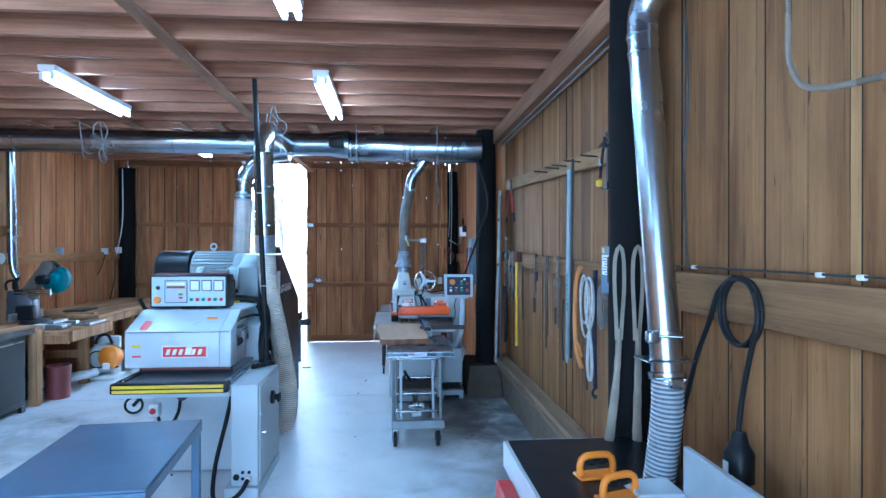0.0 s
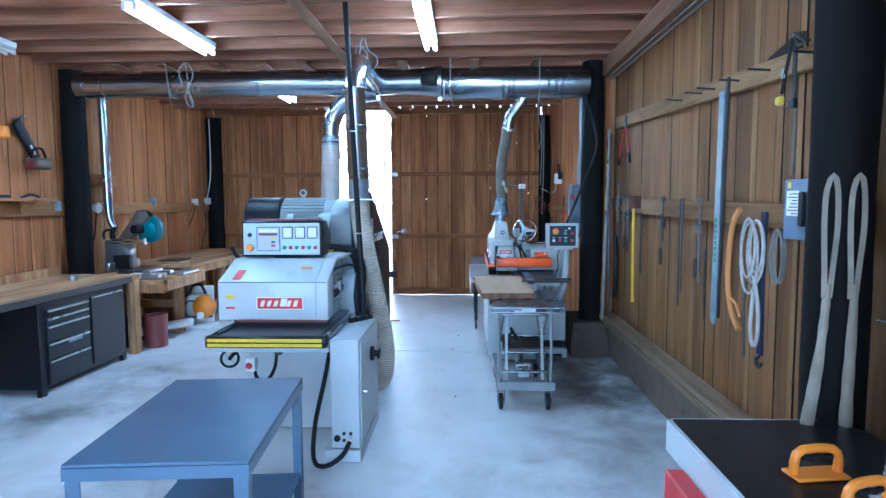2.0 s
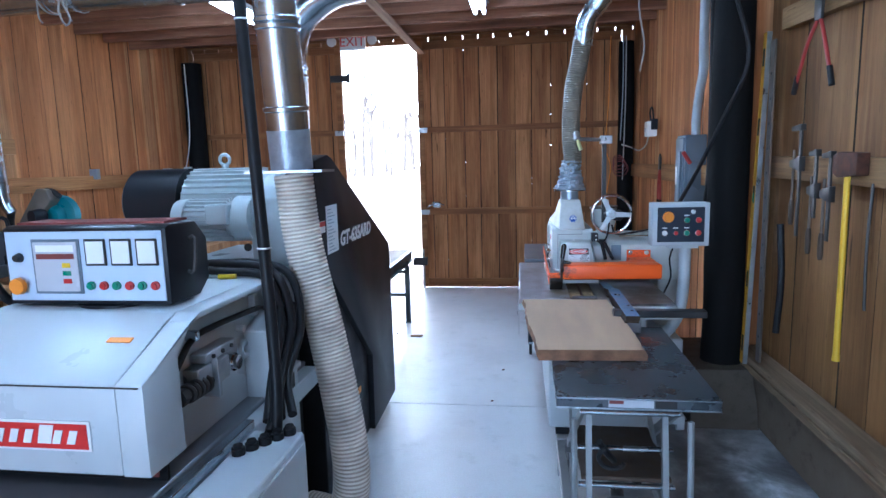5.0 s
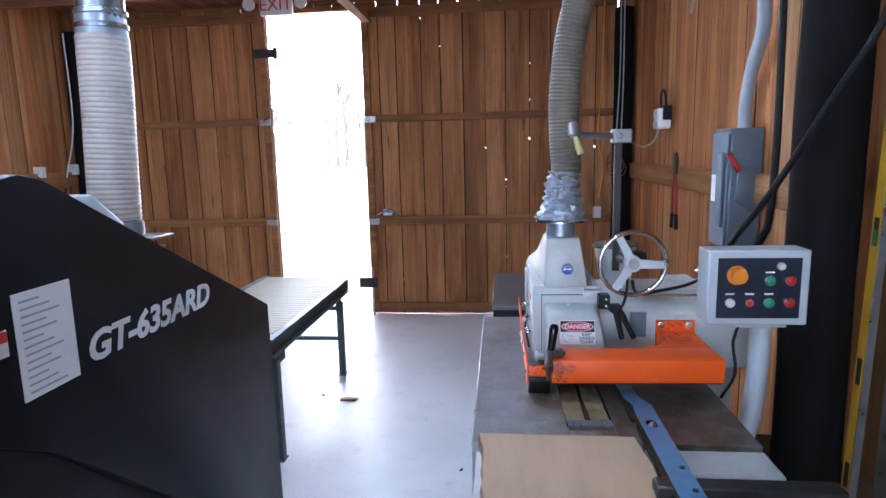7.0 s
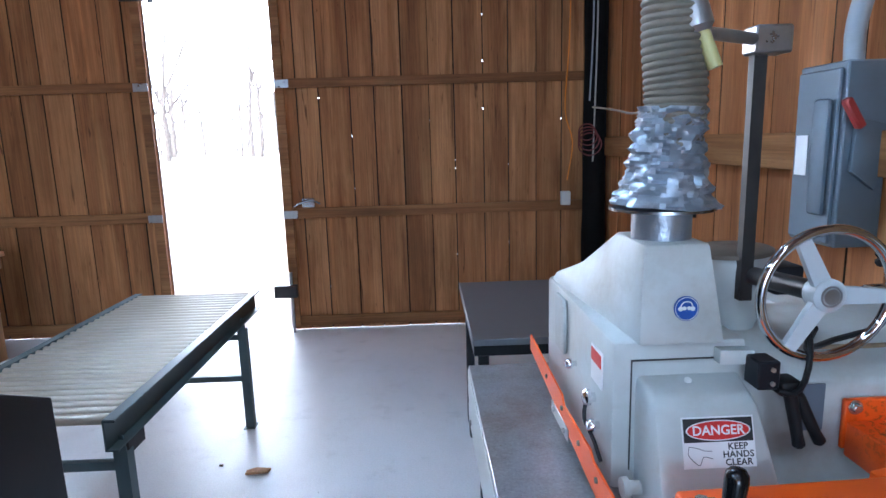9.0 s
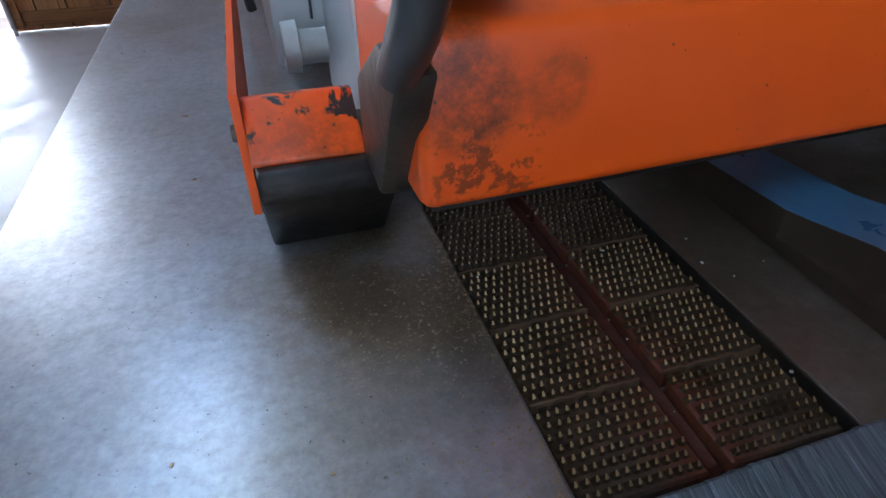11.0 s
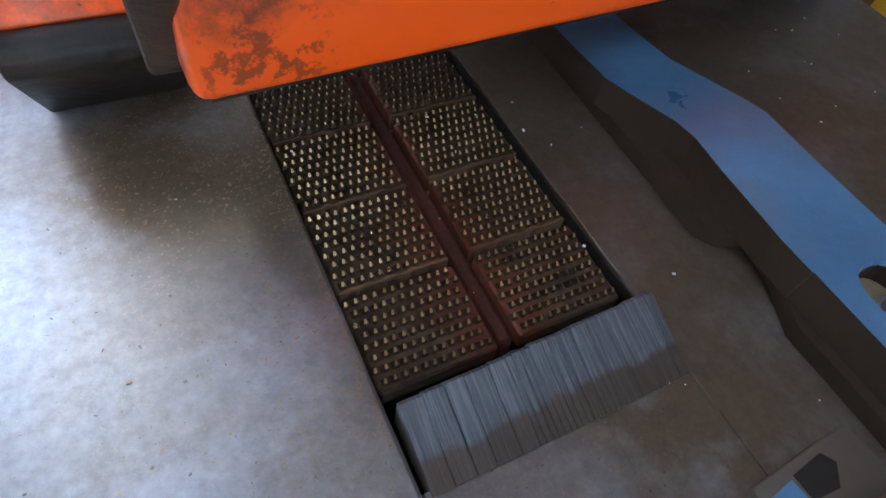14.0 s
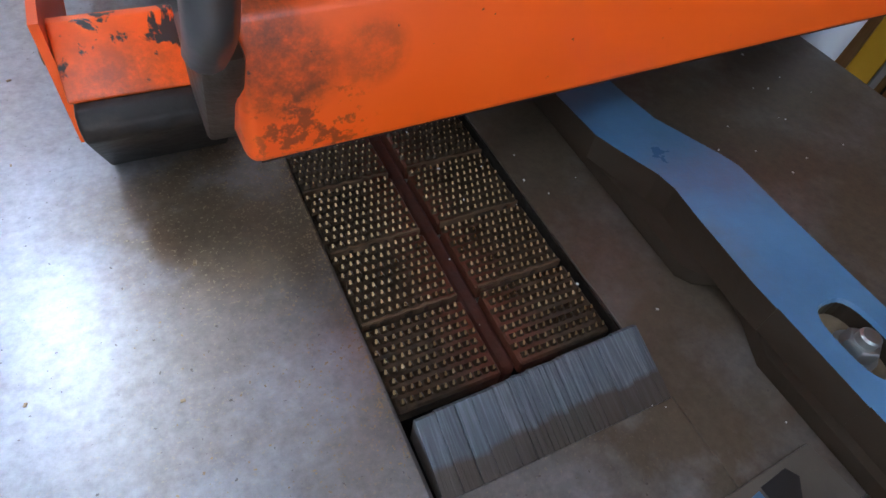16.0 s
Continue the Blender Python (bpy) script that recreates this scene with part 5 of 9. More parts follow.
for i, x in enumerate((-0.97, -0.887, -0.804)):
    part("meter_rim", box(B(), x, x + 0.07, 4.160, 4.164, 1.275, 1.355, 0.002), M_INK, cp)
    part("meter_face", box(B(), x + 0.007, x + 0.063, 4.158, 4.1605, 1.282, 1.348), M_WHITELAB, cp)
    for k, m_ in enumerate((M_GREEN, M_RED)):
        part("button", lathe(B(), (x + 0.012 + 0.042 * k, 4.164, 1.215), (0, -1, 0), [(0, 0.013), (0.008, 0.013), (0.009, 0.009), (0.014, 0.009)], 14), m_, cp)
part("stop_knob", lathe(B(), (-1.19, 4.164, 1.215), (0, -1, 0), [(0, 0.014), (0.012, 0.014), (0.013, 0.026), (0.026, 0.024)], 20), M_ORANGEP, cp, "orange stop knob")
part("key_switch", lathe(B(), (-1.19, 4.164, 1.30), (0, -1, 0), [(0, 0.015), (0.01, 0.013), (0.018, 0.01)], 14), M_INK, cp)
part("pedestal", lathe(B(), (-0.94, 4.28, 1.145), (0, 0, 1), [(0, 0.13), (0.008, 0.13), (0.012, 0.06)], 24), M_BLACKP, PL)
part("front_lever", tube(B(), [(-1.28, 4.28, 1.10), (-1.31, 4.22, 1.16), (-1.33, 4.2, 1.22)], 0.014, 10), M_BLACK, PL)
# main motor, lying across
bm = lathe(B(), (-1.34, 5.42, 1.372), (1, 0, 0), [(0, 0.15), (0.01, 0.165), (0.38, 0.165), (0.52, 0.15)], 32)
fins = []
for i in range(32):
    a = 2 * math.pi * i / 32
    if -0.3 < math.sin(a):
        fins.append(Matrix.Translation((-1.14, 5.42, 1.372)) @ Matrix.Rotation(a, 4, "X"))
mo = part("motor", bm, M_MOTOR, PL, "finned grey electric motor")
for m in fins:
    part("fin", box(B(), -0.18, 0.18, -0.004, 0.004, 0.16, 0.185, m=m), M_MOTOR, mo)
bm = lathe(B(), (-1.66, 5.42, 1.385), (1, 0, 0), [(0, 0.12), (0.01, 0.15), (0.03, 0.172), (0.31, 0.175), (0.312, 0.15)], 36)
part("motor_cowl", bm, M_BLACKP, PL, "black motor fan cowl")
part("eyebolt", torus(B(), (-1.18, 5.44, 1.598), (0, 1, 0), 0.026, 0.009, 24, 8), M_MOTOR, PL)
part("eyebolt_foot", cyl(B(), (-1.18, 5.44, 1.545), (-1.18, 5.44, 1.577), 0.018), M_MOTOR, PL)
bm = lathe(B(), (-1.19, 5.02, 1.335), (1, 0, 0), [(0, 0.05), (0.005, 0.085), (0.06, 0.09), (0.061, 0.078), (0.28, 0.078), (0.281, 0.098), (0.36, 0.098)], 28)
box(bm, -1.005, -0.905, 4.90, 4.96, 1.318, 1.405, 0.006)
fm = part("feed_motor", bm, M_MOTOR, PL, "small finned feed motor")
for i in range(24):
    m = Matrix.Translation((-1.05, 5.02, 1.335)) @ Matrix.Rotation(2 * math.pi * i / 24, 4, "X")
    part("fin", box(B(), -0.075, 0.11, -0.0025, 0.0025, 0.07, 0.092, m=m), M_MOTOR, fm)
bm = prism(B(), [(4.97, 1.13), (5.62, 1.13), (5.62, 1.45), (5.5, 1.54), (5.2, 1.53), (5.05, 1.47), (4.97, 1.42)], "x", -0.84, -0.67, 0.012)
part("gear_housing", bm, M_MOTOR, PL, "grey cast gear housing")
part("housing_plug", cyl(B(), (-0.855, 4.965, 1.215), (-0.855, 4.971, 1.215), 0.017, n=16), M_INK, PL)
for y, z in ((5.02, 1.20), (5.06, 1.32), (5.5, 1.46)):
    part("housing_bolt", lathe(B(), (-0.67, y, z), (1, 0, 0), [(0, 0.016), (0.01, 0.016)], 6), M_DARK, PL)
# cables
for k, (pts, r) in enumerate((
    ([(-1.0, 4.72, 1.165), (-0.8, 4.66, 1.165), (-0.62, 4.62, 1.15), (-0.555, 4.58, 1.0), (-0.54, 4.45, 0.85), (-0.50, 4.3, 0.74)], 0.016),
    ([(-1.0, 4.76, 1.175), (-0.78, 4.72, 1.185), (-0.60, 4.66, 1.15), (-0.535, 4.62, 0.98), (-0.53, 4.48, 0.83), (-0.47, 4.33, 0.74)], 0.018),
    ([(-1.0, 4.80, 1.165), (-0.75, 4.78, 1.18), (-0.57, 4.72, 1.14), (-0.515, 4.66, 0.96), (-0.51, 4.5, 0.82), (-0.44, 4.36, 0.74)], 0.016),
    ([(-0.545, 4.68, 1.04), (-0.525, 4.56, 0.9), (-0.50, 4.40, 0.80), (-0.47, 4.24, 0.73)], 0.014),
    ([(-0.64, 3.91, 1.02), (-0.64, 3.95, 0.995), (-0.64, 4.012, 0.972), (-0.64, 4.07, 1.01), (-0.64, 4.147, 1.060), (-0.64, 4.275, 1.064), (-0.63, 4.414, 1.061), (-0.605, 4.52, 1.062), (-0.565, 4.57, 1.05)], 0.010),
    ([(-0.64, 3.985, 0.980), (-0.64, 4.012, 0.970)], 0.015),
)):
    part("cable", tube(B(), pts, r, 10), M_BLACK, PL, "black ribbed cable")
# chip hood
HX = -0.53
bm = prism(B(), [(4.95, 1.575), (5.11, 1.602), (5.165, 1.59), (6.22, 1.06), (6.235, 0.08), (5.70, 0.06), (5.715, 0.495), (5.12, 1.03), (4.95, 1.13)], "x", HX - 0.13, HX, 0.004)
part("chip_hood", bm, M_BLACKP, PL, "tall satin black steel chip hood")
bm = box(B(), -1.15, HX - 0.03, 4.98, 5.70, 0.06, 1.12, 0.004)
box(bm, -1.30, HX - 0.41, 5.62, 6.2, 0.1, 1.02, 0.004)
part("hood_inner", bm, M_BLACK, PL)
part("label", box(B(), HX + 0.001, HX + 0.003, 5.05, 5.20, 1.168, 1.38), M_WHITELAB, PL, "white instruction label")
bm = B()
for i in range(13):
    z = 1.36 - i * 0.015
    box(bm, HX + 0.0031, HX + 0.004, 5.065, 5.065 + 0.05 + 0.06 * ((i * 7) % 5) / 5, z, z + 0.004)
part("label_lines", bm, M_CONDUIT, PL)
part("model_lettering", letters("GT-635ARD", 0.092, pose(HX + 0.002, 5.50, 1.209, 90, 0, 90) @ Matrix.Diagonal((1.16, 1, 1, 1)), 0.0008, 0.98, 0.003, 0.2), M_WHITELAB, PL, "white model lettering", smooth=0)
part("warning_tag", box(B(), HX - 0.005, HX + 0.003, 4.955, 5.03, 1.27, 1.32), M_WHITELAB, PL)
part("warning_tag", box(B(), HX + 0.0035, HX + 0.0045, 4.957, 5.028, 1.298, 1.318), M_REDINK, PL)
part("orange_mark", box(B(), HX - 0.028, HX - 0.024, 5.50, 5.54, 0.35, 0.38), M_ORANGEP, PL)
SD = thing("screwdriver", (-0.80, 4.61, 1.147), "small screwdriver with yellow handle lying on the planer", "screwdriver")
part("shaft", cyl(B(), (-0.93, 4.595, 1.152), (-0.80, 4.608, 1.152), 0.003, n=8), M_STEEL, SD)
part("grip", cyl(B(), (-0.80, 4.608, 1.156), (-0.735, 4.615, 1.156), 0.0095, n=10), M_YELLOW, SD, "yellow grip")
# switch cabinet
SB = thing("switch_cabinet", (-0.45, 3.95, 0), "tall white steel electrical cabinet beside the planer", "electrical cabinet")
part("body", box(B(), -0.54, -0.37, 3.62, 4.28, 0.075, 0.72, 0.006), M_MACH, SB)
part("plinth", box(B(), -0.58, -0.365, 3.60, 4.30, 0.0, 0.07, 0.004), M_MACH, SB)
part("door", box(B(), -0.3695, -0.36, 3.64, 4.26, 0.10, 0.70, 0.003), M_MACH, SB)
part("door_lock", cyl(B(), (-0.36, 3.68, 0.40), (-0.335, 3.68, 0.40), 0.012), M_CHROME, SB)
bm = lathe(B(), (-0.36, 3.98, 0.55), (1, 0, 0), [(0, 0.045), (0.02, 0.045), (0.021, 0.02), (0.05, 0.02)], 20)
box(bm, -0.315, -0.30, 3.94, 4.02, 0.52, 0.575, 0.006)
part("main_switch", bm, M_BLACK, SB, "black rotary main switch")
for x, z, r in ((-0.505, 0.135, 0.020), (-0.465, 0.165, 0.010), (-0.465, 0.125, 0.010), (-0.425, 0.165, 0.010)):
    part("cable_hole", cyl(B(), (x, 3.613, z), (x, 3.621, z), r, n=16), M_BLACK, SB)
part("cable_gland", cyl(B(), (-0.425, 3.58, 0.13), (-0.425, 3.62, 0.13), 0.016), M_WHITE, SB)
part("cable", tube(B(), [(-0.425, 3.58, 0.13), (-0.46, 3.52, 0.07), (-0.55, 3.5, 0.02), (-0.63, 3.56, 0.03), (-0.645, 3.66, 0.2), (-0.61, 3.78, 0.45), (-0.60, 3.9, 0.62)], 0.014, 10), M_BLACK, SB, "thick black supply cable")
for i in range(5):
    part("gland", lathe(B(), (-0.51 + 0.025 * i, 4.12 + 0.035 * i, 0.72), (0, 0, 1), [(0, 0.02), (0.02, 0.02), (0.021, 0.014), (0.03, 0.014)], 12), M_BLACK, SB)
bm = tube(B(), [(-0.573, 4.412, 2.874), (-0.537, 4.380, 2.2), (-0.506, 4.352, 1.6), (-0.478, 4.328, 1.1), (-0.462, 4.30, 0.84), (-0.46, 4.27, 0.715)], 0.019, 12, 0.06)
solo("supply_cable", bm, M_BLACK, (-0.52, 4.35, 0.74), "thick black flexible supply cable from the ceiling", "cable")
for z in (1.3, 2.0):
    cx, cy = -0.419 - 0.0537 * z, 4.2756 + 0.0481 * z
    bm = torus(B(), (cx, cy, z), (0, 0, 1), 0.02, 0.003, 16, 5)
    solo("cable_tie", bm, M_WHITE, (cx, cy, z), "white cable tie on the black cable", "cable tie", "cable ties")

# ---- straight-line rip saw ----
SHIFT[0] = Vector((0.006, 0.005, 0.013))
SAW = thing("rip_saw", (0.75, 6.2, 0), "cream-grey straight-line rip saw with orange guard", "woodworking machine")
TZ = 0.81
# table in plates round the chain slot
bm = box(B(), 0.30, 0.5755, 5.60, 6.88, TZ - 0.035, TZ, 0.002)
part("table", bm, M_TABLE, SAW, "worn bright steel saw table")
part("table_side", box(B(), 0.2972, 0.2995, 5.60, 6.88, TZ - 0.17, TZ - 0.010, 0.0008), M_CAST, SAW, "pale painted edge casting")
for y, z, r in ((6.80, 0.735, 0.010), (6.72, 0.70, 0.008), (6.30, 0.72, 0.012), (5.95, 0.735, 0.010), (5.75, 0.72, 0.010)):
    part("edge_bolt", cyl(B(), (0.2895, y, z), (0.2919, y, z), r, n=16), M_DARK, SAW)
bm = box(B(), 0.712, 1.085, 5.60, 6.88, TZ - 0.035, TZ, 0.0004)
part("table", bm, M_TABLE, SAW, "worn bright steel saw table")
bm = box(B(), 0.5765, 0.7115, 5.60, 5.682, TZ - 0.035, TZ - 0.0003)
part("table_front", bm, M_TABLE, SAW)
part("table_back", box(B(), 0.578, 0.710, 6.45, 6.88, TZ - 0.035, TZ, 0.001), M_TABLE, SAW)
# Slot floor coloured black for the shade below the pads
part("slot_floor", box(B(), 0.572, 0.716, 5.69, 6.45, TZ - 0.07, TZ - 0.045), M_BLACK, SAW)
# base
bm = box(B(), 0.46, 0.98, 5.75, 6.80, 0.06, TZ - 0.036, 0.01)
part("base", bm, M_MACH, SAW)
part("plinth", box(B(), 0.50, 0.94, 5.80, 6.76, 0.0, 0.059), M_BLACKP, SAW)
part("side_cabinet", box(B(), 0.99, 1.22, 5.95, 6.55, 0.16, 0.52, 0.008), M_MACH, SAW)
part("side_plinth", box(B(), 0.985, 1.20, 5.97, 6.5, 0.0, 0.15), M_BLACKP, SAW)
bm = B()
for x in (1.0, 1.2):
    lathe(bm, (x, 5.9, 0.035), (1, 0, 0), [(-0.02, 0.033), (0.02, 0.033)], 14)
box(bm, 0.95, 1.22, 5.86, 5.94, 0.05, 0.10, 0.004)
part("foot_rail", bm, M_MACH, SAW)
part("front_crank", tube(B(), [(0.66, 5.74, 0.50), (0.66, 5.68, 0.50), (0.60, 5.66, 0.56), (0.57, 5.64, 0.62)], 0.012, 8), M_BLACK, SAW)
# chain pads: two rows of studded iron blocks
PADL, PADW = 0.0518, 0.0608
PITCH = 0.0531


def chain_pad(seed, iron, rimmed, worn):
    """One cast pad: rows of blunt spikes with a worn facet each, bright for its glint, and a crooked near edge."""
    bm = B()
    rng = random.Random(seed)
    box(bm, 0.0006, PADW - 0.0006, 0.0010, PADL - 0.0006, -0.016, -0.0042, 0.0012)
    NX, NY = 12, 8
    for i in range(NX):
        for j in range(NY):
            cx = 0.0036 + (i + 0.25 * (-1) ** j) * (PADW - 0.0072) / (NX - 0.75) + rng.uniform(-0.0002, 0.0002)
            cy = 0.0058 + j * (PADL - 0.0092) / (NY - 1) + rng.uniform(-0.0002, 0.0002)
            top, lean_ = rng.uniform(-0.0010, -0.0002), rng.uniform(-0.0003, 0.0003)
            low = [bm.verts.new((cx + 0.00215 * c, cy + 0.00215 * s_, -0.0044)) for c, s_ in ((-1, -0.75), (0.05, -1), (1, -0.7), (0.9, 0.9), (-0.9, 0.9))]
            high = [bm.verts.new((cx + lean_ + c, cy + s_, top + z_)) for c, s_, z_ in ((-0.0008 * worn, -0.0009 * worn, -0.0014 * worn), (0.0, -0.0012 * worn, -0.0019 * worn), (0.0008 * worn, -0.0009 * worn, -0.0014 * worn), (0.0004, 0.0004, 0.0), (-0.0004, 0.0004, 0.0))]
            for k in range(5):
                bm.faces.new((low[k], low[(k + 1) % 5], high[(k + 1) % 5], high[k])).material_index = 3
            bm.faces.new(high).material_index = 1
    if rimmed:
        rim = []
        for i in range(19):
            x_, y_ = 0.0014 + i * (PADW - 0.0028) / 18, 0.0008 + rng.uniform(-0.0007, 0.0007)
            w_ = rng.uniform(0.0010, 0.0022)
            rim.append([bm.verts.new(c) for c in ((x_, y_, -0.008), (x_, y_ + 0.0003, -0.0030), (x_, y_ + w_, -0.0032), (x_, y_ + w_ + 0.0008, -0.0045))])
        for a_, b_ in zip(rim, rim[1:]):
            for k in range(3):
                bm.faces.new((a_[k], b_[k], b_[k + 1], a_[k + 1])).material_index = 2
    return to_mesh("chain_pad", bm, (iron, M_STUD, M_PADRIM, M_STUDLOW))


# Facets shrink with distance, putting the guard's shade into the far pads
pad_meshes = [[chain_pad(2 + 7 * r + m, iron, m > 0, facet_scale) for m, facet_scale in enumerate((1.15, 1.1, 1.0, 0.6, 0.35, 0.35))] for r, iron in enumerate((M_CHAIN, M_CHAIN_IN))]
for row, x in enumerate((0.5764, 0.6488)):
    for k in range(13):
        ob = new("chain_pad", pad_meshes[row][k if k < 4 else 4 + k % 2])
        ob.parent = SAW
        ob.location = Vector((x, 5.7262 + k * PITCH + row * 0.001, TZ - 0.001 - 0.001 * random.random())) - ORIGIN[SAW.name]
        if k == 0:
            ob["label"] = "studded brown iron chain pad"
part("chain_link", box(B(), 0.6374, 0.6486, 5.729, 6.44, TZ - 0.03, TZ - 0.0105, 0.003), M_CHAINRUST, SAW, "rusty link between the pads")
# ramp block in front of the chain
rng = random.Random(9)
xs = [0.5785]
while xs[-1] < 0.711:
    xs.append(min(0.711, xs[-1] + (rng.uniform(0.0085, 0.0125) if not 0.628 < xs[-1] < 0.668 else rng.uniform(0.0026, 0.0036))))
for a, b in zip(xs, xs[1:]):
    h = rng.uniform(-0.0002, 0.0002)
    back = 5.716 + 0.028 * (a - 0.5785) + rng.uniform(-0.0004, 0.0004)
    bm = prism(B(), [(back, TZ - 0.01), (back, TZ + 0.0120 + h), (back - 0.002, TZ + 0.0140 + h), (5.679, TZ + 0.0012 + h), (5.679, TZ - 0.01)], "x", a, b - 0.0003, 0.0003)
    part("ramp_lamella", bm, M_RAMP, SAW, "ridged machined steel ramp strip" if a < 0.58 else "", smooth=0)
# blue fence: painted top, oily cast sides, a sunk seat with nut and stud
FT, FM = TZ + 0.034, TZ + 0.012
bm = B()
prism(bm, [(0.7765, 5.22), (0.837, 5.22), (0.836, 5.63), (0.7765, 5.63)], "z", FM, FT)
prism(bm, [(0.775, 5.69), (0.836, 5.69), (0.836, 5.738), (0.8375, 5.784), (0.833, 5.797), (0.7785, 5.795), (0.7805, 5.781), (0.778, 5.758), (0.7748, 5.709)], "z", FM, FT)
far = B()
prism(far, [(0.833, 5.797), (0.8155, 5.844), (0.813, 5.875), (0.812, 6.05), (0.764, 6.05), (0.7635, 5.868), (0.7635, 5.842), (0.768, 5.826), (0.7785, 5.795)], "z", FM, FT)
for v in far.verts:
    v.co.z -= max(0.0, 0.05 * (v.co.y - 5.796)) if v.co.z > FT - 0.002 else 0
fd = bpy.data.meshes.new("far_half")
far.to_mesh(fd)
far.free()
bm.from_mesh(fd)
bpy.data.meshes.remove(fd)
SEAT = Vector((0.8065, 5.659))
hole, edge = [], []
for i in range(40):
    a = 2 * math.pi * i / 40
    k = (abs(math.cos(a) / 0.0155) ** 3 + abs(math.sin(a) / 0.0245) ** 3) ** (-1 / 3)
    hole.append((SEAT.x + k * math.cos(a), SEAT.y + k * math.sin(a)))
    x0, x1, y0, y1 = 0.7757 - SEAT.x, 0.836 - SEAT.x, 5.63 - SEAT.y, 5.69 - SEAT.y
    t = min([v / c for v, c in ((x0, math.cos(a)), (x1, math.cos(a)), (y0, math.sin(a)), (y1, math.sin(a))) if abs(c) > 1e-6 and v / c > 0])
    edge.append([SEAT.x + t * math.cos(a), SEAT.y + t * math.sin(a)])
for cx, cy in ((0.7757, 5.63), (0.836, 5.63), (0.836, 5.69), (0.7757, 5.69)):
    near = min(edge, key=lambda e: (e[0] - cx) ** 2 + (e[1] - cy) ** 2)
    near[0], near[1] = cx, cy
rows_ = [[bm.verts.new((x, y, z)) for x, y in line] for line, z in ((edge, FM), (edge, FT), (hole, FT), ([(SEAT.x + (x - SEAT.x) * 0.93, SEAT.y + (y - SEAT.y) * 0.95) for x, y in hole], FT - 0.0025), ([(SEAT.x + (x - SEAT.x) * 0.9, SEAT.y + (y - SEAT.y) * 0.93) for x, y in hole], FM))]
skin(bm, rows_, closed=True)
bm.normal_update()
bmesh.ops.recalc_face_normals(bm, faces=bm.faces)
for f in bm.faces:
    up = sum((v.co.z for v in f.verts)) / len(f.verts)
    f.material_index = 0 if up > FT - 0.003 or f.normal.z > 0.9 and up > FM + 0.005 else 1
part("fence", bm, (M_BLUEFENCE, M_OILY), SAW, "blue painted cast fence bar with oily brown sides", smooth=0)
part("fence_body", prism(B(), [(0.772, 5.22), (0.834, 5.22), (0.834, 5.74), (0.832, 5.79), (0.813, 5.85), (0.81, 6.05), (0.766, 6.05), (0.769, 5.912), (0.7665, 5.80), (0.765, 5.742), (0.7715, 5.733), (0.7868, 5.725), (0.7815, 5.701), (0.769, 5.675), (0.770, 5.613)], "z", TZ + 0.0015, FM - 0.0002), M_OILY, SAW, "dark oily cast side of the fence")
bm = B()
bm.faces.new([bm.verts.new((SEAT.x + (x - SEAT.x) * 0.9, SEAT.y + (y - SEAT.y) * 0.93, FM + 0.009)) for x, y in hole])
part("bolt_well", bm, M_SOOT, SAW, "dusty brown bolt seat", smooth=0)
bm = cyl(B(), (0.8075, 5.657, FM + 0.0095), (0.8075, 5.657, FM + 0.0115), 0.0125, n=28)
lathe(bm, (0.8075, 5.657, FM + 0.0117), (0, 0, 1), [(0, 0.0098), (0.0075, 0.0098), (0.009, 0.0085)], 6)
lathe(bm, (0.8075, 5.657, FM + 0.0205), (0, 0, 1), [(0, 0.0058), (0.0045, 0.0058), (0.0055, 0.0046)], 20)
part("fence_bolt", bm, M_BOLTZ, SAW, "zinc nut on a stud with washer")
for y in (5.42, 5.32):
    part("fence_screw", cyl(B(), (0.82, y, TZ + 0.0335), (0.82, y, TZ + 0.0365), 0.007, n=14), M_DARK, SAW)
# rails at the table front
bm = box(B(), 0.74, 1.16, 5.335, 5.385, TZ - 0.005, TZ + 0.03, 0.004)
part("fence_rail", bm, M_DARK, SAW, "dull grey steel fence rail")
bm = box(B(), 0.72, 1.09, 5.47, 5.598, TZ - 0.05, TZ - 0.012, 0.006)
part("table_lip", bm, M_CAST, SAW)
part("fence_carriage", box(B(), 0.775, 0.86, 5.30, 5.47, TZ - 0.07, TZ + 0.002, 0.006), M_STEEL, SAW)
part("front_block", prism(B(), [(0.690, 5.56), (0.766, 5.56), (0.7635, 5.606), (0.760, 5.631), (0.7, 5.628), (0.690, 5.60)], "z", TZ - 0.02, TZ + 0.0035, 0.001), M_CASTGREY, SAW, "chipped grey casting corner")
bm = prism(B(), [(0.703, 5.6215), (0.7175, 5.6235), (0.719, 5.611), (0.702, 5.605)], "z", TZ + 0.0036, TZ + 0.004)
part("paint_patch", bm, M_BLUEFENCE, SAW, "patch of blue paint")
bm = prism(B(), [(0.7195, 5.6245), (0.738, 5.6265), (0.742, 5.6205), (0.735, 5.612), (0.7205, 5.613)], "z", TZ + 0.0036, TZ + 0.004)
part("oil_patch", bm, M_DARK, SAW, "dark oil patch")
bm = cyl(B(), (0.77, 5.24, TZ - 0.03), (0.77, 5.30, TZ - 0.03), 0.014)
part("fence_knob", bm, M_CHROME, SAW)
# orange guard: bar across, arm back to the bolts, thin side plate
YAW = Matrix.Translation((0.541, 5.827, 0)) @ Matrix.Rotation(0.030, 4, "Z") @ Matrix.Translation((-0.541, -5.827, 0))
bm = box(B(), 0.541, 1.072, 5.827, 5.948, 0.890, 0.968, 0.007, m=YAW, seg=3)
part("guard_bar", bm, M_ORANGE, SAW, "chipped orange steel guard bar")
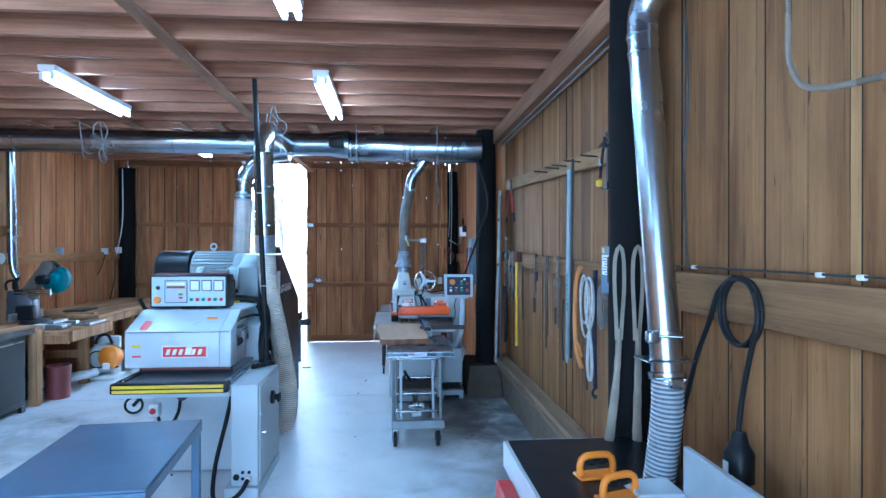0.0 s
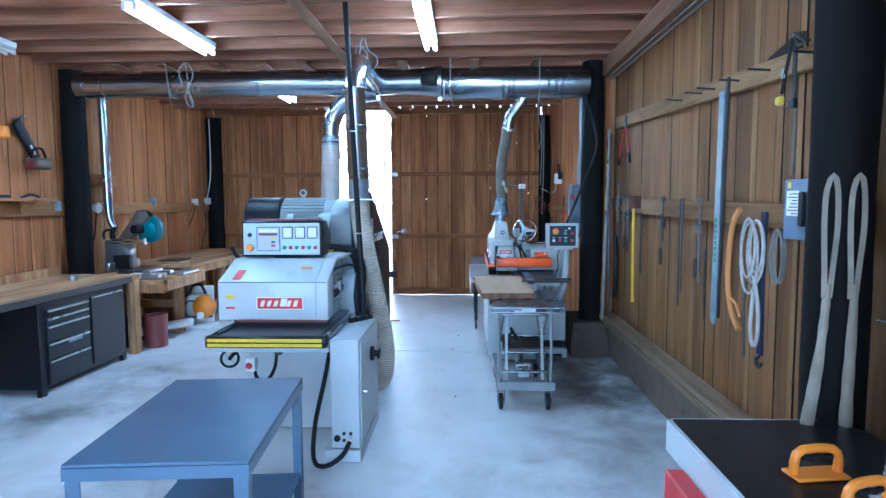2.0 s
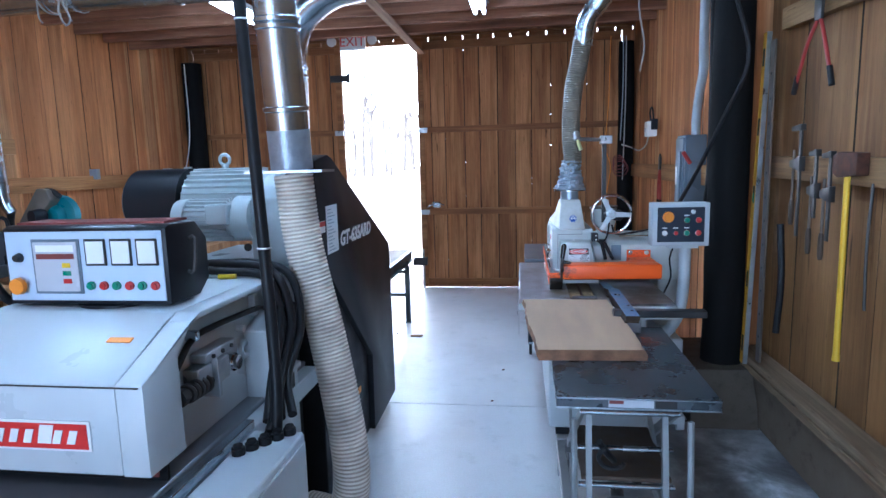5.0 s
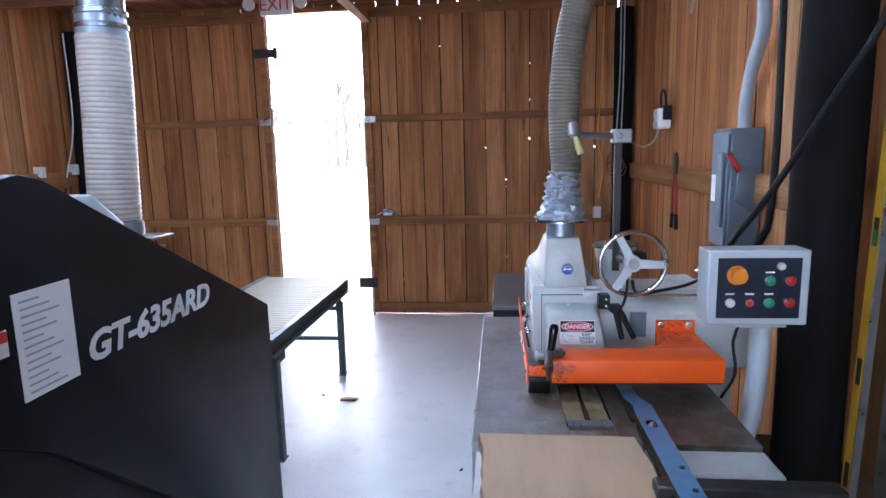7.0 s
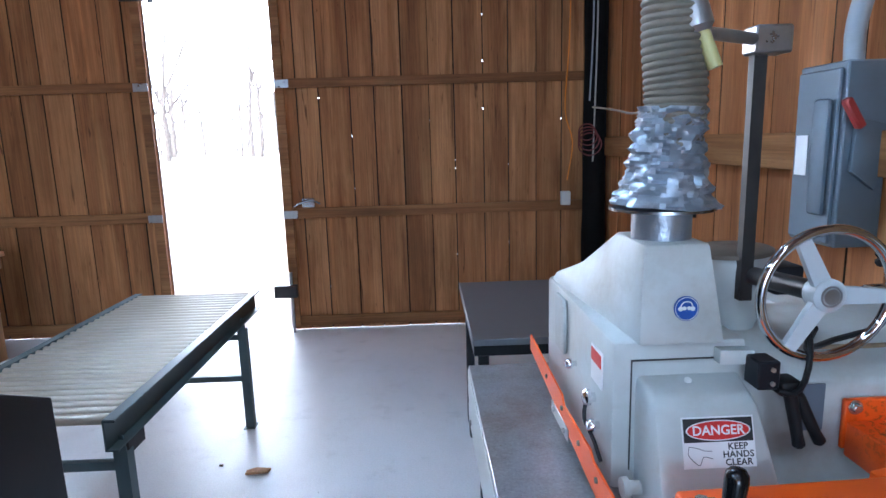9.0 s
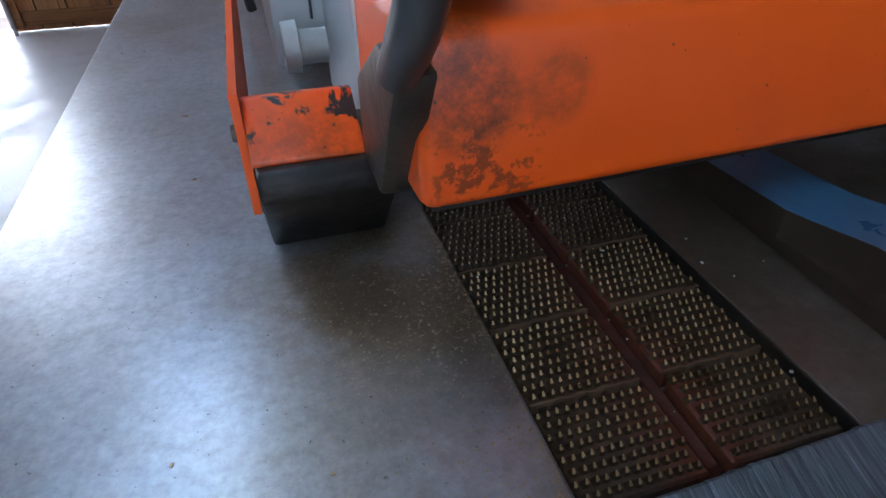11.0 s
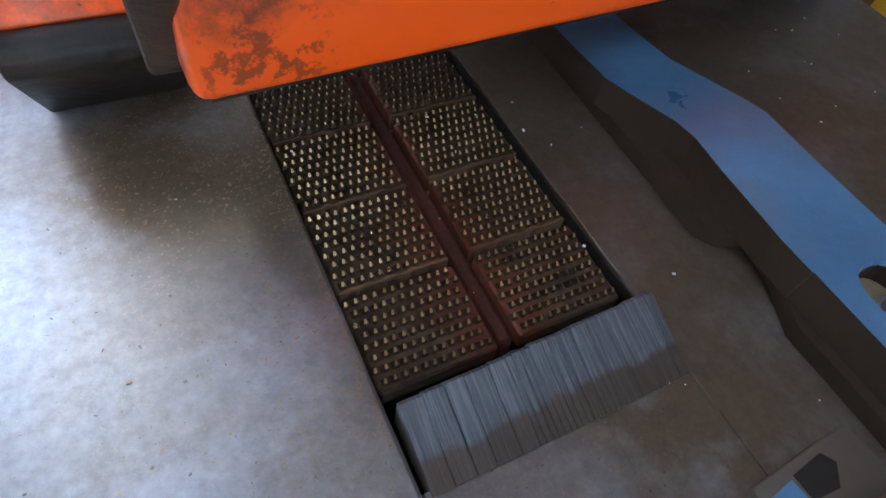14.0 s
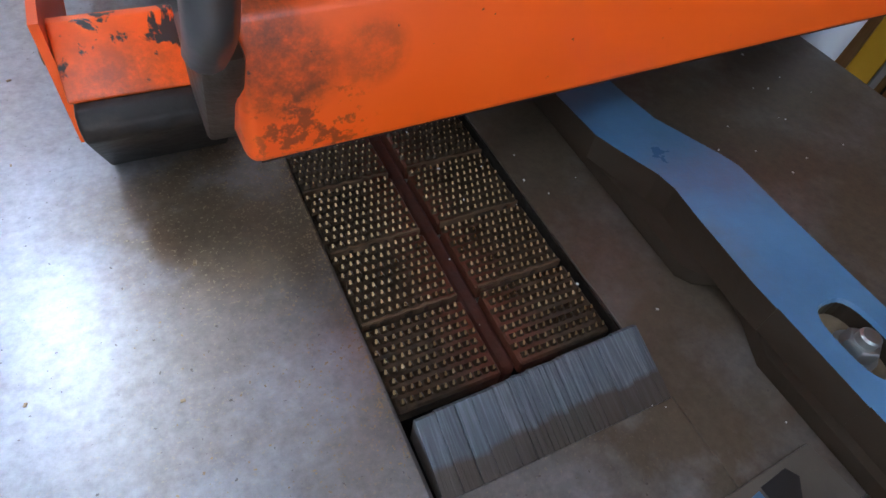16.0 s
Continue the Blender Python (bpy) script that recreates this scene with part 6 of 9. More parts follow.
# Unseen dark sheet added under the bar so no orange reflects in the table
part("guard_lining", box(B(), 0.548, 1.066, 5.834, 5.942, 0.8865, 0.8892, m=YAW), M_SHOE, SAW, "added dark sheet under the guard")
# Dark strip added on the slot wall, standing for the shade inside
part("slot_side", box(B(), 0.7103, 0.7116, 5.684, 6.449, TZ - 0.044, TZ - 0.0012), M_SHOE, SAW)
bm = prism(B(), [(0.86, 5.950), (1.067, 5.957), (1.068, 6.134), (0.938, 6.134), (0.936, 6.035), (0.925, 6.005), (0.900, 5.985), (0.86, 5.975)], "z", 0.90, 0.9665, 0.003)
part("guard_arm", bm, M_ORANGE, SAW, "orange guard arm")
part("guard_flange", box(B(), 0.934, 1.070, 6.135, 6.146, 0.91, 1.008, 0.003), M_ORANGE, SAW)
for x in (0.953, 1.046):
    bm = cyl(B(), (x, 6.1346, 0.993), (x, 6.1325, 0.993), 0.0135, n=20)
    lathe(bm, (x, 6.1324, 0.993), (0, -1, 0), [(0, 0.009), (0.007, 0.009), (0.0085, 0.007)], 6)
    part("guard_bolt", bm, M_SCREWS, SAW, "zinc hex bolt with washer")
bm = prism(B(), [(5.925, 0.845), (5.925, 0.916), (6.13, 0.914), (6.15, 0.926), (6.35, 0.918), (6.37, 0.935), (6.745, 0.948), (6.745, 0.905), (6.1, 0.855)], "x", 0.467, 0.4715)
part("guard_side", bm, M_ORANGE, SAW, "thin orange side plate")
bm = prism(B(), [(5.9455, 0.9075), (5.9445, 0.9045), (5.908, 0.8825), (5.9055, 0.8838), (5.9055, 0.8862), (5.938, 0.9085)], "x", 0.472, 0.531, 0.001)
part("guard_front", bm, M_ORANGEBARE, SAW, "orange strip worn to bare metal")
bm = box(B(), 0.4648, 0.4668, 6.30, 6.46, 0.855, 0.885, 0.001)
cyl(bm, (0.4645, 6.33, 0.87), (0.459, 6.33, 0.87), 0.006, n=12)
cyl(bm, (0.4645, 6.43, 0.872), (0.459, 6.43, 0.872), 0.006, n=12)
part("side_latch", bm, M_STEEL, SAW, "small steel latch plate")
for y in (5.95, 6.10, 6.22, 6.36, 6.52):
    part("side_screw", lathe(B(), (0.467, y, 0.882 + (y - 5.9) * 0.055), (-1, 0, 0), [(0, 0.006), (0.004, 0.005)], 8), M_DULLSTRIP, SAW)
bm = prism(B(), [(5.96, 0.878), (5.915, 0.883), (5.898, 0.8845), (5.8915, 0.879), (5.891, 0.870), (5.9425, 0.8095), (5.995, 0.8095), (5.995, 0.872)], "x", 0.4735, 0.545, 0.0025)
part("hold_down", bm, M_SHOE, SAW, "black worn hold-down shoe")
bm = prism(B(), [(5.812, 0.957), (5.845, 0.960), (5.897, 0.93), (5.897, 0.888), (5.857, 0.885)], "x", 0.5285, 0.5455, 0.003)
part("clamp_plate", bm, M_CLAMP, SAW, "oil-browned steel clamp plate")
bm = prism(B(), [(0.528, 5.84), (0.575, 5.836), (0.588, 5.865), (0.578, 5.905), (0.532, 5.905)], "z", 0.9755, 0.982, 0.001)
part("clamp_strap", bm, M_DARK, SAW)
for x, y in ((0.552, 5.890), (0.562, 5.866)):
    part("clamp_bolt", cyl(B(), (x, y, 0.982), (x, y, 0.991), 0.0095, n=6), M_SCREWS, SAW)
lv = part("lever_rod", tube(B(), [(0.533, 5.823, 0.955), (0.533, 5.808, 0.968), (0.5335, 5.792, 0.985), (0.5345, 5.786, 1.003), (0.535, 5.7865, 1.025)], 0.0085, 12, 0.01), M_ROD, SAW)
bm = lathe(B(), (0.534, 5.786, 1.014), (0.14, 0.08, 1), [(0, 0.009), (0.002, 0.0115), (0.04, 0.0130), (0.066, 0.0145), (0.075, 0.0135), (0.081, 0.009), (0.083, 0.002)], 24)
part("lever_grip", bm, M_GRIP, SAW, "glossy black lever grip")
# head casting
bm = box(B(), 0.497, 0.735, 6.12, 6.65, 0.86, 1.140, 0.010, seg=2)
part("head_box", bm, M_CAST, SAW, "cream-grey cast saw head")
part("head_seam", box(B(), 0.529, 0.531, 6.1165, 6.1195, 0.90, 1.108), M_DARK, SAW)
part("head_seam", box(B(), 0.531, 0.72, 6.1165, 6.1195, 1.106, 1.108), M_DARK, SAW)
bm = B()
lo = [(0.546, 5.982, 0.838), (0.756, 5.982, 0.838), (0.775, 6.13, 0.838), (0.540, 6.13, 0.838)]
mi = [(0.543, 6.045, 1.05), (0.717, 6.045, 1.05), (0.73, 6.13, 1.058), (0.538, 6.13, 1.058)]
hi = [(0.550, 6.062, 1.066), (0.710, 6.062, 1.066), (0.722, 6.13, 1.08), (0.541, 6.13, 1.08)]
rings = [[bm.verts.new(p) for p in r] for r in (lo, mi, hi)]
skin(bm, rings)
bmesh.ops.bevel(bm, geom=list(bm.edges), offset=0.006, segments=2, profile=0.5, affect="EDGES")
part("blade_cover", bm, M_CAST, SAW, "rounded cream-grey blade cover")
part("cover_pin", lathe(B(), (0.622, 6.10, 1.072), (0, -0.5, 1), [(0, 0.006), (0.006, 0.006), (0.007, 0.003)], 10), M_WHITE, SAW)
# warning sticker on the leaning cover face
LEANS = math.degrees(math.atan(0.297))
SF = pose(0.645, 6.0292, 0.9965, -LEANS, 0, 0)


def flat_oval(a, b, y):
    bm = B()
    bm.faces.new([bm.verts.new(SF @ Vector((a * math.cos(t), y, 0.019 + b * math.sin(t)))) for t in [2 * math.pi * i / 40 for i in range(40)]])
    return bm


st = part("danger_label", box(B(), -0.060, 0.060, -0.0016, 0.0008, -0.041, 0.041, m=SF), M_WHITELAB, SAW, "white danger sticker with red oval")
part("danger_field", box(B(), -0.0575, 0.0575, -0.0022, -0.0017, 0.0005, 0.0385, m=SF), M_INK, st)
part("oval_rim", flat_oval(0.054, 0.0165, -0.0027), M_WHITELAB, st, smooth=0)
part("oval", flat_oval(0.0515, 0.0148, -0.0031), M_REDINK, st, smooth=0)
part("danger_word", letters("DANGER", 0.0215, SF @ pose(0, -0.0034, 0.0187, 90, 0, 0), 0.0002, 1.0, 0.0004), M_WHITELAB, st, smooth=0)
for i, w in enumerate(("KEEP", "HANDS", "CLEAR")):
    part("warning_word", letters(w, 0.0148, SF @ pose(0.031, -0.0018, -0.0078 - 0.0125 * i, 90, 0, 0), 0.0002, 1.05, 0.0003), M_INK, st, smooth=0)
bm = sweep(B(), [SF @ p for p in curve([(-0.050, -0.0019, -0.006), (-0.035, -0.0019, -0.009), (-0.025, -0.0019, -0.013), (-0.012, -0.0019, -0.014)], 0.004)], 0.0005, 4)
sweep(bm, [SF @ p for p in curve([(-0.050, -0.0019, -0.006), (-0.052, -0.0019, -0.018), (-0.045, -0.0019, -0.028), (-0.034, -0.0019, -0.036), (-0.027, -0.0019, -0.023), (-0.012, -0.0019, -0.026)], 0.004)], 0.0005, 4)
part("pictogram", bm, M_INK, st)
# hood neck and round sticker
bm = B()
rings = []
for z, fl, fr, yf, bl, br, yb in ((1.135, 0.538, 0.690, 6.108, 0.499, 0.70, 6.62), (1.165, 0.539, 0.685, 6.109, 0.503, 0.695, 6.59), (1.215, 0.541, 0.677, 6.112, 0.532, 0.68, 6.46), (1.312, 0.545, 0.660, 6.118, 0.548, 0.66, 6.27)):
    rings.append([bm.verts.new(p) for p in ((fl, yf, z), (fr, yf, z), (br, yb, z), (bl, yb, z))])
skin(bm, rings)
bmesh.ops.bevel(bm, geom=list(bm.edges), offset=0.008, segments=2, profile=0.5, affect="EDGES")
part("hood_neck", bm, M_CAST, SAW, "cream-grey dust hood neck")
N1 = Vector((0, -1, 0.09)).normalized()
rs = part("round_sticker", cyl(B(), (0.618, 6.1095, 1.201), Vector((0.618, 6.1095, 1.201)) + N1 * 0.0025, 0.0215, n=32), M_BLUEINK, SAW, "blue round sticker with white pictogram")
bm = torus(B(), (0.618, 6.1065, 1.201), N1, 0.0195, 0.0006, 32, 4)
for a in (-1, 1):
    cyl(bm, Vector((0.618 + a * 0.0105, 6.1072, 1.201)), Vector((0.618 + a * 0.0105, 6.1058, 1.201)), 0.0042, n=12)
    cyl(bm, Vector((0.618 + a * 0.004, 6.1070, 1.202)), Vector((0.618 + a * 0.004, 6.1056, 1.202)), 0.0034, n=12)
tube(bm, [(0.6075, 6.1065, 1.205), (0.612, 6.106, 1.2125), (0.624, 6.106, 1.2125), (0.6285, 6.1065, 1.205)], 0.0012, 5, 0.004)
part("pictogram", bm, M_WHITELAB, rs)
for y, z, r in ((6.22, 0.995, 0.017), (6.19, 0.952, 0.013), (6.36, 1.01, 0.011)):
    bm = lathe(B(), (0.497, y, z), (-1, 0, 0), [(0, r * 0.55), (0.010, r * 0.55), (0.011, r), (0.018, r), (0.024, r * 0.7), (0.0255, r * 0.2)], 20)
    part("side_knob", bm, M_CHROME, SAW, "chrome clamp knob")
part("latch_cord", tube(B(), [(0.478, 6.22, 0.98), (0.474, 6.21, 0.955), (0.480, 6.17, 0.935), (0.486, 6.14, 0.905)], 0.004, 8, 0.01), M_BLACK, SAW, "short black latch cord")
part("side_knob", lathe(B(), (0.535, 6.075, 0.892), (-1, 0, 0), [(0, 0.012), (0.02, 0.012), (0.021, 0.019), (0.032, 0.018)], 18), M_CAST, SAW)
part("side_sticker", box(B(), 0.494, 0.4965, 6.17, 6.24, 1.03, 1.10), M_WHITELAB, SAW)
part("side_sticker", box(B(), 0.4925, 0.4938, 6.175, 6.235, 1.07, 1.095), M_REDINK, SAW)
part("hinge_ear", box(B(), 0.486, 0.4965, 6.44, 6.52, 1.0, 1.13, 0.003), M_CAST, SAW)
# switch with cable
part("switch_bracket", prism(B(), [(0.675, 1.128), (0.735, 1.126), (0.735, 1.10), (0.675, 1.102)], "y", 6.095, 6.119, 0.002), M_CAST, SAW)
part("limit_switch", box(B(), 0.720, 0.758, 6.055, 6.10, 1.070, 1.120, 0.003), M_BLACKP, SAW, "black limit switch")
for z in (1.112, 1.088):
    part("switch_screw", cyl(B(), (0.744, 6.0515, z - 0.006), (0.744, 6.0555, z - 0.006), 0.004, n=10), M_SCREWS, SAW)
part("switch_cable", tube(B(), [(0.752, 6.05, 1.072), (0.775, 6.045, 1.066), (0.80, 6.055, 1.085), (0.815, 6.07, 1.13), (0.825, 6.1, 1.19)], 0.005, 8), M_BLACK, SAW)
bm = sweep(B(), [Vector(p) for p in ((0.776, 6.06, 1.068), (0.781, 6.058, 1.05), (0.796, 6.058, 0.985), (0.800, 6.058, 0.968), (0.801, 6.058, 0.963))], [0.012, 0.011, 0.0095, 0.0105, 0.006], 12)
sweep(bm, [Vector(p) for p in ((0.788, 6.075, 1.068), (0.803, 6.07, 1.045), (0.832, 6.066, 0.985), (0.842, 6.066, 0.968), (0.844, 6.066, 0.963))], [0.012, 0.011, 0.0095, 0.0105, 0.006], 12)
box(bm, 0.762, 0.80, 6.055, 6.10, 1.055, 1.082, 0.006, seg=2)
part("rubber_lever", bm, M_BLACK, SAW, "black rubber levers")
# arm, column, hand wheels
bm = prism(B(), [(6.15, 0.825), (6.62, 0.825), (6.62, 1.05), (6.50, 1.082), (6.30, 1.082), (6.19, 1.06), (6.15, 1.035)], "x", 0.736, 1.275, 0.012)
part("arm", bm, M_CAST, SAW, "cast arm over the table")
# Flat plate whose dark grey stands for the shade in the arm's recess
part("arm_window", box(B(), 0.846, 0.903, 6.1455, 6.1495, 0.945, 1.036, 0.001), M_GREYBOX, SAW, "dark grey plate standing for a shaded recess")
part("arm_plate", box(B(), 1.085, 1.125, 6.146, 6.1495, 1.028, 1.05), M_STEEL, SAW)
part("arm_rim", tube(B(), [(0.90, 6.21, 1.083), (1.02, 6.20, 1.085), (1.14, 6.21, 1.084), (1.25, 6.24, 1.083)], 0.005, 8), M_SOOT, SAW)
bm = box(B(), 1.14, 1.262, 6.26, 6.85, 0.05, 1.03, 0.02, seg=2)
part("column", bm, M_CAST, SAW, "cast machine column")
bm = lathe(B(), (0.84, 6.37, 1.05), (-0.05, 0, 1), [(0, 0.035), (0.03, 0.045), (0.10, 0.066), (0.18, 0.078), (0.19, 0.074)], 32)
part("raising_housing", bm, M_CAST, SAW, "flared cast housing")
part("housing_lid", lathe(B(), (0.829, 6.37, 1.242), (-0.05, 0, 1), [(0, 0.084), (0.008, 0.084), (0.011, 0.078), (0.013, 0.02)], 32), M_CASTGREY, SAW, "dark-edged round lid")
bm = box(B(), 0.87, 0.93, 6.27, 6.36, 1.17, 1.23, 0.008, seg=2)
part("gear_cover", bm, M_BLACKP, SAW)
WC = Vector((0.833, 6.07, 1.227))
hw = part("hand_wheel", torus(B(), WC, (0, 1, 0.05), 0.110, 0.0085, 48, 12), M_CHROME, SAW, "chrome-rimmed hand wheel")
bm = lathe(B(), WC + Vector((0, 0.02, 0)), (0, -1, 0), [(0, 0.028), (0.03, 0.028), (0.034, 0.022)], 24)
for a in (-3, 117, 237):
    d = Vector((math.cos(radians(a)), 0, math.sin(radians(a))))
    s = Vector((-d.z, 0, d.x)) * 0.015
    e = Vector((0, 0.006, 0))
    p, q = WC + d * 0.02, WC + d * 0.106
    vs = [bm.verts.new(v) for v in (p + s + e, p - s + e, p - s - e, p + s - e, q + s * 0.75 + e, q - s * 0.75 + e, q - s * 0.75 - e, q + s * 0.75 - e)]
    skin(bm, [vs[:4], vs[4:]])
part("hub", bm, M_MACH, hw, "white three-spoke hub")
bm = torus(B(), WC + Vector((0, -0.0142, 0)), (0, 1, 0), 0.0165, 0.002, 28, 6)
cyl(bm, WC + Vector((0, -0.0138, 0)), WC + Vector((0, -0.0155, 0)), 0.013, n=24)
part("hub_cap", bm, M_STEEL, hw, "grey hub cap")
part("axle", cyl(B(), WC + Vector((0, 0.02, 0)), WC + Vector((0, 0.25, -0.02)), 0.018), M_DARK, hw)
part("crank_pin", cyl(B(), WC + Vector((0.10, -0.005, 0.018)), WC + Vector((0.10, -0.06, 0.018)), 0.006), M_CHROME, hw)
hw2 = part("hand_wheel", torus(B(), (1.205, 6.36, 1.145), (0, 0.1, 1), 0.066, 0.007, 40, 10), M_CHROME, SAW, "flat chrome hand wheel")
bm = lathe(B(), (1.205, 6.36, 1.07), (0, 0, 1), [(0, 0.034), (0.02, 0.034), (0.021, 0.022), (0.055, 0.022), (0.056, 0.028), (0.07, 0.024)], 24)
for a in (20, 140, 260):
    d = Vector((math.cos(radians(a)), math.sin(radians(a)), 0)) * 0.066
    cyl(bm, Vector((1.205, 6.36, 1.136)), Vector((1.205, 6.36, 1.143)) + d, 0.007)
part("hub", bm, M_SCREWS, hw2)
bm = tube(B(), [(0.84, 6.10, 1.16), (0.87, 6.16, 1.10), (0.95, 6.20, 1.10), (1.05, 6.22, 1.115), (1.13, 6.3, 1.12)], 0.006, 8)
part("hydraulic_hose", bm, M_BLACK, SAW)
# control panel on a bent pipe
bm = box(B(), 1.025, 1.325, 5.90, 6.0, 1.062, 1.298, 0.004)
cpn = part("panel_box", bm, M_MACH, SAW, "white control panel box")
part("panel_plate", box(B(), 1.052, 1.298, 5.8955, 5.8995, 1.085, 1.275, 0.001), M_PANELBLUE, cpn, "dark blue switch plate")
part("stop_button", lathe(B(), (1.108, 5.896, 1.222), (0, -1, 0), [(0, 0.030), (0.004, 0.030), (0.005, 0.018), (0.016, 0.018), (0.017, 0.025), (0.03, 0.022)], 28), M_ORANGEP, cpn, "orange mushroom stop button")
for x, z, m_, r in ((1.235, 1.25, M_WHITE, 0.011), (1.205, 1.205, M_GREEN, 0.014), (1.265, 1.205, M_RED, 0.014), (1.09, 1.135, M_WHITE, 0.013), (1.148, 1.135, M_RED, 0.010), (1.205, 1.135, M_GREEN, 0.014), (1.265, 1.135, M_RED, 0.014)):
    part("button_ring", lathe(B(), (x, 5.896, z), (0, -1, 0), [(0, r + 0.004), (0.006, r + 0.003)], 18), M_CHROME, cpn)
    part("button", lathe(B(), (x, 5.89, z), (0, -1, 0), [(0, r), (0.006, r), (0.009, r * 0.7)], 18), m_, cpn)
for x, z in ((1.09, 1.16), (1.148, 1.16), (1.205, 1.228), (1.205, 1.16)):
    part("button_caption", box(B(), x - 0.013, x + 0.013, 5.8942, 5.8953, z, z + 0.005), M_WHITELAB, cpn)
bm = sweep(B(), curve([(1.22, 5.97, 1.07), (1.22, 5.98, 0.85), (1.20, 5.99, 0.66), (1.14, 6.02, 0.54), (1.08, 6.08, 0.50)], 0.03), 0.032, 18)
part("panel_post", bm, M_MACH, SAW, "bent pale grey pipe post")
part("panel_mount", box(B(), 1.12, 1.28, 5.93, 6.01, 1.045, 1.062, 0.002), M_MACH, SAW)
part("panel_cable", tube(B(), [(1.16, 5.98, 1.05), (1.14, 5.98, 0.98), (1.145, 5.96, 0.88), (1.12, 6.0, 0.78)], 0.005, 6), M_BLACK, SAW)
# laser lamp on its stalk
part("laser_stalk", prism(B(), [(0.805, 6.28), (0.83, 6.28), (0.83, 6.30), (0.805, 6.30)], "z", 1.16, 1.68), M_DARK, SAW, "dark flat lamp stalk")
bm = cyl(B(), (0.83, 6.28, 1.66), (0.65, 6.19, 1.665), 0.011)
box(bm, 0.79, 0.86, 6.25, 6.30, 1.635, 1.685, 0.004)
part("laser_arm", bm, M_STEEL, SAW)
bm = lathe(B(), (0.625, 6.165, 1.715), (0.25, -0.1, -1), [(0, 0.012), (0.01, 0.026), (0.05, 0.028), (0.06, 0.020)], 18)
part("laser_head", bm, M_STEEL, SAW)
part("laser_barrel", cyl(B(), (0.642, 6.155, 1.665), (0.665, 6.145, 1.60), 0.012), M_TAGPALE, SAW, "faded yellow laser barrel")

SAW.rotation_euler = (0, 0, 0.009)

# ---- slab on the scissor lift cart ----
SHIFT[0] = Vector((0.03, 0.022, 0.006))
CART = thing("lift_table", (0.69, 4.9, 0), "grey steel scissor lift table on castors", "lift table")
bm = box(B(), 0.42, 0.965, 4.52, 5.42, 0.70, 0.742, 0.004)
part("platform", bm, M_CARTTOP, CART, "scuffed dark steel platform")
part("platform_label", box(B(), 0.595, 0.745, 4.5175, 4.5195, 0.709, 0.735), M_SCREENPALE, CART, "worn white label")
part("platform_label", box(B(), 0.597, 0.645, 4.5158, 4.5172, 0.722, 0.734), M_DKRED, CART, "dark red label strip")
part("platform_label", box(B(), 0.75, 0.82, 4.5175, 4.5195, 0.709, 0.735), M_INK, CART, "black label")
bm = box(B(), 0.46, 0.88, 4.43, 4.47, 0.15, 0.21, 0.003)
box(bm, 0.46, 0.50, 4.45, 5.30, 0.15, 0.20, 0.003)
box(bm, 0.84, 0.88, 4.45, 5.30, 0.15, 0.20, 0.003)
box(bm, 0.46, 0.88, 5.28, 5.32, 0.15, 0.20, 0.003)
part("base_frame", bm, M_CARTFRAME, CART)
for x in (0.50, 0.82):
    for a, b in (((4.50, 0.20), (5.28, 0.70)), ((5.28, 0.20), (4.54, 0.70))):
        dy, dz = b[0] - a[0], b[1] - a[1]
        k = math.hypot(dy, dz)
        n_ = (-dz / k * 0.018, dy / k * 0.018)
        bm = prism(B(), [(a[0] + n_[0], a[1] + n_[1]), (b[0] + n_[0], b[1] + n_[1]), (b[0] - n_[0], b[1] - n_[1]), (a[0] - n_[0], a[1] - n_[1])], "x", x - 0.006 + (0.014 if a[0] > 5 else 0), x + 0.006 + (0.014 if a[0] > 5 else 0))
        part("scissor_arm", bm, M_CARTFRAME, CART)
for y, z in ((4.52, 0.69), (4.6, 0.52), (4.56, 0.40), (4.5, 0.27)):
    part("cross_bar", cyl(B(), (0.50, y, z), (0.83, y, z), 0.010), M_GALV, CART)
for x in (0.475, 0.85):
    part("push_handle", tube(B(), [(x, 4.46, 0.21), (x, 4.44, 0.45), (x, 4.46, 0.69)], 0.011, 8), M_CARTFRAME, CART)
part("platform_edge", box(B(), 0.421, 0.964, 4.5165, 4.5192, 0.7005, 0.7075), M_GALV, CART, "bright worn lower edge")
part("platform_edge", box(B(), 0.421, 0.964, 4.5165, 4.5192, 0.7355, 0.7415), M_GALV, CART)
part("lower_shelf", box(B(), 0.51, 0.82, 4.56, 4.98, 0.415, 0.432, 0.003), M_HANDLEWOOD, CART, "dark brown board on the frame")
part("pump_body", lathe(B(), (0.60, 4.62, 0.285), (1, 0, 0), [(0, 0.02), (0.01, 0.034), (0.12, 0.034), (0.13, 0.02)], 18), M_STEEL, CART, "steel pump body")
for x in (0.535, 0.795):
    part("frame_upright", prism(B(), [(4.50, 0.21), (4.525, 0.21), (4.60, 0.69), (4.575, 0.69)], "x", x - 0.010, x + 0.010), M_CARTFRAME, CART)
part("release_ring", torus(B(), (0.60, 4.47, 0.545), (0.2, 1, 0.3), 0.042, 0.008, 24, 8, 20, 250), M_BLACK, CART, "black release handle")
bm = cyl(B(), (0.66, 4.65, 0.24), (0.66, 5.0, 0.40), 0.025)
box(bm, 0.62, 0.70, 4.52, 4.62, 0.22, 0.29, 0.004)
part("jack", bm, M_STEEL, CART)
part("pump_pedal", tube(B(), [(0.62, 4.55, 0.50), (0.59, 4.5, 0.55), (0.56, 4.48, 0.60)], 0.012, 8), M_BLACK, CART)
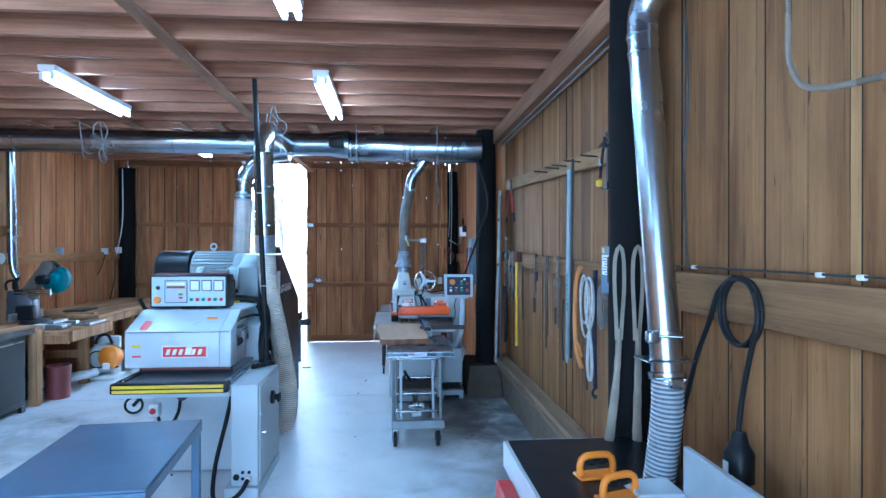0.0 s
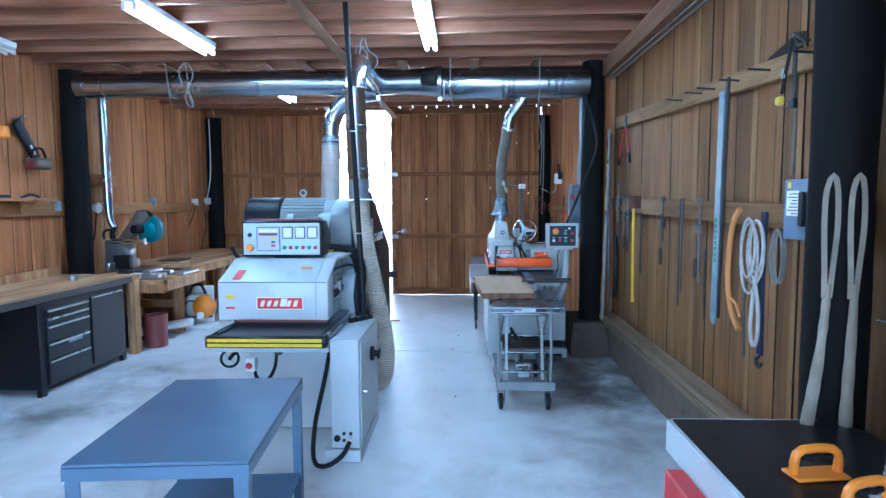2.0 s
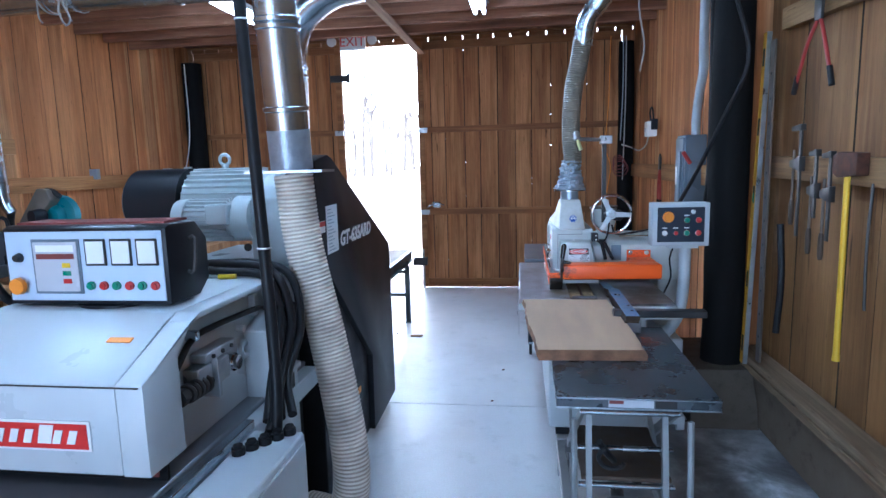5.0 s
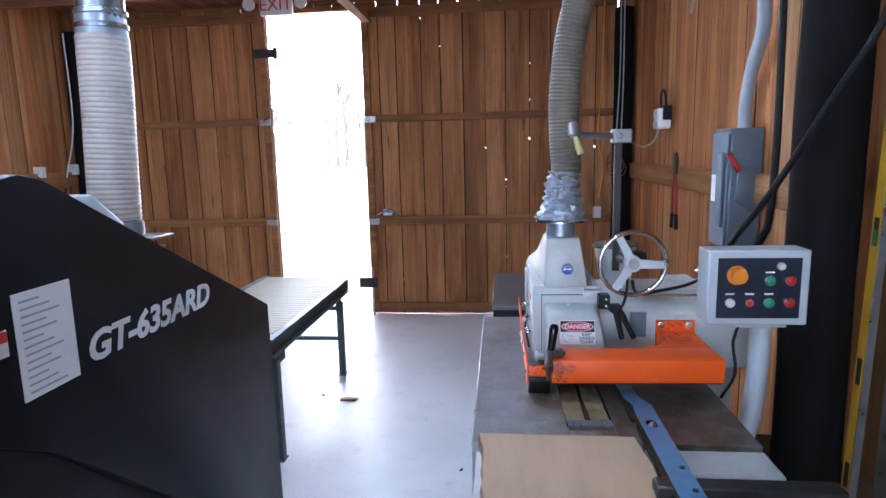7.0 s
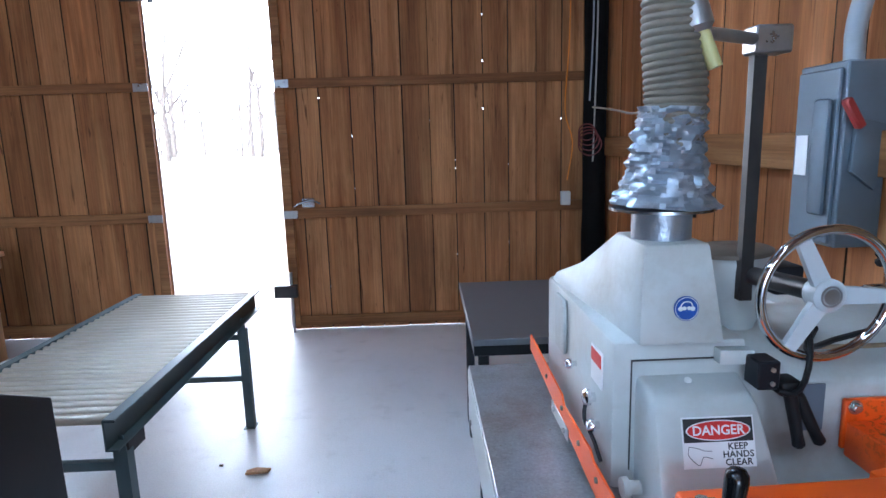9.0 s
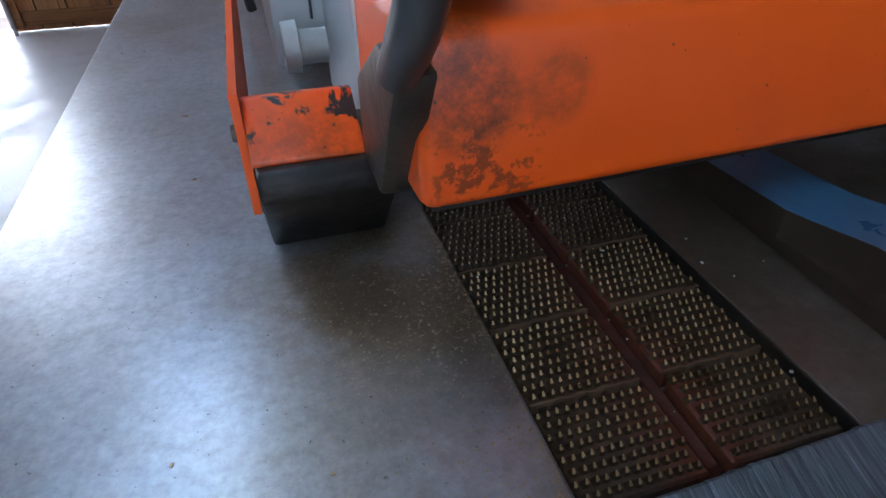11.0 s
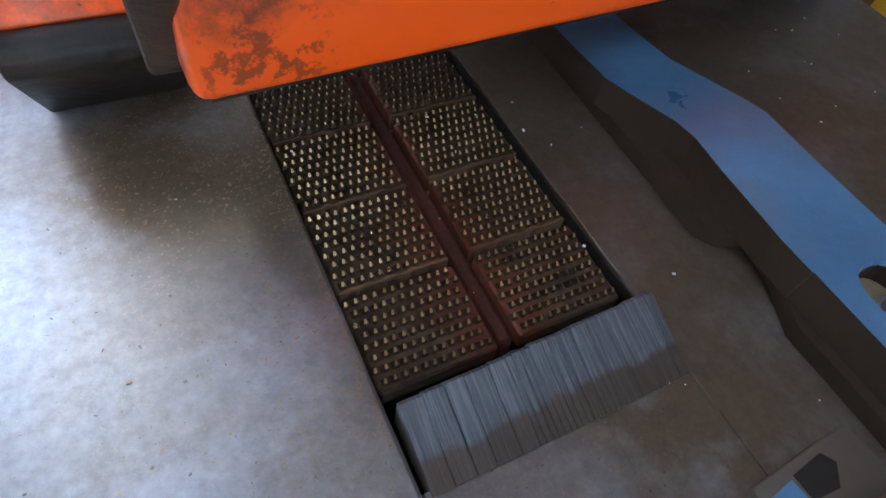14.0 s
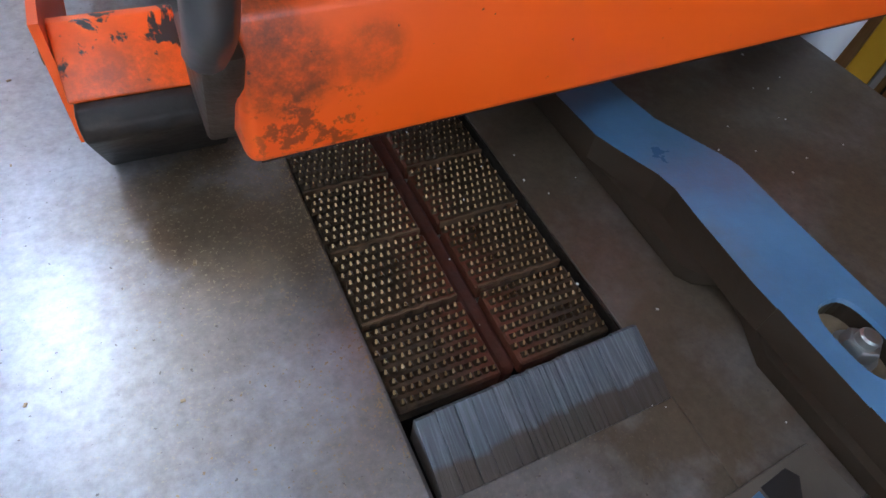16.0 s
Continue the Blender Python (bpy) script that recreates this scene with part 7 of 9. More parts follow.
for x in (0.49, 0.83):
    for y in (4.46, 5.26):
        wh = part("castor", lathe(B(), (x - 0.017, y, 0.062), (1, 0, 0), [(0, 0.045), (0.004, 0.060), (0.03, 0.060), (0.034, 0.045)], 24), M_BLACK, CART, "black rubber castor")
        part("castor_hub", lathe(B(), (x - 0.019, y, 0.062), (1, 0, 0), [(0, 0.028), (0.038, 0.028)], 18), M_GALV, wh)
        bm = box(B(), x - 0.027, x - 0.021, y - 0.025, y + 0.025, 0.05, 0.15, 0.002)
        box(bm, x + 0.021, x + 0.027, y - 0.025, y + 0.025, 0.05, 0.15, 0.002)
        part("castor_fork", bm, M_GALV, wh)

bm = B()
rng = random.Random(6)
left, right = [], []
for i in range(19):
    f = i / 18
    y = 4.885 + f * 0.70
    left.append((0.362 - 0.062 * f + 0.006 * math.sin(9 * f) + rng.uniform(-0.003, 0.003), y))
    right.append((0.785 - 0.07 * f + 0.018 * math.sin(2.6 * f) + rng.uniform(-0.003, 0.003), y + 0.02 * (1 - f)))
SLOPE = 0.068
rings = []
for (xl, yl), (xr, yr) in zip(left, right):
    z = 0.79 + SLOPE * (yl - 4.885)
    t = 0.045
    rings.append([bm.verts.new(p) for p in ((xl, yl, z), (xl - 0.006, yl, z - t * 0.5), (xl + 0.004, yl, z - t), (xr + 0.012, yr, z - t), (xr + 0.012, yr, z - t * 0.5), (xr, yr, z))])
skin(bm, rings)
bm.normal_update()
for f in bm.faces:
    f.material_index = 0 if abs(f.normal.z) > 0.8 else 1
solo("wood_slab", bm, [M_SLAB, M_BARK], (0.56, 5.25, 0.745), "pale sawn hardwood slab with waney edge on the cart", "plank", smooth=30)
bm = box(B(), 0.40, 0.72, 5.36, 5.41, 0.742, 0.776, 0.002)
solo("packing_stick", bm, M_BENCHLEG, (0.56, 5.38, 0.743), "small wooden spacer under the slab", "wood block")

# ---- blue steel table ----
SHIFT[0] = Vector((0.025, -0.02, -0.01))
T = pose(-0.855, 2.668, 0, 0, 0, 5.0)
ST = thing("steel_table", (-0.855, 2.668, 0), "blue-grey painted steel work table", "table")
bm = box(B(), -0.315, 0.315, -0.488, 0.488, 0.632, 0.645, 0.003, m=T)
part("tabletop", bm, M_STEELTABLE, ST, "smooth blue-grey steel top")
for x0, x1, y0, y1 in ((-0.315, 0.315, -0.488, -0.47), (-0.315, 0.315, 0.483, 0.488), (-0.315, -0.31, -0.482, 0.482), (0.31, 0.315, -0.482, 0.482)):
    part("apron", box(B(), x0, x1, y0, y1, 0.585, 0.631, m=T), M_STEELTABLE, ST)
for sx in (-1, 1):
    for sy in (-1, 1):
        bm = box(B(), sx * 0.309 - (0.05 if sx > 0 else 0), sx * 0.309 + (0 if sx > 0 else 0.05), sy * 0.482 - (0.006 if sy > 0 else 0), sy * 0.482 + (0 if sy > 0 else 0.006), 0.0, 0.6315, m=T)
        box(bm, sx * 0.309 - (0.006 if sx > 0 else 0), sx * 0.309 + (0 if sx > 0 else 0.006), sy * 0.476 - (0.044 if sy > 0 else 0), sy * 0.476 + (0 if sy > 0 else 0.044), 0.0, 0.6315, m=T)
        part("leg", bm, M_STEELTABLE, ST)
part("lower_shelf", box(B(), -0.30, 0.30, -0.475, 0.475, 0.14, 0.15, m=T), M_STEELTABLE, ST)

# ---- table saw in the foreground ----
SHIFT[0] = Vector((0.028, 0.01, 0.0))
TS = thing("table_saw", (1.3, 1.6, 0), "table saw with black laminate extension top", "table saw")
bm = prism(B(), [(0.985, 0.5), (1.60, 0.5), (1.60, 2.25), (1.53, 2.34), (0.985, 2.34)], "z", 0.705, 0.737, 0.002)
part("top", bm, M_BLACKP, TS, "black laminate table top")
bm = box(B(), 0.965, 0.984, 0.5, 2.345, 0.62, 0.735, 0.003)
box(bm, 0.984, 1.5, 2.3405, 2.355, 0.66, 0.735, 0.003)
part("edge_trim", bm, M_MACH, TS, "pale steel edge rail")
part("red_rail", box(B(), 0.90, 0.963, 0.6, 2.16, 0.53, 0.635, 0.006), M_RED, TS, "red cabinet side")
part("cabinet", box(B(), 1.02, 1.55, 0.9, 2.2, 0.0, 0.70, 0.006), M_MACH, TS)
bm = box(B(), 1.465, 1.485, 0.6, 1.69, 0.74, 0.915, 0.003)
part("fence", bm, M_CONDUIT, TS, "grey upright fence plate")
part("fence_block", box(B(), 1.30, 1.46, 1.66, 1.80, 0.739, 0.765, 0.003), M_MACH, TS)
for k, (x, y, z, a) in enumerate(((1.235, 1.90, 0.738, 8), (1.245, 1.70, 0.738, 18))):
    m = pose(x, y, z, 0, 0, a)
    g = thing("push_block", (x, y, z), "orange plastic push pad with black grip insert", "push block", "orange push blocks")
    part("pad", box(B(), -0.08, 0.08, -0.04, 0.04, 0.0, 0.012, 0.005, m=m), M_ORANGEP, g)
    bm = sweep(B(), [m @ p for p in curve([(-0.065, 0, 0.01), (-0.066, 0, 0.05), (-0.045, 0, 0.078), (0.045, 0, 0.078), (0.066, 0, 0.05), (0.065, 0, 0.01)], 0.012)], 0.013, 10)
    part("handle", bm, M_ORANGEP, g)
    bm = sweep(B(), [m @ p for p in curve([(-0.045, 0, 0.058), (-0.02, 0, 0.052), (0.0, 0, 0.058), (0.02, 0, 0.052), (0.045, 0, 0.058)], 0.01)], 0.009, 8)
    part("grip_insert", bm, M_BLACK, g)

# ---- long workbench on the west side ----
SHIFT[0] = Vector((0, 0, 0))
WBn = thing("workbench", (-3.5, 5.5, 0), "long wooden workbench of plywood and studs along the wall", "workbench")
part("top", box(B(), -3.87, -3.08, 2.2, 6.15, 0.762, 0.80, 0.003), M_BENCH, WBn, "worn plywood bench top")
part("edge_strip", box(B(), -3.079, -3.045, 2.2, 5.95, 0.745, 0.80, 0.003), M_DARK, WBn, "grey worn edge strip")
part("saw_shelf", box(B(), -3.87, -2.80, 6.16, 7.0, 0.69, 0.73, 0.003), M_BENCH, WBn)
part("shelf_apron", box(B(), -2.84, -2.795, 6.16, 7.03, 0.62, 0.735, 0.003), M_BENCHLEG, WBn)
part("shelf_apron", box(B(), -3.80, -2.841, 6.16, 6.20, 0.60, 0.689, 0.003), M_BENCHLEG, WBn)
part("top", box(B(), -3.87, -2.95, 7.02, 9.55, 0.765, 0.80, 0.003), M_BENCH, WBn, "worn plywood bench top")
part("apron", box(B(), -2.99, -2.951, 7.04, 9.5, 0.68, 0.764, 0.003), M_BENCHLEG, WBn)
for x, y, h in ((-3.10, 6.05, 0.76), (-3.13, 7.05, 0.69), (-3.10, 8.2, 0.765), (-3.02, 9.4, 0.765), (-3.75, 6.05, 0.76), (-3.75, 7.05, 0.69), (-3.75, 9.4, 0.765), (-3.15, 2.5, 0.76), (-3.75, 2.5, 0.76)):
    part("leg", box(B(), x - 0.045, x + 0.045, y - 0.045, y + 0.045, 0.0, h - 0.001, 0.003), M_BENCHLEG, WBn)
part("stretcher", box(B(), -3.05 - 0.75, -3.05 - 0.10, 7.02, 7.06, 0.30, 0.39, 0.003), M_BENCHLEG, WBn)
part("back_board", box(B(), -3.90, -3.875, 2.2, 6.1, 0.78, 0.88, 0.003), M_BENCHLEG, WBn)
part("plywood_side", box(B(), -3.85, -3.02, 7.55, 7.57, 0.02, 0.76, 0.002), M_BENCHLEG, WBn)

CB = thing("tool_cabinet", (-3.4, 5.2, 0), "black steel cabinet with drawers and door under the bench", "tool cabinet")
part("body", box(B(), -3.75, -3.06, 4.66, 5.82, 0.06, 0.742, 0.004), M_BLACKP, CB)
for x0, x1, y0, y1 in ((-3.1, -3.06, 4.66, 4.72), (-3.1, -3.06, 5.76, 5.82), (-3.74, -3.7, 4.66, 4.72), (-3.74, -3.7, 5.76, 5.82)):
    part("foot", box(B(), x0, x1, y0, y1, 0, 0.059), M_BLACKP, CB)
z = 0.69
for k, h in enumerate((0.065, 0.065, 0.14, 0.14, 0.20)):
    dr = part("drawer", box(B(), -3.0595, -3.045, 4.74, 5.26, z - h, z - 0.008, 0.003), M_BLACKP, CB)
    part("drawer_pull", box(B(), -3.0445, -3.03, 4.75, 5.25, z - 0.028, z - 0.014, 0.003), M_STEEL, dr, "steel drawer pull")
    z -= h
part("nameplate", box(B(), -3.0445, -3.042, 4.98, 5.16, 0.365, 0.39, 0.001), M_GALV, CB)
bm = box(B(), -3.0595, -3.045, 5.30, 5.78, 0.10, 0.70, 0.003)
part("door", bm, M_BLACKP, CB, "black cabinet door")
part("door_frame", box(B(), -3.0445, -3.042, 5.31, 5.77, 0.685, 0.695), M_STEEL, CB)

# things on and under the bench
MS = thing("mitre_saw", (-3.42, 6.72, 0.731), "teal and black sliding mitre saw on the bench shelf", "mitre saw")
part("base", lathe(B(), (-3.42, 6.62, 0.731), (0, 0, 1), [(0, 0.17), (0.02, 0.17), (0.04, 0.15), (0.07, 0.14)], 28), M_DARK, MS)
part("turn_arm", box(B(), -3.26, -2.98, 6.58, 6.66, 0.74, 0.79, 0.006), M_STEEL, MS)
part("fence", box(B(), -3.55, -3.52, 6.35, 6.95, 0.80, 0.89, 0.005), M_STEEL, MS)
bm = prism(B(), [(-3.69, 0.80), (-3.40, 0.80), (-3.42, 1.02), (-3.50, 1.10), (-3.67, 1.13)], "y", 6.54, 6.70, 0.012)
part("support", bm, M_OUTFEED, MS, "grey cast support")
part("dark_cover", box(B(), -3.55, -3.36, 6.46, 6.535, 0.815, 0.97, 0.012), M_BLACKP, MS)
bm = prism(B(), [(-3.60, 1.10), (-3.48, 1.08), (-3.24, 1.36), (-3.27, 1.44), (-3.35, 1.45)], "y", 6.62, 6.73, 0.012)
part("swing_arm", bm, M_CASTGREY, MS, "dusty grey swing arm")
for z in (1.085, 1.125):
    part("slide_rail", cyl(B(), (-3.60, 6.55, z), (-3.23, 6.55, z), 0.015), M_CHROME, MS)
part("rail_end", torus(B(), (-3.235, 6.55, 1.105), (1, 0.3, 0), 0.034, 0.012, 20, 8), M_STEEL, MS)
bm = lathe(B(), (-3.285, 6.72, 1.235), (0, 1, 0), [(0, 0.09), (0.008, 0.135), (0.012, 0.150), (0.07, 0.155), (0.085, 0.13)], 40)
part("blade_guard", bm, M_TEAL, MS, "teal blade guard")
part("guard_face", lathe(B(), (-3.285, 6.719, 1.235), (0, -1, 0), [(0, 0.085), (0.03, 0.075), (0.05, 0.055)], 28), M_TEAL, MS)
part("motor", lathe(B(), (-3.33, 6.64, 1.24), (-0.3, -1, 0), [(0, 0.06), (0.05, 0.058), (0.09, 0.05)], 24), M_BLACKP, MS)
part("handle", tube(B(), [(-3.40, 6.70, 1.36), (-3.36, 6.69, 1.42), (-3.28, 6.69, 1.43), (-3.22, 6.70, 1.38)], 0.02, 10), M_BLACK, MS)
part("side_grip", tube(B(), [(-3.70, 6.58, 1.13), (-3.71, 6.58, 1.20), (-3.66, 6.58, 1.235), (-3.60, 6.58, 1.22), (-3.585, 6.58, 1.13)], 0.014, 8), M_BLACK, MS)
bm = box(B(), -3.22, -2.96, 6.28, 6.48, 0.731, 0.78, 0.01)
box(bm, -3.16, -3.08, 6.34, 6.62, 0.781, 0.815, 0.008)
solo("router_base", bm, M_STEEL, (-3.1, 6.4, 0.731), "grey metal tool lying on the bench shelf", "hand tool")
bm = box(B(), -3.25, -3.14, 6.22, 6.36, 0.731, 0.79, 0.012)
solo("white_box", bm, M_WHITE, (-3.2, 6.3, 0.731), "small white plastic box on the bench shelf", "box")
bm = box(B(), -3.02, -2.84, 6.60, 6.98, 0.731, 0.765, 0.006)
solo("steel_bar", bm, M_STEEL, (-2.95, 6.8, 0.731), "grey steel bar tool on the bench shelf", "hand tool")
bm = lathe(B(), (-3.42, 5.62, 0.801), (0, 0, 1), [(0, 0.04), (0.05, 0.04), (0.055, 0.032), (0.06, 0.032)], 20)
solo("tape_measure", bm, M_STEEL, (-3.42, 5.62, 0.801), "small round tin on the bench", "tin")
bm = box(B(), -3.55, -3.30, 7.4, 7.75, 0.801, 0.82, 0.004)
solo("dark_board", bm, M_DARK, (-3.42, 7.6, 0.801), "thin dark board lying on the bench", "board")
bm = prism(B(), [(-3.40, 7.15), (-3.04, 7.10), (-3.02, 7.16), (-3.38, 7.2)], "z", 0.801, 0.825)
solo("wood_offcut", bm, M_BENCHLEG, (-3.2, 7.15, 0.801), "brown wood offcut on the bench edge", "wood block")

BL = thing("backpack_blower", (-3.0, 7.3, 0), "orange and white backpack leaf blower on the floor", "leaf blower")
bm = box(B(), -3.20, -2.84, 7.16, 7.48, 0.0, 0.05, 0.015)
box(bm, -3.20, -2.88, 7.42, 7.46, 0.04, 0.50, 0.012)
part("frame", bm, M_WHITE, BL)
bm = lathe(B(), (-3.02, 7.18, 0.25), (0, 1, 0), [(0, 0.10), (0.02, 0.155), (0.05, 0.175), (0.17, 0.18), (0.2, 0.13)], 36)
part("fan_case", bm, M_CAST, BL, "pale grey fan case")
part("fan_grille", torus(B(), (-3.04, 7.175, 0.25), (0, 1, 0), 0.10, 0.008, 28, 6), M_BLACKP, BL)
bm = lathe(B(), (-2.93, 7.12, 0.27), (0.25, 1, 0), [(0, 0.03), (0.01, 0.09), (0.05, 0.135), (0.12, 0.145), (0.2, 0.10)], 32)
part("engine_cover", bm, M_ORANGEP, BL, "rounded orange engine cover")
part("cover_vent", box(B(), -2.95, -2.87, 7.098, 7.13, 0.14, 0.22, 0.01), M_WHITE, BL)
part("cap", cyl(B(), (-2.84, 7.2, 0.18), (-2.81, 7.2, 0.18), 0.035), M_BLACK, BL)
part("grip", tube(B(), [(-3.12, 7.3, 0.42), (-3.08, 7.3, 0.51), (-2.98, 7.3, 0.53), (-2.92, 7.3, 0.42)], 0.018, 8), M_BLACK, BL)
bm = lathe(B(), (-3.05, 6.36, 0), (0, 0, 1), [(0, 0.11), (0.005, 0.115), (0.33, 0.12), (0.335, 0.125), (0.345, 0.12), (0.346, 0.105), (0.05, 0.10)], 28, cap=False)
solo("red_bucket", bm, M_DKRED, (-3.05, 6.36, 0), "dark red tin bucket under the bench", "bucket")
# White rod lies where daylight patches the floor; the brightness is only colour
bm = lathe(B(), (-3.5, 6.3, 0.10), (0.5, 0.7, 0.03), [(0, 0.05), (0.9, 0.05)], 18)
solo("white_pipe", bm, M_WHITE, (-3.3, 6.6, 0.05), "white rod standing for daylight on the floor under the bench", "pipe")
bm = box(B(), -3.75, -3.3, 6.25, 6.9, 0.0, 0.22, 0.01)
solo("dark_crate", bm, M_BLACKP, (-3.5, 6.5, 0), "dark crate in the shade under the bench", "crate")
# wall things on the west side
bm = box(B(), WL + 0.003, -3.66, 4.4, 5.80, 1.545, 1.575, 0.003)
prism(bm, [(-3.87, 1.545), (-3.70, 1.545), (-3.87, 1.43)], "y", 5.6, 5.63)
prism(bm, [(-3.87, 1.545), (-3.70, 1.545), (-3.87, 1.43)], "y", 4.7, 4.73)
solo("wall_shelf", bm, M_RAIL_YP, (-3.8, 5.2, 1.545), "narrow wooden shelf on the board wall", "shelf")
bm = tube(B(), [(-3.70, 5.4, 1.578), (-3.69, 5.5, 1.605), (-3.70, 5.62, 1.585)], 0.012, 8)
box(bm, -3.76, -3.68, 4.9, 5.25, 1.576, 1.60, 0.004)
solo("shelf_tool", bm, M_NAVY, (-3.72, 5.2, 1.576), "dark blue tool lying on the wall shelf", "hand tool")
CS = thing("chainsaw", (-3.80, 5.76, 1.86), "chainsaw with black bar cover and grey body hung on the wall", "chainsaw")
m = Matrix.Translation((0, 5.86, 1.95)) @ Matrix.Rotation(radians(36), 4, "X")
part("bar_cover", box(B(), -3.90, -3.86, -0.055, 0.055, 0.0, 0.42, 0.016, m=m, seg=2), M_BLACKP, CS, "black bar cover")
part("stripe", box(B(), -3.859, -3.857, -0.02, 0.005, 0.06, 0.16, m=m), M_WHITELAB, CS)
part("body", box(B(), -3.90, -3.76, 5.70, 5.92, 1.85, 1.96, 0.03, seg=3), M_CASTGREY, CS)
part("cap", box(B(), -3.88, -3.76, 5.68, 5.78, 1.85, 1.93, 0.03, seg=3), M_DKRED, CS, "dull red cap")
part("handle", tube(B(), [(-3.82, 5.72, 1.95), (-3.80, 5.70, 2.02), (-3.80, 5.82, 2.05), (-3.82, 5.90, 1.97)], 0.012, 8), M_BLACK, CS)
part("hook", cyl(B(), (-3.92, 5.63, 2.31), (-3.80, 5.63, 2.33), 0.01), M_STEEL, CS)
bm = box(B(), -3.90, -3.80, 5.36, 5.46, 2.10, 2.22, 0.03, seg=3)
solo("orange_tool", bm, M_ORANGEP, (-3.85, 5.4, 2.10), "orange power tool hung on the board wall", "power tool")
bm = lathe(B(), (-3.874, 6.70, 1.476), (1, 0, -0.05), [(0, 0.045), (0.03, 0.06), (0.05, 0.06), (0.055, 0.05)], 28)
solo("round_gauge", bm, M_WHITE, (-3.85, 6.70, 1.476), "round white gauge on the bench wall", "gauge")
for y, z, w in ((6.09, 1.50, 0.06), (7.94, 1.545, 0.05), (9.16, 1.54, 0.06), (9.60, 1.555, 0.06)):
    bm = box(B(), WL + 0.002, WL + 0.085, y - w / 2, y + w / 2, z - 0.05, z + 0.05, 0.004)
    box(bm, WL + 0.0851, WL + 0.09, y - w / 3, y + w / 3, z - 0.035, z + 0.035, 0.001)
    solo("power_outlet", bm, M_CONDUIT if y < 9 else M_WHITE, (WL + 0.06, y, z), "grey power outlet box on the board wall", "outlet", "wall outlets")
for pts in ([(-3.84, 6.68, 1.42), (-3.83, 6.60, 1.15), (-3.84, 6.46, 0.95), (-3.84, 6.5, 0.82)], [(-3.84, 9.1, 1.50), (-3.83, 8.95, 1.3), (-3.84, 8.85, 1.2)], [(-3.80, 9.58, 2.85), (-3.80, 9.57, 2.0), (-3.84, 9.45, 1.48)], [(-3.84, 9.42, 1.38), (-3.80, 9.3, 1.1), (-3.82, 9.2, 0.81)]):
    bm = tube(B(), pts, 0.007, 6)
    solo("extension_cord", bm, M_BLACK if pts[0][2] < 2 else M_WHITE, pts[-1], "thin power cord hanging on the wall", "cord", "wall cords")

# ---- roller conveyor behind the planer ----
RC = thing("roller_conveyor", (-1.12, 7.67, 0), "steel gravity roller conveyor on green-grey legs", "roller conveyor")
for x in (-1.465, -0.80):
    bm = prism(B(), [(x - 0.02, 0.70), (x + 0.02, 0.70), (x + 0.02, 0.695), (x - 0.014, 0.695), (x - 0.014, 0.605), (x + 0.02, 0.605), (x + 0.02, 0.60), (x - 0.02, 0.60)], "y", 6.85, 8.46)
    part("side_rail", bm, M_GREENFRAME, RC)
    part("rail_cap", box(B(), x - 0.019, x + 0.019, 6.85, 8.46, 0.7005, 0.7035), M_GREENFRAME, RC)
bm = B()
cyl(bm, (-1.443, 0, 0), (-0.822, 0, 0), 0.0175, n=18)
roller_mesh = to_mesh("roller", bm, M_ROLLER, 40)
y = 6.90
while y < 8.45:
    ob = new("roller", roller_mesh)
    ob.parent = RC
    ob.location = Vector((0, y, 0.686)) - ORIGIN[RC.name]
    y += 0.0485
for y in (6.92, 8.18):
    for x in (-1.45, -0.815):
        bm = prism(B(), [(x - 0.022, 0), (x + 0.022, 0), (x + 0.022, 0.56), (x + 0.015, 0.62), (x - 0.015, 0.62), (x - 0.022, 0.56)], "y", y - 0.003, y + 0.003)
        box(bm, x + 0.019, x + 0.022, y + 0.0031, y + 0.04, 0, 0.56)
        box(bm, x - 0.03, x + 0.03, y - 0.02, y + 0.05, 0, 0.005)
        part("leg", bm, M_GREENFRAME, RC)
        for z in (0.15, 0.22, 0.29, 0.36):
            part("leg_hole", cyl(B(), (x + 0.0222, y + 0.02, z), (x + 0.0228, y + 0.02, z), 0.006, n=10), M_INK, RC)
    for z in (0.27, 0.50):
        part("cross_bar", box(B(), -1.43, -0.835, y - 0.003, y + 0.02, z, z + 0.03), M_GREENFRAME, RC)
part("brace_joint", box(B(), -0.84, -0.80, 6.94, 7.06, 0.53, 0.60, 0.006), M_DARK, RC)

# ---- outfeed table behind the saw ----
OT = thing("outfeed_table", (0.6, 7.55, 0), "grey steel-topped outfeed table on castors", "table")
part("tabletop", box(B(), 0.335, 0.87, 7.18, 8.06, 0.775, 0.80, 0.003), M_OUTFEED, OT, "scratched grey table top")
part("rim", box(B(), 0.34, 0.865, 7.185, 8.055, 0.735, 0.7745, 0.003), M_BLACKP, OT)
for x in (0.38, 0.82):
    for y in (7.26, 7.98):
        lg = part("leg", box(B(), x - 0.02, x + 0.02, y - 0.02, y + 0.02, 0.11, 0.735, 0.002), M_BLACKP, OT)
        part("castor", lathe(B(), (x - 0.012, y, 0.048), (1, 0, 0), [(0, 0.035), (0.004, 0.048), (0.02, 0.048), (0.024, 0.035)], 18), M_BLACK, lg)
        part("castor_fork", box(B(), x - 0.02, x + 0.02, y - 0.015, y + 0.015, 0.085, 0.109, 0.002), M_GALV, lg)

bm = prism(B(), [(-0.70, 7.70), (-0.60, 7.71), (-0.59, 7.74), (-0.66, 7.75), (-0.70, 7.73)], "z", 0.001, 0.012, 0.001)
solo("wood_chip", bm, M_BENCHLEG, (-0.64, 7.72, 0.001), "small wood chip on the concrete floor", "wood chip")

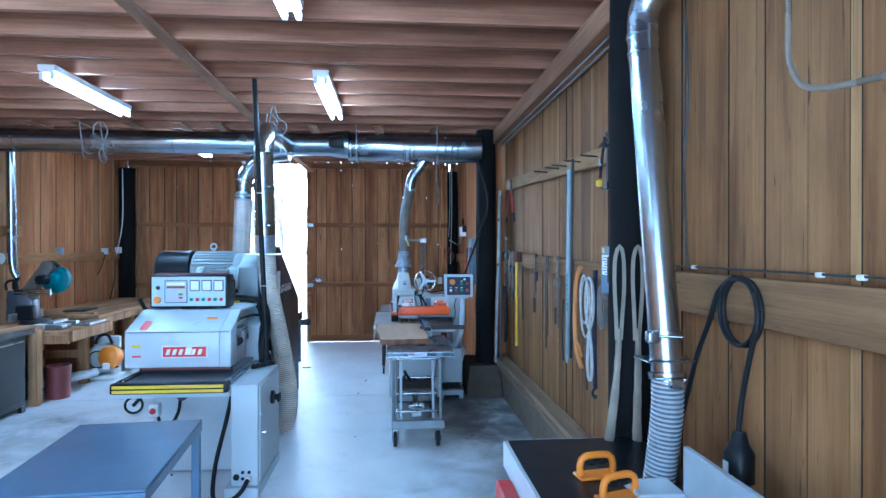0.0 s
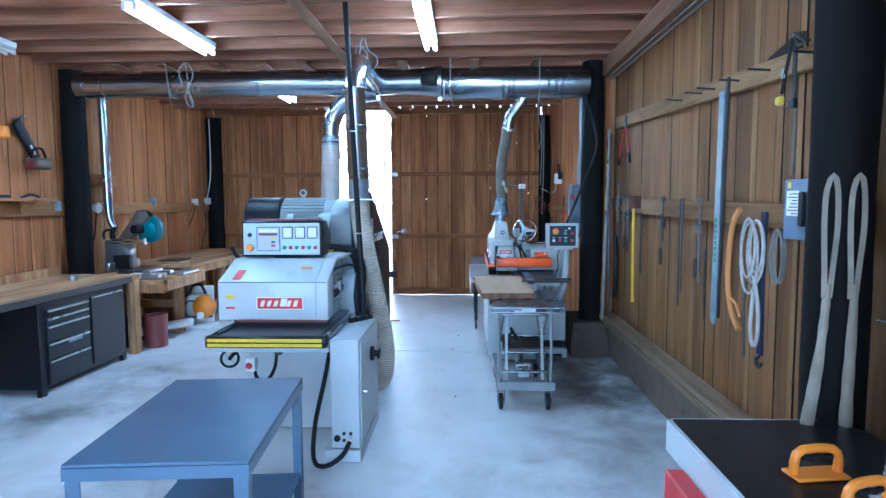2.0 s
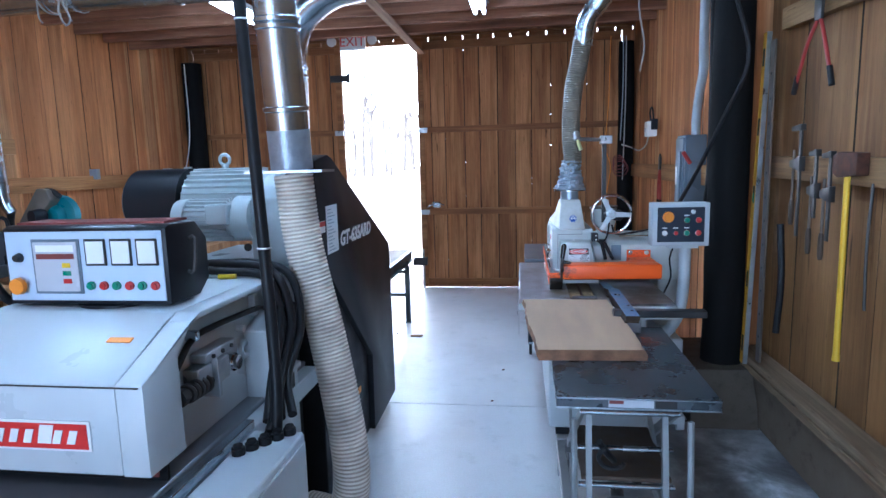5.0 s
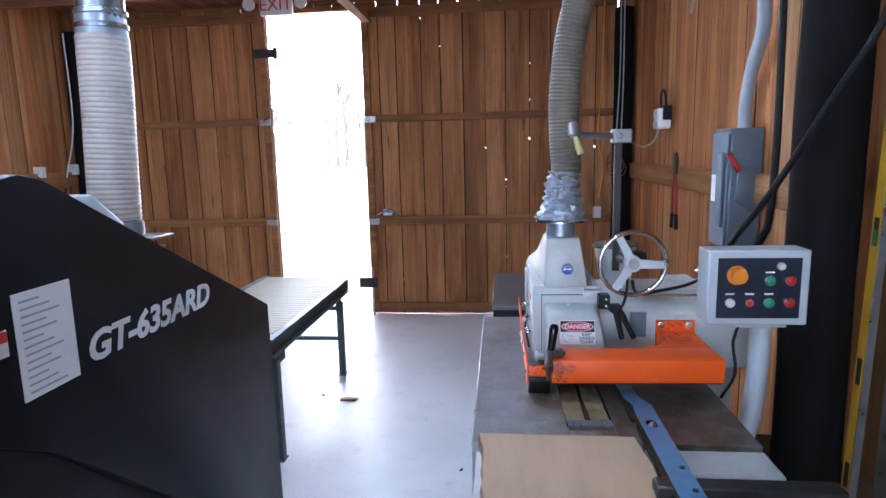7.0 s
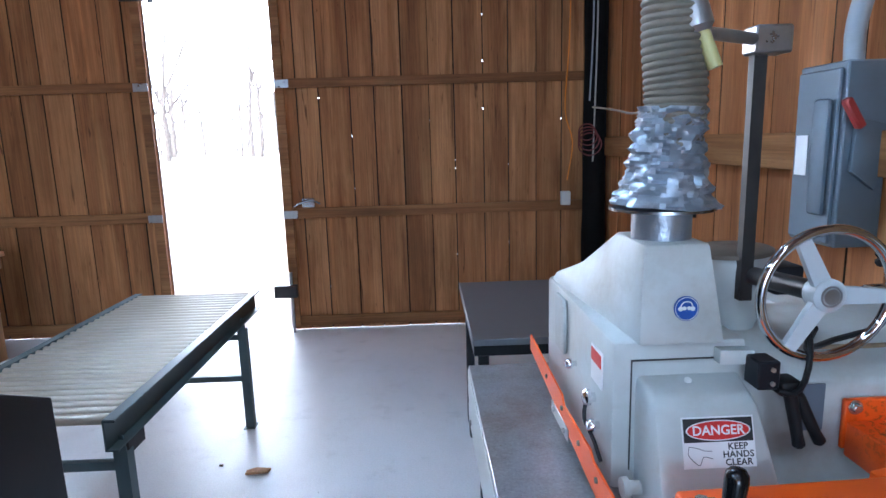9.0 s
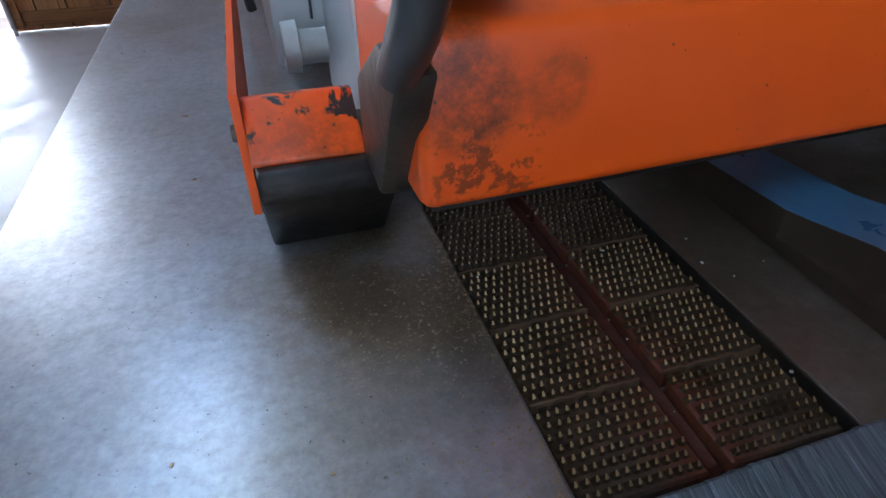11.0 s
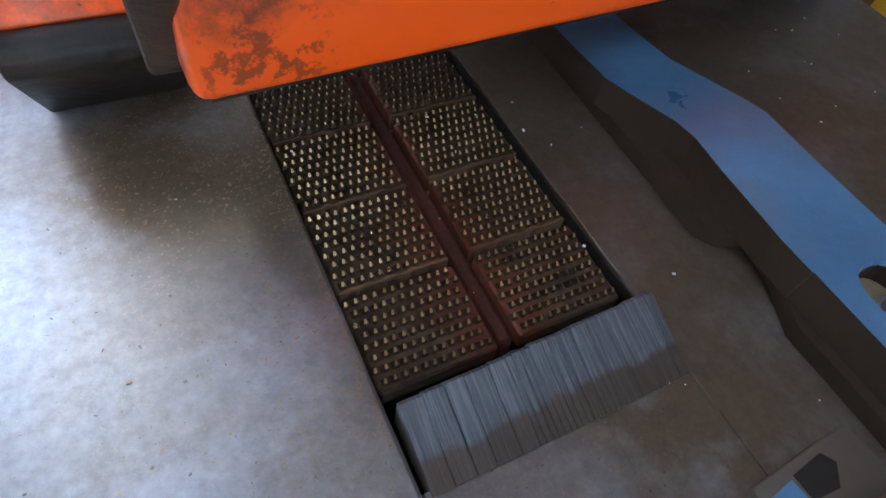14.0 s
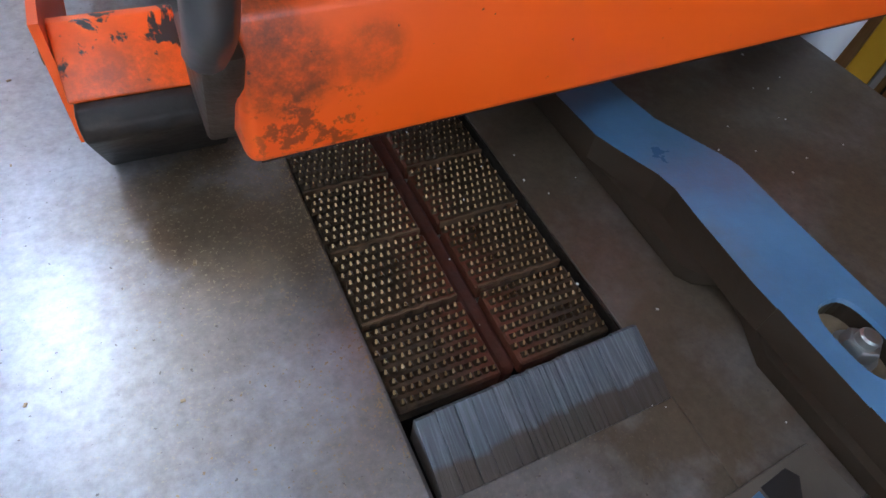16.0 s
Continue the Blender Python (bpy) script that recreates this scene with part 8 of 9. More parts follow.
# ---- exit sign over the opening ----
EX = thing("exit_sign", (-1.62, 9.55, 2.88), "white exit sign with red letters", "exit sign")
part("case", box(B(), -1.77, -1.47, 9.44, 9.48, 2.885, 3.055, 0.006), M_WHITE, EX)
part("face", box(B(), -1.755, -1.485, 9.4375, 9.4395, 2.905, 3.04), M_WHITELAB, EX)
part("word", letters("EXIT", 0.15, pose(-1.62, 9.4365, 2.972, 90, 0, 0), 0.0006), M_EXIT, EX, smooth=0)
for x in (-1.86, -1.38):
    part("head_lamp", lathe(B(), (x, 9.46, 2.99), (0, -1, -0.2), [(0, 0.02), (0.02, 0.05), (0.05, 0.055)], 18), M_WHITE, EX)

# ---- things on the east wall ----
SHIFT[0] = Vector((0.012, 0.025, 0.015))
bm = prism(B(), [(3.470, 2.085), (3.533, 2.085), (3.569, 0.875), (3.565, 0.84), (3.549, 0.822), (3.527, 0.818), (3.510, 0.83), (3.503, 0.86)], "x", 1.628, 1.634)
LV = solo("steel_bar", bm, M_LEVELBLUE, (1.63, 3.53, 0.82), "long worn blue-grey steel bar with rounded end on the wall", "steel bar")
for i in range(8):
    z = 1.165 + i * 0.0315
    part("faded_mark", box(B(), 1.6265, 1.6275, 3.512, 3.535 + 0.004 * (i % 3), z, z + 0.022), M_GREENINK, LV, "faded green mark")
part("end_ring", torus(B(), (1.6275, 3.535, 0.90), (1, 0, 0), 0.017, 0.002, 20, 5), M_GREYBOX, LV)
# Dark strip put where the bar's side lies in shade
bm = prism(B(), [(3.448, 2.15), (3.480, 2.15), (3.512, 0.86), (3.492, 0.86)], "x", 1.636, 1.65, 0.002)
solo("dark_batten", bm, M_DARK, (1.65, 3.46, 0.86), "long dark strip standing for the steel bar's shaded side", "batten")
for y in (2.72, 3.12, 3.44, 3.745, 3.935, 4.27):
    z = 2.085 + 0.047 * (y - 2.55)
    bm = tube(B(), [(1.70, y, z), (1.63, y, z + 0.004), (1.585, y + 0.004, z + 0.008)], 0.0055, 6)
    solo("wall_nail", bm, M_DARK, (1.69, y, z), "long dark nail standing out of the upper rail", "nail", "rail nails")
AX = thing("sledge_axe", (1.64, 5.15, 0.65), "splitting maul with bright yellow handle on the rail", "axe")
part("handle", sweep(B(), [Vector((1.632, 5.15 + 0.01 * (z - 1), z)) for z in (0.67, 0.7, 0.9, 1.1, 1.3, 1.47)], [0.016, 0.013, 0.012, 0.012, 0.012, 0.012], 12), M_AMBER, AX, "yellow fibreglass handle")
bm = prism(B(), [(5.05, 1.45), (5.20, 1.44), (5.24, 1.46), (5.24, 1.53), (5.20, 1.545), (5.05, 1.54)], "x", 1.61, 1.66, 0.006)
part("head", bm, M_RUST, AX)


def bar_clamp(y, z0, z1, x, label, jaw=0.09, mat=M_DARK):
    c = thing("bar_clamp", (x, y, z0), label, "clamp", "clamps on the rail")
    part("bar", box(B(), x - 0.004, x + 0.004, y - 0.012, y + 0.012, z0, z1, 0.001), mat, c)
    part("fixed_jaw", prism(B(), [(y - 0.02, z1 - 0.03), (y - 0.02, z1), (y + jaw, z1 - 0.01), (y + jaw, z1 - 0.03)], "x", x - 0.012, x + 0.012, 0.002), mat, c)
    part("sliding_jaw", prism(B(), [(y - 0.025, z1 - 0.22), (y - 0.025, z1 - 0.15), (y + jaw, z1 - 0.17), (y + jaw, z1 - 0.2)], "x", x - 0.014, x + 0.014, 0.002), mat, c)
    part("screw", cyl(B(), (x, y + jaw - 0.015, z1 - 0.36), (x, y + jaw - 0.015, z1 - 0.12), 0.006, n=10), M_DULLSTRIP, c)
    part("handle", lathe(B(), (x, y + jaw - 0.015, z1 - 0.48), (0, 0, 1), [(0, 0.008), (0.02, 0.012), (0.1, 0.012), (0.12, 0.008)], 12), M_HANDLEWOOD, c)


bar_clamp(5.56, 1.15, 1.68, 1.62, "dark steel bar clamp hung on the rail", 0.08)
bar_clamp(5.42, 1.25, 1.56, 1.63, "short dark steel clamp hung on the rail", 0.05)
bar_clamp(3.76, 1.02, 1.52, 1.63, "dull steel bar clamp hung on the rail", 0.07, M_DULLSTRIP)
for y, z0 in ((4.06, 0.92), (4.11, 0.82)):
    bm = strap(B(), [(1.64, y, 1.52), (1.635, y, 1.3), (1.64, y + 0.01, z0)], 0.022, 0.006, (1, 0, 0))
    solo("hacksaw_blade", bm, M_DARK, (1.64, y, z0), "narrow dark saw blade hanging on the rail", "saw blade", "hanging blades")
bar_clamp(5.30, 1.16, 1.55, 1.635, "dark steel clamp hung on the rail beside the maul", 0.06)
bar_clamp(4.45, 1.22, 1.53, 1.64, "small dark steel clamp hung on the rail", 0.05)
for y, z0, z1 in ((5.02, 0.92, 1.42), (3.735, 0.80, 1.22), (3.22, 0.72, 1.1)):
    bm = tube(B(), [(1.66, y, z1), (1.655, y + 0.004, (z0 + z1) / 2), (1.66, y, z0)], 0.006, 6)
    solo("iron_rod", bm, M_DARK, (1.655, y, z0), "thin dark iron rod hung on the wall", "rod", "hanging rods")
# bolt cutters with red handles, two pairs
def cutters(x, y, z, s, label, wide=0.055, off=0.0):
    c = thing("bolt_cutters", (x, y, z), label, "bolt cutters", "bolt cutters")
    for a in (-1, 1):
        bm = sweep(B(), curve([(x - 0.01, y + a * 0.015, z + 0.30 * s), (x - 0.015, y + off * 0.35 + a * (0.012 + wide * 0.4), z + 0.2 * s), (x - 0.012, y + off + a * wide, z)], 0.04), 0.009 * s ** 0.5, 10)
        part("handle", bm, M_HANDLE, c, "red handle")
        part("grip", cyl(B(), (x - 0.013, y + off * 0.9 + a * wide * 0.88, z + 0.06 * s), (x - 0.012, y + off * 1.05 + a * wide * 1.06, z - 0.03 * s), 0.0125), M_BLACK, c)
    part("jaws", prism(B(), [(y - 0.03, z + 0.30 * s), (y + 0.03, z + 0.30 * s), (y + 0.035, z + 0.40 * s), (y, z + 0.43 * s), (y - 0.035, z + 0.40 * s)], "x", x - 0.02, x - 0.004, 0.003), M_DARK, c)


cutters(1.66, 5.52, 1.86, 0.92, "bolt cutters with red handles spread, hung from the upper rail", 0.175, 0.03)
cutters(1.555, 8.17, 1.10, 1.12, "bolt cutters with red handles hung on the lower rail")
# bow saw, rope, strap
BS = thing("bow_saw", (1.64, 3.12, 0.75), "faded orange bow saw hung on the rail", "bow saw")
bm = sweep(B(), curve([(1.625, 3.24, 1.46), (1.62, 3.30, 1.38), (1.62, 3.335, 1.2), (1.62, 3.33, 1.05), (1.62, 3.28, 0.93), (1.62, 3.20, 0.86)], 0.03), 0.014, 12)
part("frame", bm, M_TAN, BS, "faded orange tube frame")
part("hand_guard", tube(B(), [(1.62, 3.30, 1.0), (1.61, 3.22, 0.99), (1.61, 3.17, 0.93)], 0.007, 8), M_TAN, BS)
RP = thing("rope_coil", (1.63, 3.05, 0.85), "coil of white rope hung on the rail", "rope")
for k, (dy, r, dz) in enumerate(((0.0, 0.075, 0.0), (-0.03, 0.07, 0.01), (0.03, 0.085, -0.03), (-0.05, 0.06, 0.03), (0.02, 0.07, 0.02))):
    cy, cz = 3.05 + dy, 1.26 + dz
    pts = [(1.615 - 0.006 * k, cy + r * math.sin(a), cz + r * 2.0 * math.cos(a)) for a in [2 * math.pi * i / 10 for i in range(11)]]
    part("loop", tube(B(), pts, 0.006, 7), M_ROPE, RP)
part("tail", tube(B(), [(1.60, 3.02, 1.15), (1.605, 2.98, 1.0), (1.61, 2.99, 0.86), (1.61, 3.03, 0.82), (1.605, 3.05, 0.9), (1.605, 3.03, 1.08)], 0.009, 8), M_ROPE, RP)
bm = strap(B(), [(1.64, 3.02, 1.45), (1.635, 3.02, 1.1), (1.64, 3.02, 0.78)], 0.045, 0.012, (1, 0, 0))
NS = solo("ratchet_strap", bm, M_NAVY, (1.64, 3.02, 0.78), "navy webbing strap with dark hook on the rail", "strap")
part("hook", torus(B(), (1.635, 3.02, 0.745), (1, 0, 0), 0.026, 0.008, 20, 8, 0, 280), M_DARK, NS)
bm = B()
for k in range(4):
    c = (1.636 - 0.006 * k, 2.87 + 0.006 * (k % 3 - 1), 1.25 + 0.008 * (k % 2))
    tube(bm, [(c[0], c[1] + (0.045 + 0.002 * k) * math.sin(a), c[2] + (0.112 + 0.003 * (k % 4)) * math.cos(a)) for a in [2 * math.pi * i / 14 for i in range(15)]], 0.004, 7)
solo("tube_coil", bm, M_FLEXDUSTY, (1.63, 2.87, 1.13), "coil of dusty clear plastic tube hung on the rail", "tube coil")
# breaker box beside the near post
BX = thing("breaker_box", (1.62, 2.70, 1.1), "grey electrical breaker box with paper label", "breaker box")
part("case", box(B(), 1.565, 1.70, 2.535, 2.715, 1.345, 1.585, 0.004), M_BOXBLUE, BX)
part("label", box(B(), 1.562, 1.5645, 2.605, 2.69, 1.44, 1.54), M_WHITELAB, BX)
bm = B()
for i in range(7):
    box(bm, 1.5605, 1.5618, 2.61, 2.65 + 0.03 * ((i * 3) % 4) / 3, 1.447 + 0.013 * i, 1.451 + 0.013 * i)
part("label_lines", bm, M_INK, BX)
part("lever", box(B(), 1.548, 1.564, 2.55, 2.585, 1.40, 1.535, 0.005), M_BLACK, BX)
part("yellow_tag", box(B(), 1.562, 1.5645, 2.66, 2.685, 1.55, 1.575), M_YELLOW, BX)
bm = tube(B(), [(1.64, 2.66, 1.585), (1.63, 2.62, 1.64), (1.60, 2.56, 1.665), (1.60, 2.5, 1.66)], 0.010, 8)
part("cable", bm, M_BLACK, BX)
bm = prism(B(), [(2.876, 1.93), (2.902, 1.93), (2.912, 1.615), (2.888, 1.615)], "x", 1.688, 1.692)
solo("steel_strip", bm, M_DULLSTRIP, (1.69, 2.89, 1.62), "thin dull steel strip nailed to the board wall", "steel strip")
TC = thing("trigger_clamp", (1.63, 2.79, 1.88), "dark bar clamp with yellow trigger hung on the upper rail", "clamp")
part("bar", box(B(), 1.622, 1.630, 2.775, 2.803, 1.885, 2.178, 0.002), M_DARK, TC)
part("fixed_jaw", tube(B(), [(1.625, 2.79, 2.172), (1.60, 2.75, 2.176), (1.59, 2.69, 2.150), (1.588, 2.63, 2.120)], 0.010, 8), M_DARK, TC)
part("jaw_arm", tube(B(), [(1.625, 2.79, 2.165), (1.60, 2.72, 2.125), (1.588, 2.64, 2.118)], 0.006, 8), M_DARK, TC)
part("sliding_jaw", box(B(), 1.616, 1.636, 2.77, 2.815, 1.885, 1.925, 0.004), M_BLACKP, TC)
part("jaw_pin", cyl(B(), (1.626, 2.775, 1.892), (1.615, 2.845, 1.898), 0.005, n=8), M_DARK, TC)
part("cord", tube(B(), [(1.615, 2.795, 2.165), (1.605, 2.80, 2.09), (1.605, 2.825, 2.02), (1.608, 2.85, 1.955)], 0.008, 8), M_BLACK, TC)
part("tag", box(B(), 1.598, 1.602, 2.815, 2.842, 2.015, 2.055, 0.001), M_CONDUIT, TC)
part("trigger", box(B(), 1.595, 1.62, 2.845, 2.885, 1.91, 1.945, 0.006), M_YELLOW, TC, "yellow trigger")
# slings on the near post
for k, (y0, x0, ex, lab) in enumerate(((2.26, 1.485, -0.05, "long canvas lifting sling looped over the black post"), (2.245, 1.562, 0.02, "second canvas lifting sling beside it on the post"))):
    bm = B()
    a = 0.022
    strap(bm, [(x0 - 0.010, y0 + 0.004, 1.17), (x0 - 0.014, y0, 1.25), (x0 - a, y0, 1.43), (x0 - a * 0.8, y0, 1.54), (x0, y0 - 0.004, 1.585), (x0 + a * 0.8, y0, 1.54), (x0 + a, y0, 1.41), (x0 + 0.014, y0 + 0.006, 1.25), (x0 + 0.010, y0 + 0.008, 1.17)], 0.016, 0.006, (0.25, 1, 0))
    rings = []
    wob = random.Random(40 + k)
    for i in range(19):
        f = i / 18
        c = Vector((x0 + ex * f ** 1.3 + 0.004 * math.sin(5 * f + k), y0 + 0.004 + 0.03 * f, 1.22 - 0.67 * f))
        w_, d_ = 0.011 + 0.009 * min(1, f * 1.5) + wob.uniform(-0.0015, 0.0015), 0.008 + wob.uniform(-0.002, 0.002)
        rings.append([bm.verts.new(c + Vector((0.86, -0.51, 0)) * w_ * math.cos(q) + Vector((0.51, 0.86, 0)) * d_ * math.sin(q) * (1 - 0.35 * math.cos(2 * q))) for q in [2 * math.pi * j / 14 for j in range(14)]])
    skin(bm, rings)
    solo("sling", bm, M_SLING, (x0, y0, 0.55), lab, "sling", "canvas slings")
# coiled power cable near the camera
PC = thing("power_cable", (1.66, 1.45, 0.85), "thick black power cable coiled on the wall rail with plug", "power cable")
CY, CZ = 1.618, 1.364
bm = B()
pts = [(1.655 - 0.010 * (i // 12), CY + 0.110 * math.sin(a) + 0.008 * (i // 12), CZ + 0.114 * math.cos(a)) for i, a in enumerate([2 * math.pi * i / 12 for i in range(25)])]
tube(bm, pts, 0.0085, 10, 0.02)
part("coil", bm, M_BLACK, PC)
part("tail", tube(B(), [(1.65, CY + 0.06, CZ + 0.105), (1.645, CY + 0.125, CZ + 0.06), (1.64, CY + 0.18, CZ - 0.06), (1.635, CY + 0.265, 1.15), (1.63, CY + 0.41, 0.80), (1.62, CY + 0.48, 0.6)], 0.0095, 10), M_BLACK, PC)
part("tail", tube(B(), [(1.645, CY - 0.09, CZ + 0.07), (1.64, CY - 0.112, CZ - 0.02), (1.64, CY - 0.075, 1.24), (1.635, CY - 0.035, 1.08), (1.63, CY - 0.02, 0.95)], 0.0095, 10), M_BLACK, PC)
bm = lathe(B(), (1.63, CY - 0.025, 0.80), (0.05, 0.05, 1), [(0, 0.04), (0.01, 0.05), (0.10, 0.048), (0.13, 0.03), (0.17, 0.02)], 16)
part("plug", bm, M_BLACKP, PC, "large black cable plug")
part("plug_mark", box(B(), 1.575, 1.58, CY - 0.05, CY - 0.025, 0.84, 0.88), M_WHITELAB, PC)
for y in (-0.4, 0.6, 1.15, 1.3, 2.0):
    bm = box(B(), 1.682, 1.70, y - 0.012, y + 0.012, 1.493, 1.508, 0.003)
    solo("cable_clip", bm, M_WHITE, (1.69, y, 1.486), "white cable clip on the rail", "cable clip", "cable clips")
bm = tube(B(), [(1.69, -3.0, 1.501), (1.69, 0.5, 1.503), (1.69, 2.3, 1.50)], 0.004, 8, 0.2)
solo("rail_cable", bm, M_DARK, (1.69, 0, 1.49), "grey cable running along the wall rail", "cable")
bm = tube(B(), [(1.60, -3.0, 2.66), (1.605, 0, 2.665), (1.60, 3.0, 2.66), (1.60, 6.0, 2.67)], 0.007, 8, 0.3)
tube(bm, [(1.63, -3.0, 2.64), (1.64, 0, 2.645), (1.63, 3.0, 2.64), (1.63, 6.0, 2.65)], 0.006, 8, 0.3)
solo("beam_conduit", bm, M_CABLEGREY, (1.62, 1.5, 2.65), "pair of grey cables clipped under the beam", "cable")
bm = tube(B(), [(1.70, 2.09, 2.7), (1.705, 2.10, 2.3), (1.70, 2.095, 1.85), (1.70, 2.07, 1.5)], 0.004, 8)
tube(bm, [(1.70, 2.10, 2.7), (1.705, 2.075, 2.2), (1.70, 2.10, 1.9), (1.70, 2.08, 1.5)], 0.0035, 8)
solo("wall_conduit", bm, M_DARK, (1.7, 2.09, 1.5), "dark thin cable running down the board wall", "cable")
bm = tube(B(), [(1.66, 1.20, 2.73), (1.63, 1.30, 2.55), (1.60, 1.30, 2.35), (1.60, 1.305, 2.20), (1.60, 1.30, 2.10), (1.60, 1.25, 2.02), (1.60, 1.15, 1.985), (1.60, 0.98, 1.965)], 0.0085, 10)
tube(bm, [(1.64, 1.26, 2.62), (1.58, 1.20, 2.40), (1.57, 1.10, 2.36), (1.60, 0.9, 2.40)], 0.0075, 10)
solo("plastic_hose", bm, M_HOSETAN, (1.55, 1.0, 2.25), "looped clear plastic hose hung from the beam", "hose")
SHIFT[0] = Vector((0.015, 0.02, 0))
# levels leaning at the post
LVY = thing("spirit_level", (1.57, 6.05, 0.36), "long amber spirit level leaning on the post", "spirit level")
m = Matrix.Translation((1.585, 6.07, 0.36)) @ Matrix.Rotation(radians(1.5), 4, "Y")
part("beam", box(B(), -0.012, 0.012, -0.024, 0.024, 0.0, 1.85, 0.002, m=m), M_LEVELY, LVY, "amber level body")
part("edge", box(B(), -0.013, 0.013, -0.029, -0.0245, 0.0, 1.85, 0.001, m=m), M_STEEL, LVY, "bare aluminium edge")
for z in (0.12, 0.5, 0.98, 1.35, 1.72):
    part("slot", box(B(), -0.0128, 0.0128, -0.016, 0.016, z - 0.05, z + 0.05, 0.004, m=m), M_INK, LVY)
part("vial", box(B(), -0.0135, 0.0135, -0.014, 0.014, 0.93, 0.99, 0.004, m=m), M_GREEN, LVY, "green vial")
bm = box(B(), 1.62, 1.63, 5.93, 5.99, 0.36, 2.15, 0.002)
L2 = solo("steel_rule", bm, M_DULLSTRIP, (1.625, 5.96, 0.36), "long dull steel straightedge leaning by the post", "straightedge")
for i in range(12):
    part("rule_hole", cyl(B(), (1.6185, 5.96, 0.55 + 0.13 * i), (1.6198, 5.96, 0.55 + 0.13 * i), 0.008, n=10), M_INK, L2)
bm = tube(B(), [(1.64, 5.80, 1.2), (1.65, 5.78, 0.9), (1.645, 5.8, 0.62)], 0.018, 8)
solo("drive_belt", bm, M_BLACK, (1.645, 5.8, 0.62), "black rubber belt hanging on the wall", "belt")

# ---- electrics behind the saw ----
SHIFT[0] = Vector((0.005, 0.01, 0.02))
DX = thing("disconnect_switch", (1.52, 7.03, 1.1), "grey steel disconnect switch box with red lever", "switch box")
part("case", box(B(), 1.45, 1.592, 6.93, 7.16, 1.12, 1.69, 0.005), M_GREYBOX, DX)
part("cover", box(B(), 1.438, 1.4495, 6.945, 7.15, 1.13, 1.67, 0.005), M_GREYBOX, DX)
part("cover_rib", box(B(), 1.42, 1.4375, 6.965, 7.04, 1.22, 1.58, 0.012, seg=2), M_GREYBOX, DX)
part("lever_plate", prism(B(), [(1.47, 1.36), (1.55, 1.30), (1.575, 1.36), (1.57, 1.50), (1.48, 1.52)], "y", 6.912, 6.9295, 0.004), M_GREYBOX, DX)
part("lever", box(B(), -0.013, 0.013, -0.014, 0.014, 0, 0.10, 0.005, m=Matrix.Translation((1.478, 6.895, 1.49)) @ Matrix.Rotation(radians(-32), 4, "Y")), M_HANDLE, DX, "dark red lever")
part("label", box(B(), 1.4355, 1.4375, 7.075, 7.135, 1.34, 1.47), M_WHITELAB, DX)
bm = sweep(B(), curve([(1.548, 7.05, 1.69), (1.548, 7.05, 1.82), (1.545, 6.98, 1.98), (1.54, 6.88, 2.12), (1.53, 6.86, 2.3), (1.53, 6.86, 2.86)], 0.04), 0.03, 14)
solo("conduit", bm, M_CONDUIT, (1.5, 7.0, 1.69), "bent grey plastic conduit above the switch box", "conduit")
bm = tube(B(), [(1.53, 6.72, 2.86), (1.54, 6.70, 2.2), (1.54, 6.68, 1.6), (1.53, 6.7, 1.25), (1.50, 6.8, 1.12)], 0.016, 8, 0.08)
solo("black_cable", bm, M_BLACK, (1.54, 6.7, 1.1), "black cable running down beside the switch box", "cable")
bm = tube(B(), [(1.36, 6.02, 2.60), (1.44, 5.91, 2.28), (1.485, 5.89, 2.01), (1.415, 6.04, 1.73), (1.335, 6.24, 1.43), (1.295, 6.41, 1.26), (1.295, 6.54, 1.16)], 0.012, 8, 0.06)
solo("feed_cable", bm, M_BLACK, (1.3, 6.4, 1.12), "black cable slung from the duct to the saw", "cable")
EB = thing("plug_transformer", (1.5, 8.46, 1.75), "white and grey plug-in power unit with cable loop", "power unit")
part("case", box(B(), 1.47, 1.565, 8.40, 8.52, 1.74, 1.88, 0.008), M_WHITE, EB)
part("dark_side", box(B(), 1.505, 1.566, 8.375, 8.399, 1.80, 1.90, 0.006), M_BLACKP, EB)
part("button", cyl(B(), (1.462, 8.46, 1.80), (1.471, 8.46, 1.80), 0.02), M_CONDUIT, EB)
part("loop", tube(B(), [(1.53, 8.40, 1.90), (1.52, 8.40, 1.98), (1.52, 8.46, 2.01), (1.52, 8.52, 1.97), (1.53, 8.52, 1.88)], 0.008, 8), M_BLACK, EB)
part("lead", tube(B(), [(1.50, 8.47, 1.74), (1.50, 8.6, 1.66), (1.48, 8.85, 1.62), (1.46, 9.2, 1.66), (1.43, 9.6, 1.70)], 0.007, 8), M_ROPE, EB)
for k, (pts, mt, lab) in enumerate((
    ([(1.44, 9.66, 2.9), (1.44, 9.65, 2.3), (1.42, 9.65, 1.75)], M_CONDUIT, "grey wire clipped down the corner post"),
    ([(1.47, 9.66, 2.9), (1.47, 9.65, 2.2), (1.45, 9.65, 1.3)], M_ROPE, "white wire clipped down the corner post"),
    ([(1.33, 9.86, 2.95), (1.31, 9.85, 2.2), (1.28, 9.84, 1.7), (1.34, 9.84, 1.45), (1.30, 9.84, 1.15)], M_ORANGEP, "thin orange cord hanging at the barn door"),
)):
    solo("corner_wire", tube(B(), pts, 0.006, 6, 0.06), mt, pts[-1], lab, "wire", "corner wires")
bm = B()
for k in range(4):
    torus(bm, (1.40 + 0.008 * k, 9.64, 1.52 - 0.03 * k), (0.3, 1, 0.1), 0.06 + 0.008 * k, 0.005, 24, 5)
